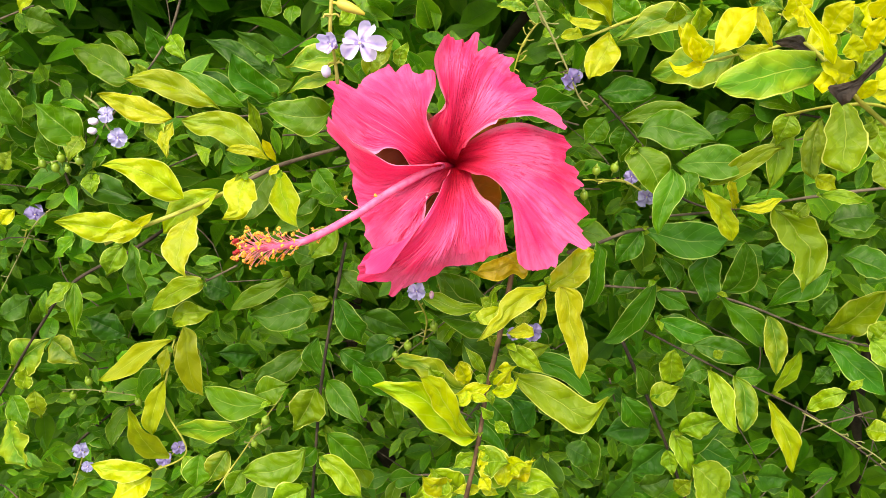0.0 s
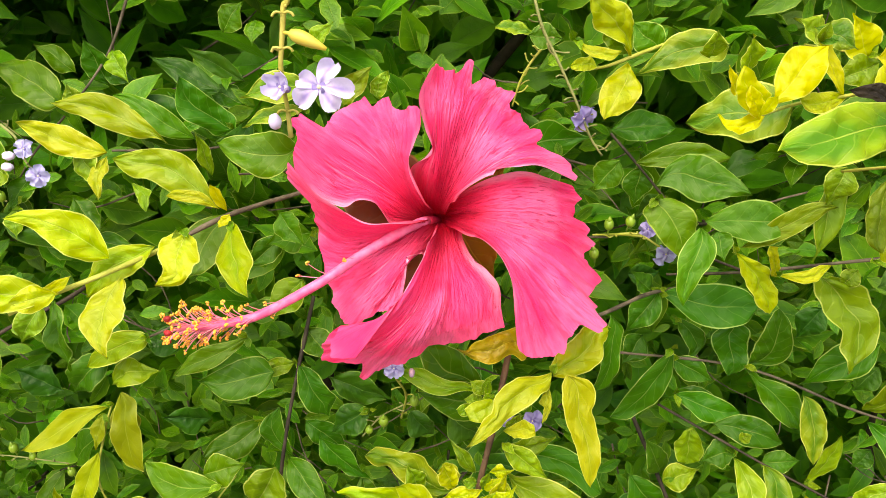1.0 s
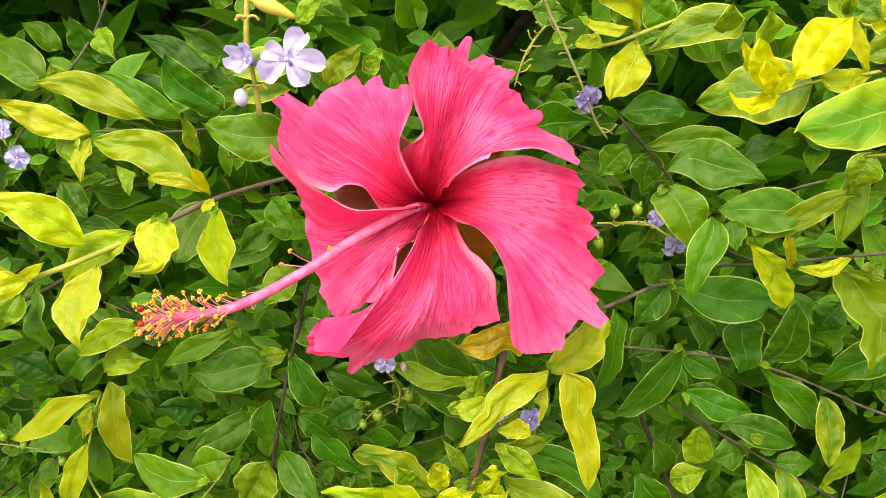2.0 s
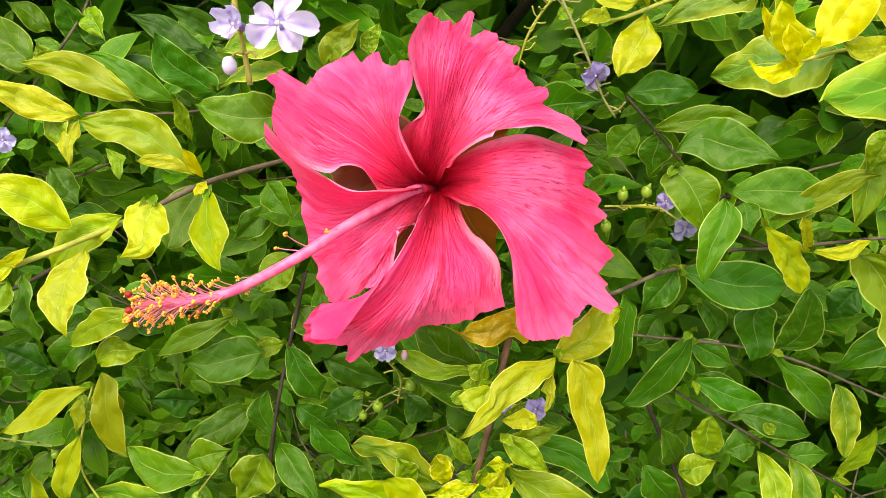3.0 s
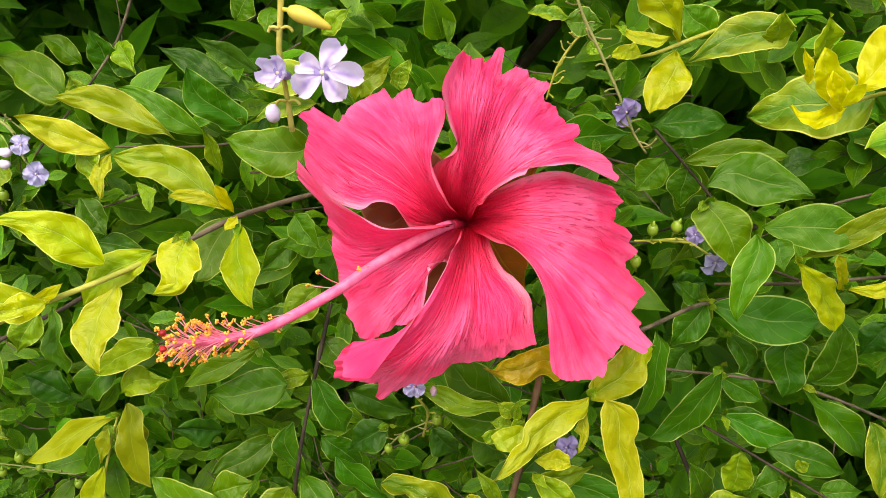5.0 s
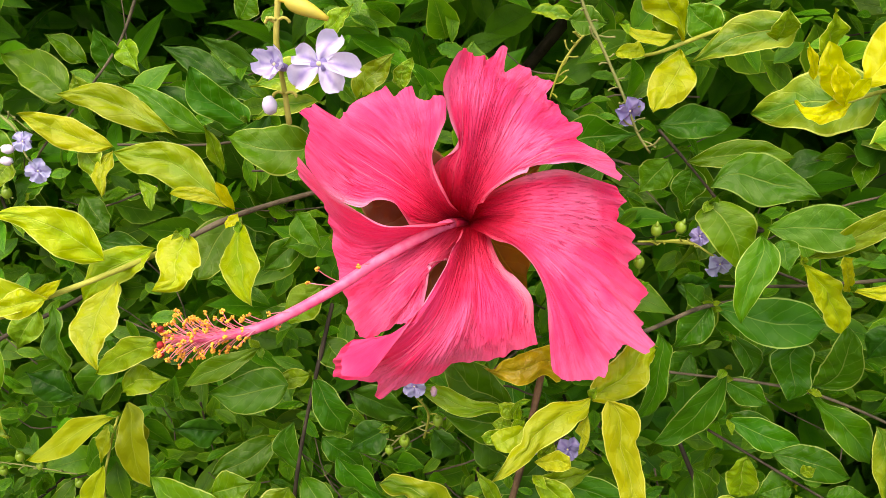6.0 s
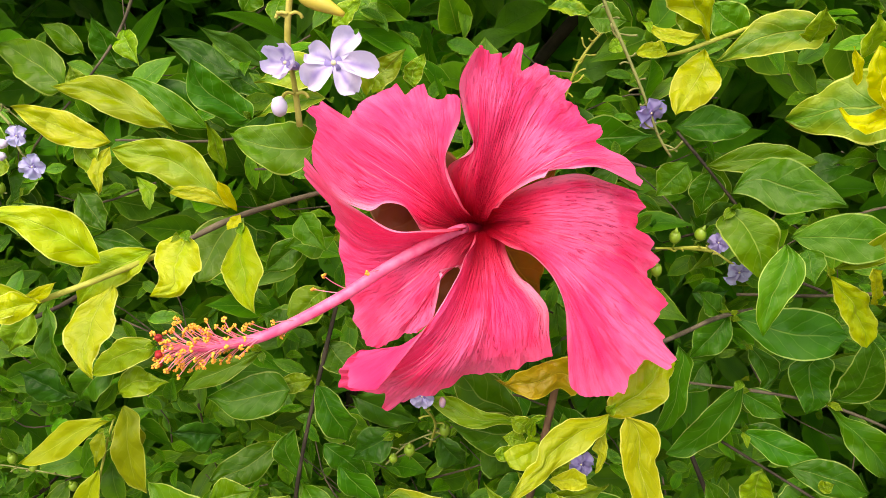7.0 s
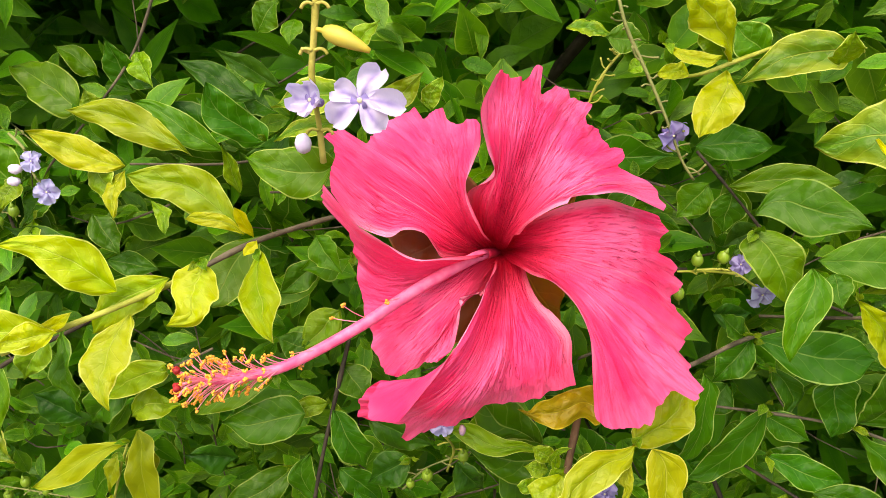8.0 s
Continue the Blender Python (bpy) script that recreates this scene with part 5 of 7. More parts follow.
leaf(s, (-0.1865, 0.3850, 0.9524), (-0.1957, 0.3670, 1.0028), 0.0170, OLIVE, sides=((-0.03, -0.04, -0.04, -0.03, 0, 0.01), (0.20, 0.27, 0.25, 0.22, 0.14, 0.07)))
leaf(s, (-0.2000, 0.3850, 0.9415), (-0.2378, 0.3800, 0.9504), 0.0149, GOLD, sides=((-0.05, -0.11, -0.13, -0.13, -0.10, -0.05), (0.10, 0.19, 0.25, 0.23, 0.19, 0.08)))
leaf(s, (-0.2020, 0.3850, 0.9349), (-0.2269, 0.3700, 0.9264), 0.021, GOLD)
leaf(s, (-0.1743, 0.3800, 0.9577), (-0.1666, 0.3800, 0.9371), 0.014, LIME)
s = shoot("pale green duranta shoot", [(-0.1026, 0.3750, 1.0057), (-0.1135, 0.3700, 0.9928), (-0.1291, 0.3650, 0.9714), (-0.1493, 0.3600, 0.9451)], 0.0005, 0.0005, TWIG_GREEN)
leaf(s, (-0.1075, 0.3670, 1.0064), (-0.1545, 0.3860, 1.0056), 0.0189, GREEN, sides=((-0.02, -0.04, -0.05, -0.05, -0.04, -0.02), (0.11, 0.22, 0.31, 0.32, 0.26, 0.14)))
leaf(s, (-0.1321, 0.3750, 0.9831), (-0.1887, 0.4000, 0.9620), 0.0148, VARI, sides=((-0.03, -0.06, -0.08, -0.10, -0.07, -0.04), (0.05, 0.10, 0.15, 0.12, 0.07, 0.03)))
leaf(s, (-0.1410, 0.3700, 0.9684), (-0.1551, 0.3650, 0.9466), 0.016, VARI)
leaf(s, (-0.1581, 0.3700, 0.9677), (-0.1619, 0.3600, 0.9451), 0.023, GREEN)
leaf(s, (-0.0886, 0.3600, 0.9772), (-0.1285, 0.3550, 0.9624), 0.0211, LIME, sides=((-0.03, -0.07, -0.12, -0.12, -0.12, -0.06), (0.22, 0.34, 0.37, 0.34, 0.22, 0.10)))
leaf(s, (-0.1201, 0.3750, 1.0059), (-0.0965, 0.3750, 1.0138), 0.022, GREEN)
leaf(s, (-0.0868, 0.3500, 0.9579), (-0.1112, 0.3400, 0.9496), 0.022, LIME)
leaf(s, (-0.1289, 0.3600, 0.9625), (-0.1383, 0.3500, 0.9494), 0.015, GREEN)
s = shoot("green duranta shoot on a dark upright twig", [(-0.0648, 0.4250, 1.0854), (-0.0758, 0.3950, 1.0334), (-0.0835, 0.3850, 0.9904), (-0.0917, 0.3700, 0.9270)], 0.0011, 0.0009, TWIG_DARK)
leaf(s, (-0.0664, 0.3850, 1.0664), (-0.0527, 0.3820, 1.0382), 0.0153, MID_GREEN, sides=((-0.08, -0.16, -0.23, -0.23, -0.20, -0.10), (0.13, 0.19, 0.23, 0.25, 0.27, 0.09)))
leaf(s, (-0.0747, 0.3900, 1.0054), (-0.0810, 0.3930, 1.0357), 0.0124, MID_GREEN, sides=((0, 0, 0.01, 0.02, 0.01, 0), (0.10, 0.22, 0.36, 0.42, 0.41, 0.25)))
leaf(s, (-0.0696, 0.4000, 1.0223), (-0.0492, 0.4000, 1.0012), 0.0147, MID_GREEN, sides=((-0.13, -0.18, -0.21, -0.16, -0.11, -0.05), (0.14, 0.23, 0.29, 0.26, 0.20, 0.09)))
leaf(s, (-0.0922, 0.4000, 1.0226), (-0.1216, 0.3810, 1.0119), 0.0166, MID_GREEN, sides=((-0.07, -0.13, -0.16, -0.15, -0.14, -0.08), (0.13, 0.23, 0.30, 0.29, 0.23, 0.11)))
leaf(s, (-0.0839, 0.4000, 1.0529), (-0.1221, 0.3930, 1.0514), 0.0212, MID_GREEN, sides=((-0.19, -0.25, -0.23, -0.19, -0.11, -0.05), (0.19, 0.28, 0.31, 0.31, 0.24, 0.07)))
leaf(s, (-0.0769, 0.3850, 1.0099), (-0.0509, 0.3620, 0.9907), 0.016, MID_GREEN)
leaf(s, (-0.0778, 0.3500, 0.9796), (-0.0528, 0.3400, 0.9579), 0.0132, LIME, sides=((-0.08, -0.12, -0.12, -0.14, -0.16, -0.08), (0.14, 0.21, 0.25, 0.24, 0.18, 0.09)))
leaf(s, (-0.0779, 0.3700, 0.9821), (-0.0497, 0.3700, 0.9504), 0.019, MID_GREEN)
leaf(s, (-0.0750, 0.4100, 1.0525), (-0.0945, 0.4100, 1.0477), 0.0097, LIME, sides=((-0.10, -0.19, -0.25, -0.24, -0.17, -0.08), (0.09, 0.21, 0.23, 0.25, 0.22, 0.17)))
leaf(s, (-0.0596, 0.4200, 1.0378), (-0.0247, 0.4200, 1.0227), 0.019, DARK)
leaf(s, (-0.0826, 0.3800, 1.0071), (-0.0995, 0.3750, 0.9781), 0.023, LIME)
leaf(s, (-0.0592, 0.3850, 1.0231), (-0.0341, 0.3850, 0.9962), 0.015, MID_GREEN)
leaf(s, (-0.0382, 0.3850, 0.9983), (-0.0337, 0.3790, 0.9750), 0.013, MID_GREEN)
leaf(s, (-0.1332, 0.4300, 1.0026), (-0.1588, 0.4200, 1.0102), 0.018, DARK)
leaf(s, (-0.0842, 0.3700, 0.9715), (-0.0972, 0.3600, 0.9624), 0.018, MID_GREEN)
leaf(s, (-0.0698, 0.4200, 1.0682), (-0.0552, 0.4100, 1.0530), 0.022, MID_GREEN)
leaf(s, (-0.0810, 0.4100, 1.0805), (-0.0977, 0.4100, 1.0884), 0.021, MID_GREEN)
leaf(s, (-0.0684, 0.4200, 1.0976), (-0.0880, 0.4100, 1.0779), 0.018, LIME)
leaf(s, (-0.0789, 0.4300, 1.1182), (-0.0989, 0.4200, 1.1037), 0.014, MID_GREEN)
s = shoot("golden duranta shoot with long yellow leaves under the flower", [(0.0353, 0.3380, 1.1034), (0.0282, 0.3180, 1.0790), (0.0213, 0.3080, 1.0529), (0.0161, 0.3000, 1.0251), (0.0090, 0.2920, 0.9958)], 0.0014, 0.0011, TWIG_RED)
leaf(s, (0.0497, 0.3120, 1.1081), (0.0166, 0.2860, 1.0928), 0.0110, AMBER, fold=0.12, sides=((-0.03, -0.07, -0.12, -0.16, -0.17, -0.18, -0.17, -0.15, -0.08, -0.08, -0.06, -0.04, -0.02), (0.07, 0.09, 0.07, 0.08, 0.08, 0.07, 0.06, 0.05, 0.06, 0.06, 0.05, 0.04, 0.03)))
leaf(s, (0.0556, 0.3120, 1.1070), (0.0650, 0.2980, 1.0650), 0.0134, AMBER, fold=0.1, sides=((-0.06, -0.07, -0.09, -0.09, -0.09, -0.09, -0.07, -0.06, -0.05, -0.05, -0.05, -0.04, -0.03), (0.16, 0.20, 0.21, 0.19, 0.15, 0.16, 0.16, 0.16, 0.16, 0.14, 0.13, 0.10, 0.06)))
leaf(s, (0.0522, 0.3250, 1.0981), (0.0765, 0.3380, 1.1132), 0.0144, GOLD, fold=0.1, sides=((-0.09, -0.13, -0.17, -0.20, -0.23, -0.25, -0.24, -0.24, -0.22, -0.15, -0.09, -0.09, -0.06), (0.13, 0.16, 0.19, 0.20, 0.21, 0.21, 0.21, 0.22, 0.22, 0.23, 0.23, 0.22, 0.20)))
leaf(s, (0.0434, 0.3330, 1.1104), (0.0131, 0.3280, 1.1092), 0.0135, OCHRE, sides=((-0.10, -0.18, -0.19, -0.17, -0.16, -0.14, -0.12, -0.11, -0.08, -0.07, -0.04, 0.04, 0.02), (0.19, 0.26, 0.19, 0.16, 0.18, 0.22, 0.24, 0.25, 0.24, 0.20, 0.17, 0.11, 0.06)))
leaf(s, (0.0490, 0.3110, 1.1026), (0.0457, 0.3030, 1.0912), 0.0050, AMBER, sides=((-0.04, -0.08, -0.11, -0.14, -0.16, -0.18, -0.20, -0.04, -0.03, -0.02, -0.02, -0.01, -0.01), (0.03, 0.06, 0.09, 0.11, 0.14, 0.14, 0.15, 0.16, 0.16, 0.14, 0.12, 0.10, 0.06)))
leaf(s, (0.0257, 0.3520, 1.0724), (-0.0136, 0.3520, 1.0835), 0.0086, LIME, fold=0.15, sides=((-0.03, -0.06, -0.04, -0.06, -0.10, -0.06), (0.01, 0.04, 0.13, 0.15, 0.11, 0.05)))
leaf(s, (0.0313, 0.3050, 1.0863), (0.0435, 0.3020, 1.0864), 0.0072, AMBER, sides=((-0.04, -0.07, -0.11, -0.13, -0.17, -0.16, -0.15, -0.14, -0.14, -0.12, -0.11, -0.08, -0.04), (0.07, 0.12, 0.17, 0.22, 0.28, 0.32, 0.37, 0.42, 0.44, 0.40, 0.36, 0.32, 0.28)))
leaf(s, (0.0285, 0.3080, 1.0992), (0.0183, 0.3020, 1.0931), 0.0086, OLIVE, sides=((-0.06, -0.10, -0.15, -0.19, -0.22, -0.25, -0.29, -0.32, -0.35, -0.35, -0.35, -0.34, -0.33), (0.08, 0.15, 0.21, 0.28, 0.31, 0.31, 0.31, 0.30, 0.30, 0.30, 0.26, 0.19, 0.12)))
leaf(s, (0.0211, 0.3120, 1.0931), (0.0132, 0.3060, 1.0951), 0.0049, LIME, sides=((-0.04, -0.08, -0.11, -0.15, -0.16, -0.16, -0.17, -0.17, -0.17, -0.18, -0.15, -0.10, -0.06), (0.07, 0.14, 0.20, 0.26, 0.32, 0.32, 0.31, 0.31, 0.30, 0.30, 0.29, 0.24, 0.14)))
leaf(s, (0.0238, 0.3100, 1.1005), (0.0296, 0.3060, 1.1105), 0.0024, LIME, sides=((0.01, 0.01, 0.02, 0.03, 0.04, 0.06, 0.07, 0.08, 0.08, 0.06, 0.05, 0.03, 0.02), (0.10, 0.18, 0.21, 0.22, 0.23, 0.23, 0.24, 0.25, 0.24, 0.22, 0.19, 0.17, 0.11)))
leaf(s, (0.0247, 0.3100, 1.0983), (0.0257, 0.3070, 1.1087), 0.003, LIME)
leaf(s, (0.0311, 0.3060, 1.0798), (0.0492, 0.3030, 1.0652), 0.010, LIME)
leaf(s, (0.0239, 0.3100, 1.0944), (0.0281, 0.3060, 1.1035), 0.005, LIME)
leaf(s, (0.0333, 0.3080, 1.0641), (0.0803, 0.3060, 1.0497), 0.0179, LIME, fold=0.15, sides=((-0.13, -0.23, -0.32, -0.37, -0.43, -0.36), (-0.01, 0.03, 0.03, -0.01, -0.07, -0.10)))
leaf(s, (0.0364, 0.3300, 1.0595), (0.0761, 0.3250, 1.0386), 0.0123, MID_GREEN, sides=((-0.05, -0.07, -0.04, -0.02, -0.04, -0.07), (0.08, 0.17, 0.23, 0.23, 0.19, 0.11)))
leaf(s, (0.0153, 0.3020, 1.0297), (-0.0330, 0.2950, 1.0640), 0.0185, CHARTREUSE, fold=0.12, sides=((-0.04, -0.07, -0.11, -0.14, -0.18, -0.20, -0.22, -0.22, -0.21, -0.20, -0.16, -0.11, -0.07), (0.10, 0.11, 0.11, 0.11, 0.12, 0.11, 0.08, 0.05, 0.03, 0.02, 0.01, 0.01, 0)))
leaf(s, (0.0153, 0.2990, 1.0327), (-0.0100, 0.2900, 1.0720), 0.0127, GOLD, fold=0.12, sides=((0.02, 0.03, 0.03, 0.01, -0.04, -0.07, -0.10, -0.13, -0.14, -0.15, -0.15, -0.12, -0.09), (0.12, 0.15, 0.14, 0.13, 0.12, 0.11, 0.12, 0.13, 0.12, 0.08, 0.06, 0.05, 0.03)))
leaf(s, (0.0117, 0.3150, 1.0484), (-0.0248, 0.3150, 1.0664), 0.0142, VARI, sides=((-0.05, -0.07, -0.09, -0.12, -0.15, -0.21, -0.22, -0.20, -0.18, -0.16, -0.15, -0.13, -0.11), (0.08, 0.14, 0.14, 0.15, 0.15, 0.14, 0.11, 0.09, 0.06, 0.02, 0.04, 0.05, 0.03)))
leaf(s, (0.0174, 0.2980, 1.0242), (0.0292, 0.2920, 1.0064), 0.0175, GOLD, fold=0.1, sides=((-0.10, -0.18, -0.24, -0.26, -0.29, -0.31, -0.34, -0.24, -0.09, -0.09, -0.09, -0.10, -0.05), (0.24, 0.34, 0.38, 0.42, 0.45, 0.45, 0.45, 0.45, 0.45, 0.43, 0.40, 0.37, 0.33)))
leaf(s, (0.0330, 0.3000, 1.0053), (0.0436, 0.2960, 1.0208), 0.0116, YOUNG, sides=((-0.14, -0.21, -0.25, -0.28, -0.32, -0.30, -0.26, -0.22, -0.18, -0.14, -0.11, -0.07, -0.04), (0.05, 0.10, 0.16, 0.20, 0.25, 0.30, 0.31, 0.27, 0.24, 0.21, 0, 0, 0)))
leaf(s, (0.0033, 0.3000, 1.0018), (-0.0128, 0.2960, 1.0003), 0.0156, CHARTREUSE, sides=((-0.22, -0.36, -0.39, -0.43, -0.47, -0.51, -0.51, -0.48, -0.45, -0.42, -0.39, -0.31, -0.17), (0.18, 0.33, 0.40, 0.41, 0.42, 0.42, 0.43, 0.43, 0.44, 0.45, 0.39, 0.33, 0.26)))
leaf(s, (0.0303, 0.3040, 0.9987), (0.0585, 0.3020, 0.9889), 0.0153, LIME, sides=((-0.07, -0.12, -0.18, -0.22, -0.23, -0.24, -0.25, -0.26, -0.28, -0.25, -0.21, -0.18, -0.11), (0.07, 0.13, 0.18, 0.19, 0.20, 0.22, 0.23, 0.24, 0.23, 0.21, 0.18, 0.15, 0.08)))
leaf(s, (0.0124, 0.3080, 1.0563), (0.0082, 0.3040, 1.0717), 0.0074, GOLD, sides=((-0.04, -0.08, -0.11, -0.14, -0.18, -0.20, -0.21, -0.23, -0.24, -0.25, -0.20, -0.14, -0.08), (0.03, 0.06, 0.09, 0.12, 0.14, 0.16, 0.17, 0.18, 0.19, 0.20, 0.21, 0.22, 0.16)))
leaf(s, (-0.0825, 0.3900, 0.9729), (-0.0569, 0.3850, 0.9268), 0.0123, LIME, sides=((-0.05, -0.09, -0.11, -0.10, -0.09, -0.07, -0.07, -0.07, -0.07, -0.08, -0.07, -0.07, -0.07), (0.03, 0.05, 0.08, 0.11, 0.14, 0.15, 0.12, 0.08, 0.11, 0.16, 0.15, 0.14, 0.13)))
leaf(s, (0.0235, 0.3060, 1.0568), (0.0041, 0.3040, 1.0525), 0.008, GOLD)
leaf(s, (0.0130, 0.3060, 1.0563), (0.0074, 0.3030, 1.0723), 0.009, GOLD, early=1.4)
leaf(s, (0.0325, 0.3200, 1.0656), (0.0549, 0.3250, 1.0689), 0.010, LIME)
leaf(s, (0.0267, 0.3300, 1.0869), (0.0182, 0.3300, 1.0934), 0.007, LIME)
leaf(s, (0.0249, 0.3300, 1.0821), (0.0158, 0.3300, 1.0839), 0.007, LIME)
leaf(s, (0.0349, 0.3400, 1.0767), (0.0481, 0.3400, 1.0764), 0.014, LIME)
leaf(s, (0.0166, 0.3000, 1.0068), (0.0354, 0.2980, 1.0133), 0.023, LIME)
leaf(s, (0.0329, 0.2980, 1.0098), (0.0444, 0.2950, 1.0202), 0.008, GOLD)
leaf(s, (0.0089, 0.3000, 0.9960), (-0.0091, 0.3000, 1.0119), 0.019, LIME)
leaf(s, (0.0177, 0.2980, 1.0013), (0.0021, 0.2960, 0.9995), 0.006, GOLD)
leaf(s, (0.0029, 0.2960, 1.0074), (-0.0120, 0.2900, 1.0167), 0.013, GOLD, side=0.2)
leaf(s, (0.0002, 0.2950, 1.0100), (-0.0056, 0.2900, 1.0001), 0.010, LIME)
leaf(s, (0.0159, 0.2970, 1.0135), (0.0324, 0.2900, 1.0219), 0.018, LIME, side=0.15)
leaf(s, (0.0172, 0.2960, 1.0101), (0.0227, 0.2900, 1.0047), 0.010, GOLD)
leaf(s, (0.0312, 0.2940, 1.0107), (0.0420, 0.2900, 1.0205), 0.010, GOLD, side=0.25)
leaf(s, (0.0356, 0.2960, 1.0001), (0.0564, 0.2920, 1.0049), 0.013, LIME, side=0.2)
leaf(s, (0.0234, 0.3020, 1.0569), (0.0361, 0.2960, 1.0676), 0.007, GOLD, side=-0.2)
leaf(s, (0.0240, 0.3030, 1.0594), (0.0327, 0.2980, 1.0704), 0.004, GOLD)
leaf(s, (0.0229, 0.3030, 1.0601), (0.0261, 0.3000, 1.0708), 0.004, LIME)
leaf(s, (0.0250, 0.3020, 1.0536), (0.0354, 0.2970, 1.0588), 0.006, LIME, side=0.2)
leaf(s, (0.0083, 0.3060, 1.0570), (0.0114, 0.3030, 1.0723), 0.009, GOLD)
leaf(s, (0.0114, 0.3030, 1.0563), (0.0058, 0.2980, 1.0501), 0.007, GOLD, side=0.2)
leaf(s, (0.0130, 0.3020, 1.0537), (0.0232, 0.2970, 1.0532), 0.005, GOLD)
leaf(s, (0.0171, 0.2980, 1.0020), (0.0268, 0.2960, 0.9980), 0.006, GOLD)
leaf(s, (0.0335, 0.3100, 0.9954), (0.0607, 0.3050, 0.9840), 0.018, LIME)
leaf(s, (0.0210, 0.3150, 1.0583), (0.0100, 0.3180, 1.0729), 0.006, LIME)
leaf(s, (0.0263, 0.3060, 1.0655), (0.0356, 0.3020, 1.0701), 0.006, GOLD)
leaf(s, (0.0276, 0.3040, 1.0613), (0.0364, 0.3000, 1.0581), 0.007, GOLD)
leaf(s, (0.0229, 0.3030, 1.0562), (0.0238, 0.3000, 1.0485), 0.005, LIME)
leaf(s, (0.0213, 0.3060, 1.0601), (0.0148, 0.3040, 1.0627), 0.005, LIME)
leaf(s, (0.0340, 0.3220, 1.0735), (0.0394, 0.3200, 1.0840), 0.006, LIME)
leaf(s, (0.0268, 0.3180, 1.0726), (0.0212, 0.3160, 1.0802), 0.006, LIME)
leaf(s, (0.0146, 0.3000, 1.0216), (0.0031, 0.2980, 1.0128), 0.009, LIME)
leaf(s, (0.0152, 0.3000, 1.0216), (0.0258, 0.2970, 1.0239), 0.008, LIME)
leaf(s, (0.0247, 0.3020, 1.0388), (0.0329, 0.3000, 1.0318), 0.007, LIME)
leaf(s, (0.0238, 0.3020, 1.0405), (0.0178, 0.3000, 1.0485), 0.006, LIME)
leaf(s, (-0.0018, 0.3120, 1.0505), (-0.0070, 0.3120, 1.0638), 0.010, LIME)
leaf(s, (0.0262, 0.3030, 1.0562), (0.0328, 0.3000, 1.0707), 0.006, GOLD)
leaf(s, (-0.0005, 0.3050, 0.9961), (-0.0212, 0.3000, 0.9894), 0.012, LIME)
leaf(s, (0.0509, 0.3300, 1.0345), (0.0602, 0.3300, 1.0200), 0.016, MID_GREEN)
s = shoot("broad-leaved green duranta shoot below the hibiscus flower", [(0.0356, 0.3850, 1.0603), (0.0158, 0.3800, 1.0668), (-0.0193, 0.3900, 1.0315), (-0.0388, 0.4000, 1.0137)], 0.0005, 0.0003, TWIG)
leaf(s, (0.0289, 0.3650, 1.0635), (-0.0069, 0.3610, 1.0676), 0.019, MID_GREEN, side=0.1)
leaf(s, (0.0262, 0.3720, 1.0569), (-0.0049, 0.3700, 1.0889), 0.0231, MID_GREEN, sides=((-0.06, -0.14, -0.18, -0.20, -0.16, -0.09), (0.02, 0.06, 0.17, 0.31, 0.21, 0.10)))
leaf(s, (0.0768, 0.3400, 1.1184), (0.0712, 0.3400, 1.0804), 0.0078, MID_GREEN, sides=((-0.01, -0.02, -0.01, 0.01, 0.01, 0), (0.15, 0.17, 0.19, 0.21, 0.18, 0.14)))
leaf(s, (0.0215, 0.3700, 1.0078), (0.0366, 0.3700, 0.9833), 0.017, MID_GREEN)
leaf(s, (0.0486, 0.3700, 0.9832), (0.0349, 0.3700, 1.0077), 0.019, DARK)
leaf(s, (0.0084, 0.3900, 1.0351), (0.0289, 0.3900, 1.0189), 0.020, DARK)
leaf(s, (-0.0342, 0.4000, 1.0300), (-0.0568, 0.4000, 1.0139), 0.018, DARK)
leaf(s, (-0.0130, 0.4000, 1.0297), (0.0007, 0.4000, 1.0132), 0.018, DARK)
s = shoot("yellow duranta shoot with rounded leaves", [(0.1153, 0.4120, 1.2211), (0.1037, 0.4070, 1.2178), (0.0907, 0.4030, 1.2137), (0.0781, 0.4000, 1.2098), (0.0657, 0.4000, 1.2088)], 0.0009, 0.0007, TWIG_GREEN)
leaf(s, (0.0885, 0.4000, 1.2109), (0.0760, 0.3800, 1.1903), 0.0165, GOLD, fold=0.12, sides=((-0.07, -0.15, -0.20, -0.21, -0.16, -0.08), (0.16, 0.29, 0.32, 0.29, 0.21, 0.10)))
leaf(s, (0.1319, 0.4000, 1.2187), (0.0935, 0.4020, 1.2060), 0.0155, VARI, fold=0.2, sides=((-0.18, -0.25, -0.28, -0.26, -0.16, -0.06), (0.13, 0.13, 0.11, 0.08, 0.06, 0.03)))
leaf(s, (0.0644, 0.4000, 1.2214), (0.0835, 0.3900, 1.2182), 0.0051, GOLD, sides=((-0.08, -0.19, -0.26, -0.29, -0.29, -0.24), (-0.02, -0.04, -0.06, -0.06, -0.05, -0.03)))
leaf(s, (0.0895, 0.4000, 1.2146), (0.0694, 0.3900, 1.2419), 0.0162, GOLD, sides=((-0.11, -0.22, -0.26, -0.28, -0.21, -0.11), (0.01, 0.05, 0.13, 0.18, 0.21, 0.17)))
leaf(s, (0.0752, 0.4000, 1.2096), (0.0634, 0.4000, 1.2103), 0.0065, GOLD, sides=((-0.19, -0.41, -0.37, -0.34, -0.26, -0.16), (0.10, 0.14, 0.18, 0.21, 0.18, 0.13)))
leaf(s, (0.0901, 0.4050, 1.2141), (0.0752, 0.4000, 1.2349), 0.014, LIME)
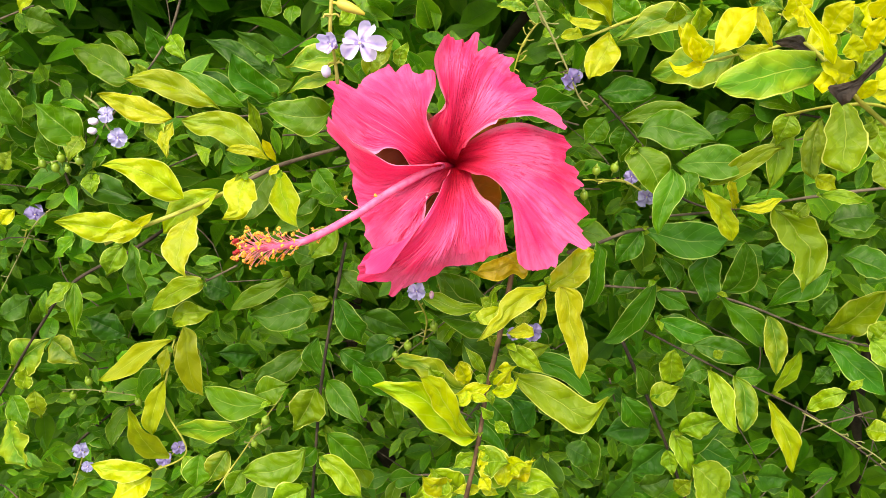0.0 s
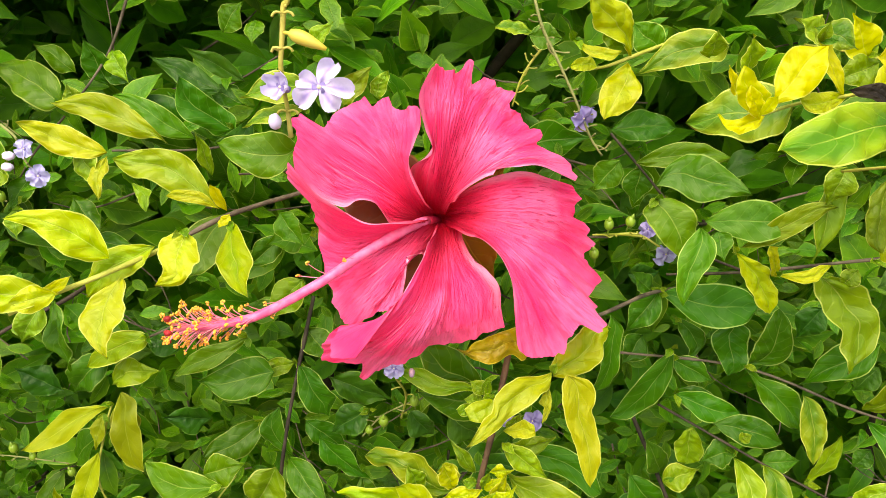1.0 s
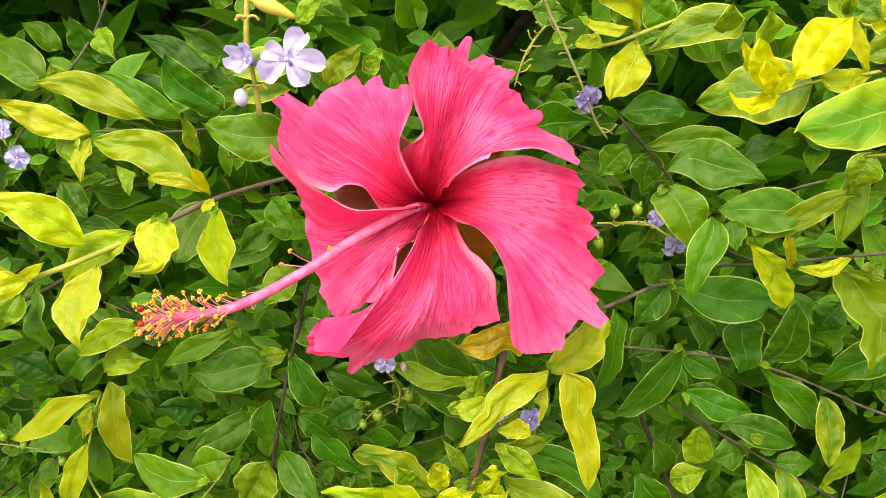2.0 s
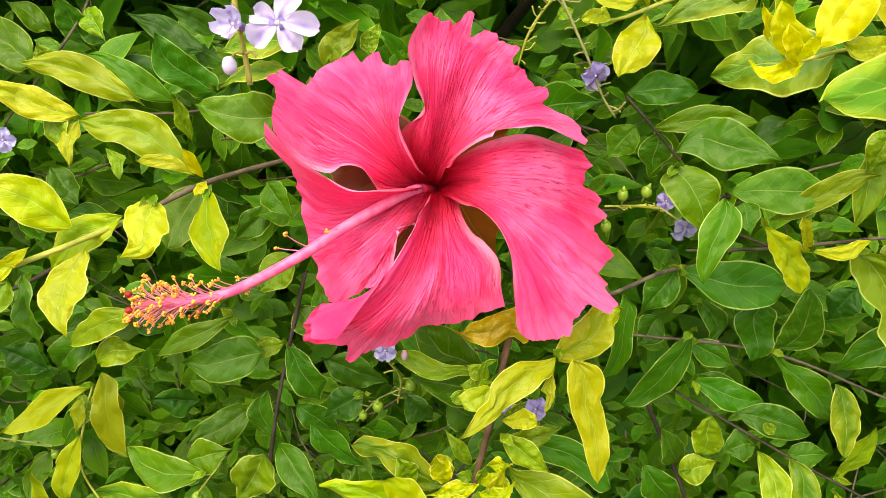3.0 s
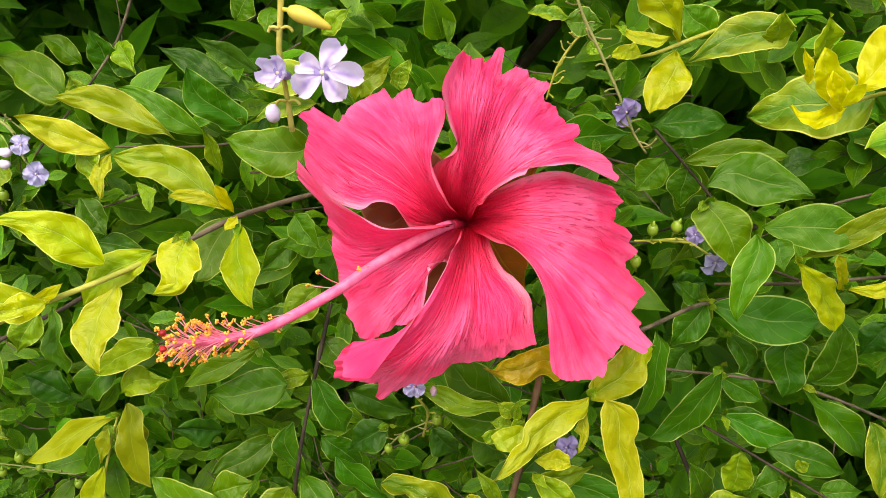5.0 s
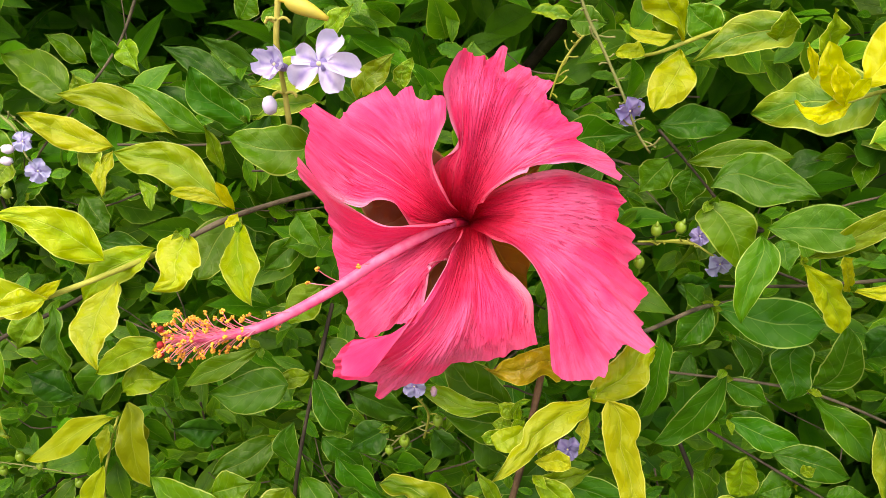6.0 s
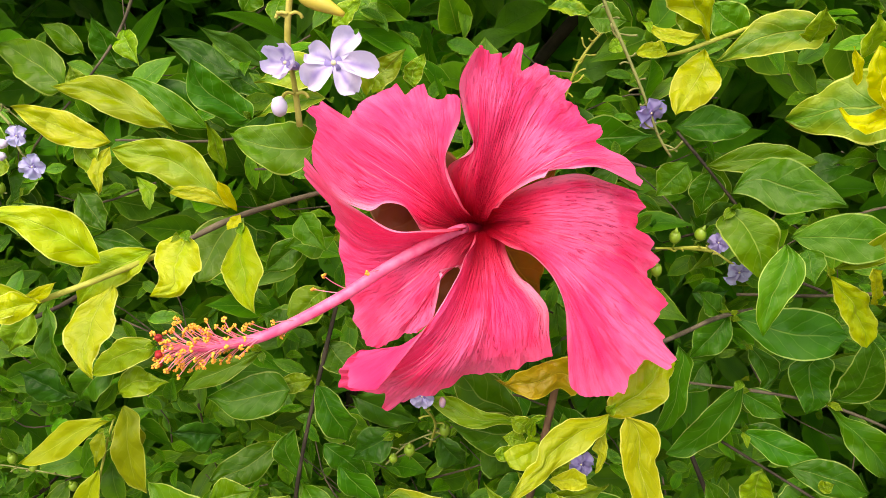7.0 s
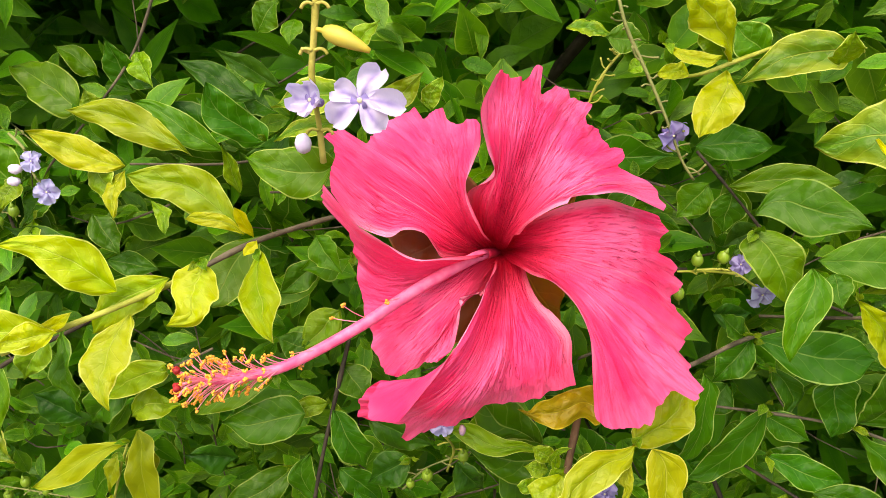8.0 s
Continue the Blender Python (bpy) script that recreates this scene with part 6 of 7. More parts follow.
leaf(s, (0.0464, 0.4200, 1.2216), (0.0633, 0.4200, 1.2196), 0.013, GREEN)
leaf(s, (0.0558, 0.4200, 1.2080), (0.0635, 0.4200, 1.2122), 0.010, LIME)
leaf(s, (0.0314, 0.4300, 1.2243), (0.0518, 0.4300, 1.2207), 0.009, VARI)
leaf(s, (0.1057, 0.4100, 1.2149), (0.0901, 0.4100, 1.2282), 0.016, GREEN)
s = shoot("glossy green duranta shoot with broad leaves", [(0.0918, 0.4400, 1.1705), (0.1040, 0.4300, 1.1572), (0.1195, 0.4200, 1.1390), (0.1351, 0.4100, 1.1177), (0.1522, 0.4000, 1.1115)], 0.0007, 0.0007, TWIG_DARK)
leaf(s, (0.0943, 0.4550, 1.1689), (0.1287, 0.4540, 1.1699), 0.0176, MID_GREEN, sides=((-0.08, -0.17, -0.23, -0.21, -0.16, -0.09), (0.09, 0.20, 0.28, 0.28, 0.22, 0.12)))
leaf(s, (0.1010, 0.4200, 1.1606), (0.1471, 0.4200, 1.1627), 0.0127, GREEN, sides=((-0.04, -0.07, -0.09, -0.08, -0.07, -0.04), (0.06, 0.14, 0.19, 0.19, 0.15, 0.08)))
leaf(s, (0.1067, 0.4000, 1.1547), (0.1452, 0.3840, 1.1559), 0.0224, GREEN, fold=0.12, sides=((0, -0.04, -0.14, -0.14, -0.07, -0.02), (0.26, 0.39, 0.40, 0.34, 0.24, 0.11)))
leaf(s, (0.1051, 0.3920, 1.1517), (0.1152, 0.3780, 1.1275), 0.0206, GREEN, fold=0.1, sides=((-0.27, -0.28, -0.27, -0.24, -0.16, -0.07), (0.24, 0.37, 0.42, 0.42, 0.34, 0.19)))
leaf(s, (0.1190, 0.3700, 1.1453), (0.1109, 0.3550, 1.1148), 0.0144, GREEN, sides=((-0.07, -0.15, -0.20, -0.19, -0.16, -0.09), (0.17, 0.23, 0.21, 0.13, 0.09, 0.04)))
leaf(s, (0.1268, 0.3700, 1.1435), (0.1279, 0.3600, 1.1330), 0.012, GREEN)
leaf(s, (0.0932, 0.4200, 1.1619), (0.0806, 0.4200, 1.1459), 0.022, GREEN)
leaf(s, (0.1064, 0.4300, 1.1562), (0.1043, 0.4300, 1.1350), 0.019, MID_GREEN)
leaf(s, (0.1143, 0.4000, 1.0986), (0.1596, 0.3900, 1.0970), 0.0220, MID_GREEN, sides=((-0.07, -0.18, -0.27, -0.30, -0.26, -0.18), (0.07, 0.13, 0.16, 0.17, 0.18, 0.13)))
leaf(s, (0.1270, 0.4100, 1.0803), (0.1358, 0.4050, 1.0572), 0.0112, MID_GREEN, sides=((-0.01, -0.03, -0.03, -0.01, 0.01, 0), (0.12, 0.27, 0.40, 0.43, 0.43, 0.17)))
leaf(s, (0.1021, 0.4200, 1.1007), (0.1189, 0.4200, 1.1022), 0.014, DARK)
leaf(s, (0.1243, 0.4400, 1.1352), (0.1078, 0.4400, 1.1249), 0.022, DARK)
s = shoot("lime duranta shoot with pointed leaves", [(0.2297, 0.3700, 1.1326), (0.2014, 0.3800, 1.1256), (0.1555, 0.4000, 1.1107), (0.1224, 0.4200, 1.1003)], 0.0009, 0.0007, TWIG)
leaf(s, (0.1227, 0.3750, 1.1463), (0.1565, 0.3650, 1.1500), 0.0189, GREEN, fold=0.12, sides=((-0.09, -0.17, -0.23, -0.27, -0.24, -0.15), (0.08, 0.18, 0.24, 0.26, 0.23, 0.13)))
leaf(s, (0.1381, 0.3700, 1.1361), (0.1708, 0.3580, 1.1585), 0.0101, LIME, sides=((-0.05, -0.09, -0.09, -0.08, -0.04, 0.01), (0.03, 0.08, 0.14, 0.16, 0.16, 0.11)))
leaf(s, (0.1320, 0.3600, 1.1377), (0.1511, 0.3600, 1.1086), 0.0123, GOLD, sides=((-0.02, -0.03, -0.05, -0.07, -0.08, -0.10, -0.10, -0.10, -0.10, -0.10, -0.10, -0.08, -0.06), (0.06, 0.10, 0.14, 0.18, 0.22, 0.26, 0.24, 0.22, 0.22, 0.22, 0.23, 0.18, 0.13)))
leaf(s, (0.1508, 0.3600, 1.1264), (0.1440, 0.3550, 1.1429), 0.0060, GOLD, sides=((-0.03, -0.05, -0.08, -0.09, -0.09, -0.10, -0.11, -0.12, -0.13, -0.15, -0.16, -0.17, -0.10), (0.09, 0.13, 0.13, 0.13, 0.13, 0.13, 0.13, 0.13, 0.13, 0.14, 0.14, 0.15, 0.16)))
leaf(s, (0.1506, 0.3600, 1.1274), (0.1736, 0.3600, 1.1317), 0.0059, GOLD, sides=((-0.06, -0.10, -0.15, -0.19, -0.22, -0.26, -0.26, -0.25, -0.25, -0.20, -0.15, -0.10, -0.05), (-0.01, -0.01, -0.01, -0.02, -0.02, -0.02, -0.02, -0.02, 0.01, 0.02, 0.04, 0.03, 0.02)))
leaf(s, (0.1736, 0.3700, 1.1230), (0.1894, 0.3570, 1.0795), 0.0217, LIME, sides=((-0.05, -0.06, -0.04, 0.03, -0.01, -0.01), (0.18, 0.36, 0.42, 0.45, 0.38, 0.23)))
leaf(s, (0.1524, 0.4000, 1.0833), (0.1520, 0.3950, 1.0539), 0.0192, MID_GREEN, sides=((-0.20, -0.35, -0.34, -0.23, -0.14, -0.07), (0.24, 0.28, 0.30, 0.31, 0.30, 0.19)))
leaf(s, (0.1615, 0.3800, 1.1350), (0.1705, 0.3800, 1.1342), 0.010, GREEN)
leaf(s, (0.2201, 0.4000, 1.1021), (0.2479, 0.4000, 1.1050), 0.022, DARK)
leaf(s, (0.1913, 0.3700, 1.1251), (0.1840, 0.3700, 1.1158), 0.009, LIME)
leaf(s, (0.1964, 0.3700, 1.1296), (0.2176, 0.3600, 1.1280), 0.008, LIME)
leaf(s, (0.1732, 0.3700, 1.1703), (0.1656, 0.3600, 1.1333), 0.014, LIME)
s = shoot("variegated duranta shoot with golden young leaves and a withered one", [(0.1845, 0.3000, 1.1828), (0.1688, 0.2950, 1.1943), (0.1578, 0.2950, 1.2055), (0.1457, 0.3000, 1.2166), (0.1387, 0.3080, 1.2139), (0.1236, 0.3100, 1.2109), (0.1048, 0.2920, 1.2109)], 0.0010, 0.0005, TWIG_GREEN)
leaf(s, (0.1253, 0.3150, 1.2102), (0.0953, 0.3300, 1.2003), 0.0211, VARI, fold=0.1, sides=((-0.16, -0.27, -0.29, -0.24, -0.15, -0.07), (0.26, 0.32, 0.32, 0.23, 0.17, 0.10)))
leaf(s, (0.1559, 0.3000, 1.2070), (0.1057, 0.2750, 1.2049), 0.0174, VARI, fold=0.15, sides=((-0.09, -0.13, -0.15, -0.15, -0.12, -0.08), (0.07, 0.12, 0.14, 0.16, 0.15, 0.10)))
leaf(s, (0.1118, 0.3000, 1.2128), (0.1288, 0.3050, 1.2300), 0.0137, YOUNG, fold=0.1, sides=((-0.08, -0.18, -0.24, -0.23, -0.15, -0.06), (0.09, 0.19, 0.28, 0.33, 0.27, 0.12)))
leaf(s, (0.1286, 0.3120, 1.2303), (0.1378, 0.3080, 1.2137), 0.0052, YOUNG, sides=((-0.04, -0.09, -0.11, -0.11, -0.10, -0.05), (0.14, 0.17, 0.16, 0.14, 0.11, 0.05)))
leaf(s, (0.1399, 0.3100, 1.2136), (0.1225, 0.3050, 1.2138), 0.0075, GOLD, sides=((-0.03, -0.06, -0.09, -0.08, -0.08, -0.04), (0.07, 0.17, 0.27, 0.31, 0.33, 0.24)))
leaf(s, (0.1048, 0.2920, 1.2109), (0.0971, 0.2870, 1.2267), 0.0091, YOUNG, fold=0.3, sides=((-0.24, -0.27, -0.22, -0.16, -0.10, -0.04), (0.09, 0.20, 0.28, 0.30, 0.29, 0.19)))
leaf(s, (0.1036, 0.2890, 1.2108), (0.0979, 0.2830, 1.2219), 0.0062, YOUNG, fold=0.3, sides=((-0.19, -0.22, -0.22, -0.19, -0.12, -0.05), (0.06, 0.14, 0.22, 0.24, 0.24, 0.18)))
leaf(s, (0.1026, 0.2860, 1.2123), (0.1054, 0.2810, 1.2191), 0.0032, YOUNG, sides=((-0.06, -0.15, -0.19, -0.20, -0.17, -0.07), (0.04, 0.09, 0.14, 0.17, 0.19, 0.10)))
leaf(s, (0.1009, 0.3030, 1.2152), (0.0971, 0.3000, 1.2251), 0.0030, YOUNG, sides=((-0.12, -0.18, -0.17, -0.16, -0.10, -0.04), (0.04, 0.08, 0.10, 0.09, 0.06, 0.03)))
leaf(s, (0.1073, 0.2930, 1.2107), (0.0920, 0.2900, 1.2120), 0.0051, YOUNG, sides=((-0.02, -0.04, 0.01, 0.09, 0.09, 0.09), (0.16, 0.28, 0.34, 0.39, 0.35, 0.30)))
leaf(s, (0.1518, 0.2850, 1.2104), (0.1327, 0.2800, 1.2344), 0.0065, YOUNG, fold=0.2, sides=((-0.12, -0.10, -0.08, -0.05, -0.05, -0.03), (0.05, 0.11, 0.07, 0.05, 0.04, 0.02)))
leaf(s, (0.1476, 0.2850, 1.2209), (0.1533, 0.2800, 1.2326), 0.0109, YOUNG, sides=((-0.10, -0.23, -0.26, -0.29, -0.18, -0.08), (0.20, 0.34, 0.44, 0.50, 0.40, 0.22)))
leaf(s, (0.1460, 0.2950, 1.2232), (0.1356, 0.2900, 1.2285), 0.0090, YOUNG, sides=((-0.12, -0.28, -0.45, -0.39, -0.32, -0.20), (0.08, 0.18, 0.26, 0.27, 0.28, 0.17)))
leaf(s, (0.1619, 0.2850, 1.2103), (0.1547, 0.2800, 1.2217), 0.0086, YOUNG, sides=((-0.12, -0.25, -0.22, -0.19, -0.15, -0.06), (0.08, 0.19, 0.31, 0.40, 0.46, 0.50)))
leaf(s, (0.1645, 0.2900, 1.2141), (0.1667, 0.2850, 1.2271), 0.0073, YOUNG, sides=((-0.25, -0.27, -0.27, -0.27, -0.22, -0.11), (0.08, 0.18, 0.24, 0.24, 0.24, 0.11)))
leaf(s, (0.1639, 0.2900, 1.2036), (0.1482, 0.2850, 1.2111), 0.0107, YOUNG, sides=((-0.12, -0.26, -0.26, -0.27, -0.23, -0.10), (0.12, 0.24, 0.29, 0.33, 0.29, 0.22)))
leaf(s, (0.1545, 0.2880, 1.2084), (0.1490, 0.2840, 1.1995), 0.0066, YOUNG, sides=((-0.13, -0.30, -0.37, -0.38, -0.40, -0.42), (0.06, 0.14, 0.22, 0.18, 0.13, 0.06)))
leaf(s, (0.1670, 0.2900, 1.1957), (0.1697, 0.2850, 1.2039), 0.0061, YOUNG, sides=((-0.09, -0.19, -0.24, -0.21, -0.14, -0.06), (0.19, 0.38, 0.38, 0.37, 0.30, 0.14)))
leaf(s, (0.1832, 0.2950, 1.2087), (0.1705, 0.2900, 1.2008), 0.0083, YOUNG, sides=((-0.07, -0.17, -0.19, -0.19, -0.20, -0.09), (0.08, 0.18, 0.31, 0.33, 0.29, 0.21)))
leaf(s, (0.1854, 0.2950, 1.1978), (0.1700, 0.2900, 1.1981), 0.0099, YOUNG, sides=((-0.11, -0.23, -0.21, -0.19, -0.13, -0.06), (0.12, 0.28, 0.39, 0.36, 0.32, 0.21)))
leaf(s, (0.1509, 0.2970, 1.2098), (0.1348, 0.3000, 1.2171), 0.0057, BROWN, sides=((-0.11, -0.21, -0.29, -0.33, -0.23, -0.10), (0.01, 0.02, 0.01, -0.02, 0.03, 0.03)))
leaf(s, (0.1689, 0.2820, 1.2150), (0.1552, 0.2800, 1.1955), 0.0089, BROWN, sides=((-0.02, -0.05, -0.07, -0.10, -0.23, -0.34), (0.05, 0.07, 0.04, 0.03, 0.03, 0.03)))
leaf(s, (0.1127, 0.3300, 1.2175), (0.1108, 0.3200, 1.2321), 0.012, LIME)
leaf(s, (0.1105, 0.3600, 1.2194), (0.1096, 0.3500, 1.2301), 0.014, LIME)
leaf(s, (0.1766, 0.3090, 1.2243), (0.1778, 0.2990, 1.2354), 0.016, YOUNG)
leaf(s, (0.1346, 0.3300, 1.2329), (0.1456, 0.3200, 1.2266), 0.013, VARI)
s = shoot("light green duranta shoot with hanging quilted leaves", [(0.1960, 0.3100, 1.1854), (0.1815, 0.3100, 1.1893), (0.1704, 0.3250, 1.1854), (0.1645, 0.3500, 1.1764)], 0.0007, 0.0006, TWIG_GREEN)
leaf(s, (0.1697, 0.3100, 1.1913), (0.1685, 0.2920, 1.1658), 0.0165, LIME, fold=0.15, sides=((-0.16, -0.20, -0.26, -0.29, -0.32, -0.24), (0.15, 0.22, 0.25, 0.24, 0.21, 0.14)))
leaf(s, (0.1726, 0.3300, 1.1805), (0.1684, 0.3200, 1.1541), 0.0114, LIME, fold=0.15, sides=((-0.11, -0.21, -0.26, -0.28, -0.23, -0.17), (0.03, 0.08, 0.10, 0.12, 0.09, 0.04)))
leaf(s, (0.1713, 0.3600, 1.1754), (0.1655, 0.3600, 1.1587), 0.014, LIME)
leaf(s, (0.1728, 0.3300, 1.1530), (0.1853, 0.3300, 1.1451), 0.008, GOLD)
leaf(s, (0.1884, 0.3200, 1.1786), (0.1962, 0.3100, 1.1610), 0.014, LIME)
leaf(s, (0.2005, 0.3300, 1.1604), (0.2046, 0.3200, 1.1447), 0.018, LIME)
leaf(s, (0.1821, 0.3100, 1.1738), (0.1849, 0.3100, 1.1833), 0.011, LIME)
s = shoot("green duranta shoot on a slanting twig", [(0.0922, 0.4100, 1.0602), (0.1614, 0.4000, 1.0563), (0.2201, 0.3900, 1.0359), (0.2657, 0.3800, 1.0266)], 0.0007, 0.0007, TWIG)
leaf(s, (0.1220, 0.3950, 1.0707), (0.0948, 0.4000, 1.0259), 0.0142, MID_GREEN, fold=0.15, sides=((-0.01, -0.03, -0.05, -0.04, -0.02, 0), (0.09, 0.18, 0.22, 0.23, 0.19, 0.12)))
leaf(s, (0.1267, 0.4000, 1.0423), (0.1606, 0.3950, 1.0299), 0.015, MID_GREEN)
leaf(s, (0.1627, 0.4000, 1.0596), (0.1717, 0.3950, 1.0930), 0.0182, MID_GREEN, sides=((-0.29, -0.44, -0.45, -0.40, -0.29, -0.19), (0.03, 0.06, 0.07, 0.08, 0.06, 0.03)))
leaf(s, (0.2152, 0.3800, 1.0818), (0.1828, 0.3850, 1.0550), 0.018, MID_GREEN)
leaf(s, (0.1571, 0.3900, 1.0637), (0.1856, 0.3800, 1.0320), 0.0163, GREEN, sides=((-0.03, -0.06, -0.10, -0.13, -0.12, -0.07), (0.03, 0.07, 0.18, 0.24, 0.24, 0.15)))
leaf(s, (0.2260, 0.3980, 1.0314), (0.2473, 0.3800, 1.0683), 0.0191, LIME, sides=((-0.10, -0.20, -0.26, -0.25, -0.20, -0.10), (0.04, 0.09, 0.14, 0.16, 0.13, 0.07)))
leaf(s, (0.2239, 0.3880, 1.0313), (0.2551, 0.3700, 1.0054), 0.0163, MID_GREEN, sides=((-0.07, -0.14, -0.19, -0.20, -0.17, -0.09), (0.06, 0.14, 0.16, 0.17, 0.15, 0.07)))
leaf(s, (0.2191, 0.3800, 1.0913), (0.2448, 0.3700, 1.0811), 0.022, MID_GREEN)
leaf(s, (0.2409, 0.3700, 1.0377), (0.2510, 0.3700, 1.0574), 0.019, LIME)
leaf(s, (0.2384, 0.3700, 1.0432), (0.2518, 0.3600, 1.0271), 0.015, LIME)
leaf(s, (0.1135, 0.4200, 1.0645), (0.1010, 0.4100, 1.0516), 0.016, MID_GREEN)
leaf(s, (0.2009, 0.4100, 1.0862), (0.1901, 0.4100, 1.0680), 0.022, DARK)
leaf(s, (0.2309, 0.4000, 1.0570), (0.2201, 0.4000, 1.0420), 0.015, DARK)
leaf(s, (0.1246, 0.4050, 1.0591), (0.1472, 0.4000, 1.0477), 0.014, MID_GREEN)
s = shoot("lime duranta shoot with thin racemes on a slanting twig", [(0.1194, 0.4000, 1.0338), (0.1660, 0.3700, 1.0187), (0.1978, 0.3500, 1.0094), (0.2201, 0.3400, 0.9964), (0.2425, 0.3250, 0.9818)], 0.0007, 0.0005, TWIG_DARK)
leaf(s, (0.1801, 0.3720, 1.0578), (0.1860, 0.3620, 1.0247), 0.0135, VARI, fold=0.1, sides=((-0.05, -0.11, -0.13, -0.12, -0.09, -0.05), (0.15, 0.22, 0.25, 0.24, 0.16, 0.07)))
leaf(s, (0.1901, 0.3720, 1.0063), (0.1999, 0.3680, 1.0380), 0.0086, LIME, sides=((-0.08, -0.13, -0.18, -0.18, -0.16, -0.07), (0.02, 0.06, 0.07, 0.08, 0.07, 0.04)))
leaf(s, (0.1370, 0.3920, 1.0245), (0.1346, 0.3920, 1.0008), 0.0154, LIME, sides=((-0.19, -0.27, -0.33, -0.30, -0.25, -0.15), (0.10, 0.21, 0.28, 0.35, 0.30, 0.26)))
leaf(s, (0.1463, 0.3600, 1.0302), (0.1612, 0.3400, 1.0014), 0.0140, LIME, sides=((-0.04, -0.10, -0.16, -0.19, -0.18, -0.11), (0.09, 0.16, 0.21, 0.13, 0.06, 0.02)))
leaf(s, (0.1612, 0.3600, 1.0263), (0.1648, 0.3450, 0.9988), 0.0130, VARI, sides=((-0.03, -0.06, -0.08, -0.09, -0.08, -0.04), (0.18, 0.30, 0.33, 0.31, 0.26, 0.16)))
leaf(s, (0.1774, 0.3500, 1.0178), (0.1927, 0.3380, 0.9758), 0.0124, GOLD, sides=((-0.03, -0.06, -0.07, -0.07, -0.06, -0.03), (0.05, 0.11, 0.17, 0.20, 0.17, 0.08)))
leaf(s, (0.2177, 0.3450, 1.0237), (0.2004, 0.3510, 1.0094), 0.0109, LIME, sides=((-0.17, -0.26, -0.32, -0.27, -0.22, -0.10), (0.06, 0.14, 0.15, 0.15, 0.12, 0.08)))
leaf(s, (0.1445, 0.3850, 1.0320), (0.1787, 0.3800, 1.0243), 0.0157, MID_GREEN, sides=((-0.07, -0.14, -0.19, -0.18, -0.15, -0.08), (0.10, 0.21, 0.25, 0.25, 0.19, 0.06)))
leaf(s, (0.1260, 0.3950, 1.0437), (0.1589, 0.3900, 1.0356), 0.0145, MID_GREEN, sides=((-0.09, -0.18, -0.27, -0.28, -0.24, -0.13), (0.06, 0.11, 0.15, 0.13, 0.10, 0.05)))
leaf(s, (0.1540, 0.3750, 1.0295), (0.1590, 0.3720, 1.0350), 0.006, LIME)
leaf(s, (0.1558, 0.3820, 1.0175), (0.1385, 0.3800, 1.0111), 0.016, MID_GREEN, side=-0.1)
leaf(s, (0.1700, 0.3800, 1.0123), (0.1898, 0.3800, 1.0132), 0.013, MID_GREEN)
leaf(s, (0.2306, 0.3900, 1.0124), (0.2224, 0.3900, 1.0004), 0.016, DARK)
leaf(s, (0.2143, 0.3400, 1.0296), (0.2219, 0.3400, 1.0366), 0.005, LIME)
leaf(s, (0.2216, 0.3300, 1.0114), (0.2331, 0.3200, 1.0152), 0.016, LIME)
leaf(s, (0.2290, 0.3300, 1.0185), (0.2392, 0.3300, 1.0255), 0.014, LIME)
s = shoot("dark green duranta shoot on an upright twig", [(0.1116, 0.4250, 1.0137), (0.1334, 0.4000, 0.9647), (0.1506, 0.3800, 0.9174)], 0.0012, 0.0010, TWIG_DARK)
leaf(s, (0.1238, 0.3900, 0.9907), (0.1428, 0.3900, 0.9997), 0.015, LIME)
leaf(s, (0.1345, 0.3800, 0.9579), (0.1707, 0.3800, 0.9831), 0.018, MID_GREEN)
leaf(s, (0.1441, 0.3600, 0.9644), (0.1674, 0.3550, 0.9362), 0.027, LIME)
leaf(s, (0.1353, 0.3650, 0.9841), (0.1595, 0.3600, 0.9968), 0.016, LIME, side=0.1)
leaf(s, (0.1320, 0.3670, 0.9827), (0.1450, 0.3620, 0.9509), 0.015, LIME)
leaf(s, (0.1282, 0.3600, 0.9757), (0.1323, 0.3550, 0.9590), 0.010, LIME)
leaf(s, (0.1342, 0.3550, 0.9484), (0.1417, 0.3500, 0.9611), 0.013, LIME)
leaf(s, (0.1355, 0.4200, 0.9501), (0.1007, 0.4200, 0.9410), 0.024, DARK)
leaf(s, (0.1435, 0.4100, 0.9389), (0.1186, 0.4100, 0.9143), 0.024, DARK)
leaf(s, (0.0811, 0.3700, 0.9796), (0.0879, 0.3700, 0.9422), 0.018, MID_GREEN)
leaf(s, (0.1552, 0.3900, 0.9543), (0.1861, 0.3900, 0.9407), 0.017, MID_GREEN)
leaf(s, (0.1938, 0.3900, 0.9307), (0.2203, 0.3900, 0.9269), 0.021, DARK)
leaf(s, (0.2230, 0.4000, 0.9184), (0.1986, 0.4000, 0.9204), 0.019, DARK)
leaf(s, (0.1575, 0.3700, 0.9441), (0.1788, 0.3600, 0.9395), 0.020, DARK)
leaf(s, (0.1291, 0.4100, 0.9797), (0.1164, 0.4100, 1.0056), 0.015, MID_GREEN)
leaf(s, (0.1108, 0.4100, 0.9799), (0.1311, 0.4100, 0.9529), 0.020, MID_GREEN)
leaf(s, (0.0680, 0.3600, 0.9782), (0.0853, 0.3600, 0.9656), 0.021, DARK)
leaf(s, (0.0547, 0.3600, 0.9742), (0.0623, 0.3600, 0.9399), 0.020, DARK)
leaf(s, (0.1161, 0.3700, 0.9399), (0.1363, 0.3700, 0.9486), 0.023, DARK)
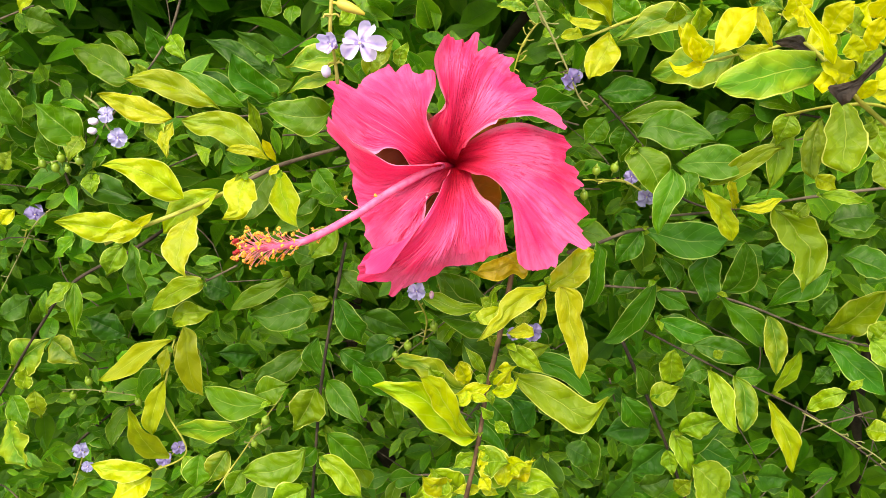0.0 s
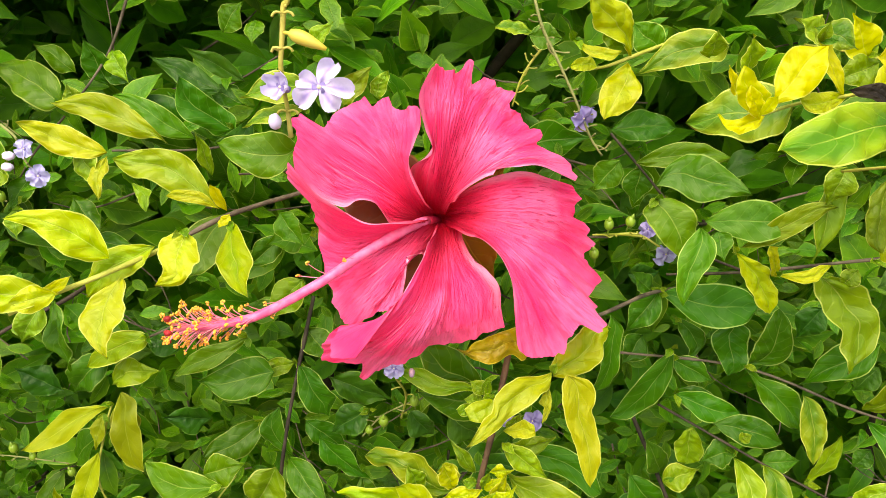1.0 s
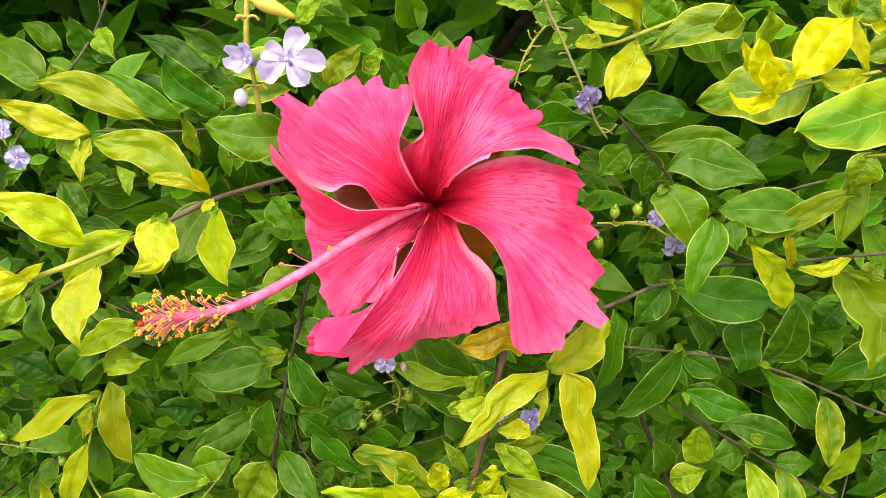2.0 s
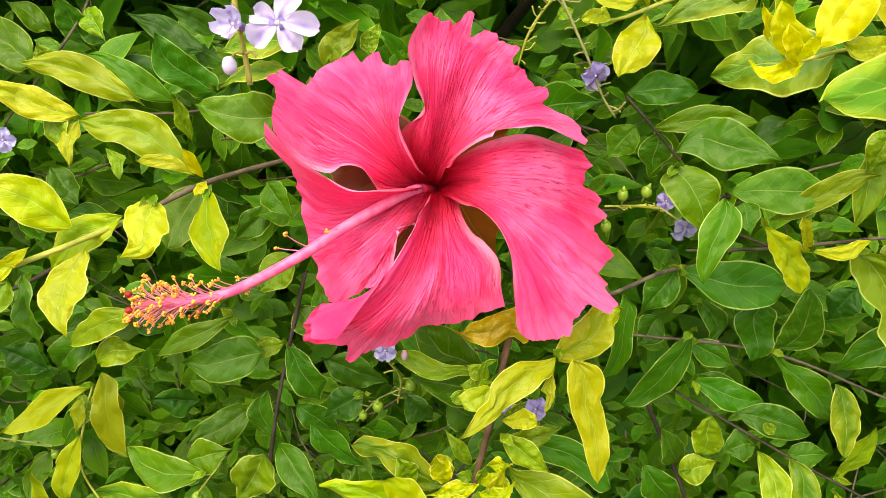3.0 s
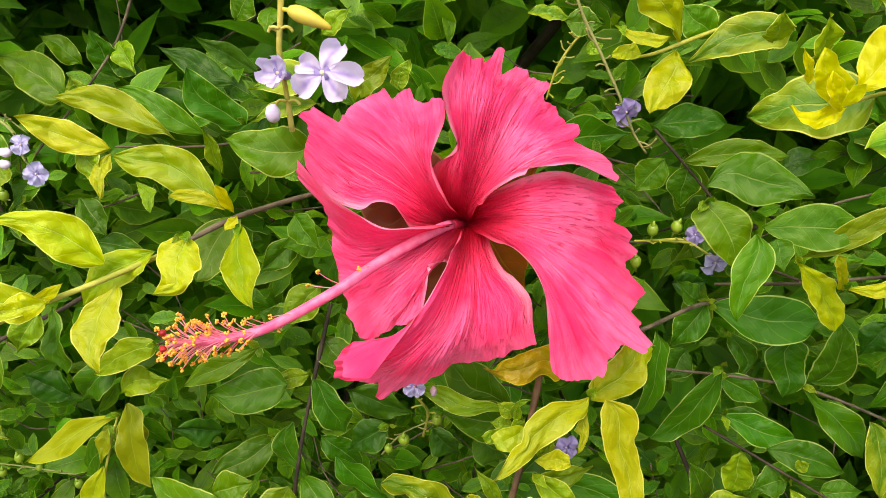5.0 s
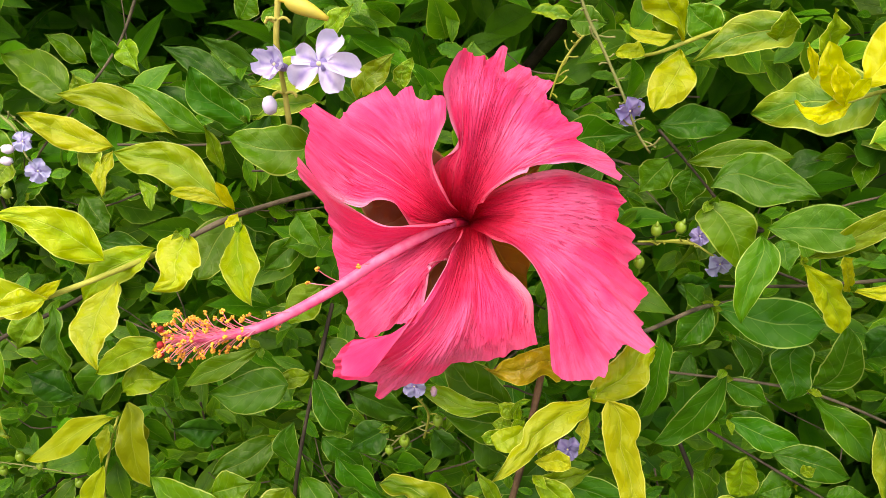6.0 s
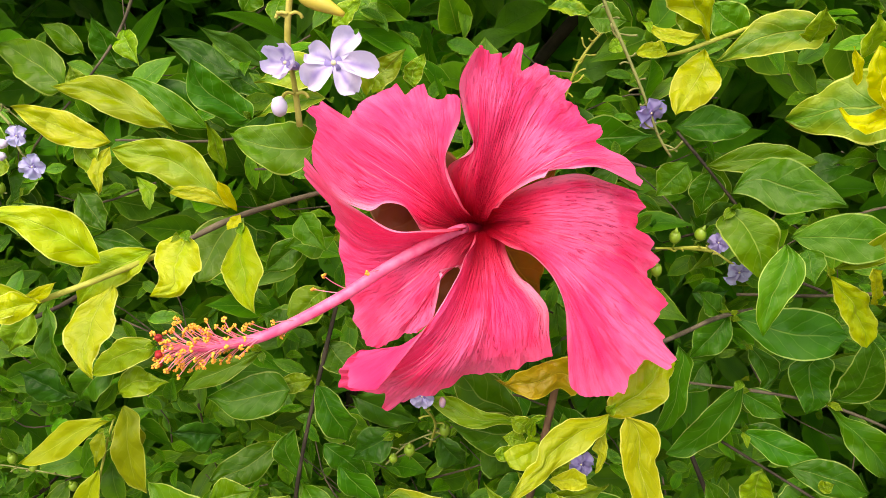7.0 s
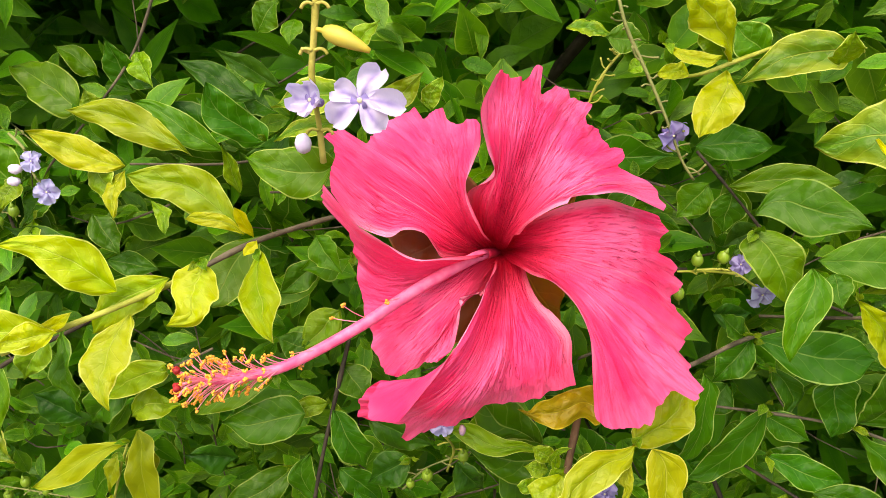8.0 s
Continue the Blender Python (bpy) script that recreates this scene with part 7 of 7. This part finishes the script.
leaf(s, (0.1035, 0.3900, 0.9133), (0.1169, 0.3900, 0.9366), 0.020, DARK)
s = shoot("lime duranta shoot behind the golden young leaves", [(0.2365, 0.3700, 1.1963), (0.2025, 0.3600, 1.2090), (0.1726, 0.3600, 1.2188), (0.1481, 0.3650, 1.2229)], 0.0007, 0.0005, TWIG_GREEN)
leaf(s, (0.1732, 0.3550, 1.2180), (0.1546, 0.3500, 1.2104), 0.013, LIME)
leaf(s, (0.1679, 0.3550, 1.2194), (0.1572, 0.3500, 1.2357), 0.014, YOUNG)
leaf(s, (0.1814, 0.3500, 1.2157), (0.1658, 0.3450, 1.2057), 0.013, YOUNG)
leaf(s, (0.1946, 0.3500, 1.2116), (0.1753, 0.3450, 1.2236), 0.015, LIME)
leaf(s, (0.2028, 0.3500, 1.2077), (0.1912, 0.3450, 1.1962), 0.014, LIME)
leaf(s, (0.1876, 0.3520, 1.2141), (0.1936, 0.3470, 1.2288), 0.015, YOUNG)
leaf(s, (0.1595, 0.3600, 1.2209), (0.1458, 0.3550, 1.2138), 0.012, LIME)
leaf(s, (0.1515, 0.3600, 1.2227), (0.1382, 0.3550, 1.2337), 0.014, LIME)
leaf(s, (0.2111, 0.3550, 1.2043), (0.2104, 0.3500, 1.2197), 0.016, YOUNG)
leaf(s, (0.1771, 0.3520, 1.2169), (0.1803, 0.3450, 1.2015), 0.011, LIME)
leaf(s, (0.2114, 0.3500, 1.2024), (0.2015, 0.3450, 1.1882), 0.015, LIME)
s = shoot("bare brown twig with a few green leaves behind the flower", [(0.0657, 0.3600, 1.1036), (0.0816, 0.3700, 1.1040), (0.1050, 0.3900, 1.1035), (0.1301, 0.4200, 1.0929)], 0.0011, 0.0009, TWIG)
leaf(s, (0.1133, 0.4000, 1.1004), (0.0968, 0.3950, 1.0791), 0.015, MID_GREEN)
leaf(s, (0.1111, 0.4000, 1.0993), (0.0988, 0.4000, 1.1111), 0.012, MID_GREEN)


# ---- shoots further back, with leaves of a few shared forms ----
FORMS = [blade_mesh("leaf", 1.0, dice.uniform(0.40, 0.52), dice.uniform(-0.03, 0.14), dice.uniform(0.05, 0.5), dice.uniform(0.08, 0.25), dice.uniform(-0.1, 0.1),
                    dice.uniform(-0.4, 0.4), 60 + i, (GREEN, DARK, MID_GREEN, MID_GREEN, DARK, MID_GREEN)[i % 6], 12, 6, quilt=0.5) for i in range(18)]
for i in range(40):
    at = Vector((-0.40 + 0.10 * (i % 9) + dice.uniform(-0.04, 0.04), dice.uniform(0.455, 0.50), 0.82 + 0.12 * (i // 9) + dice.uniform(-0.05, 0.05)))
    if any(math.hypot(at.x - x, at.z - z) < r + 0.02 for x, z, r in HOLLOWS) or (at.x > 0.05 and at.z < 1.04 and i % 2):
        continue
    way = Vector((dice.uniform(-1, 1), -0.12, dice.uniform(-0.5, 0.9))).normalized()
    end = at + way * dice.uniform(0.07, 0.12)
    line = [at + Vector((0, 0.05, -0.01)), at, at.lerp(end, 0.5) + Vector((0, 0, 0.006)), end]
    s = shoot("green duranta shoot in the shade of the hedge", line, 0.0012, 0.0006, TWIG if i % 2 else TWIG_DARK)
    for k in range(10):
        root = glide(line, 30)[6 + int(k * 2.4)]
        d = (way * dice.uniform(0.2, 0.9) + Vector((dice.uniform(-1, 1), dice.uniform(-0.5, 0.1), dice.uniform(-0.8, 0.6)))).normalized()
        size = dice.uniform(0.024, 0.044)
        ob = new("leaf", dice.choice(FORMS))
        ob.parent = s
        ob.matrix_basis = Matrix.Translation(-s.location) @ leaf_pose(root, root + d, dice.uniform(-35, 35)) @ Matrix.Scale(size, 4)
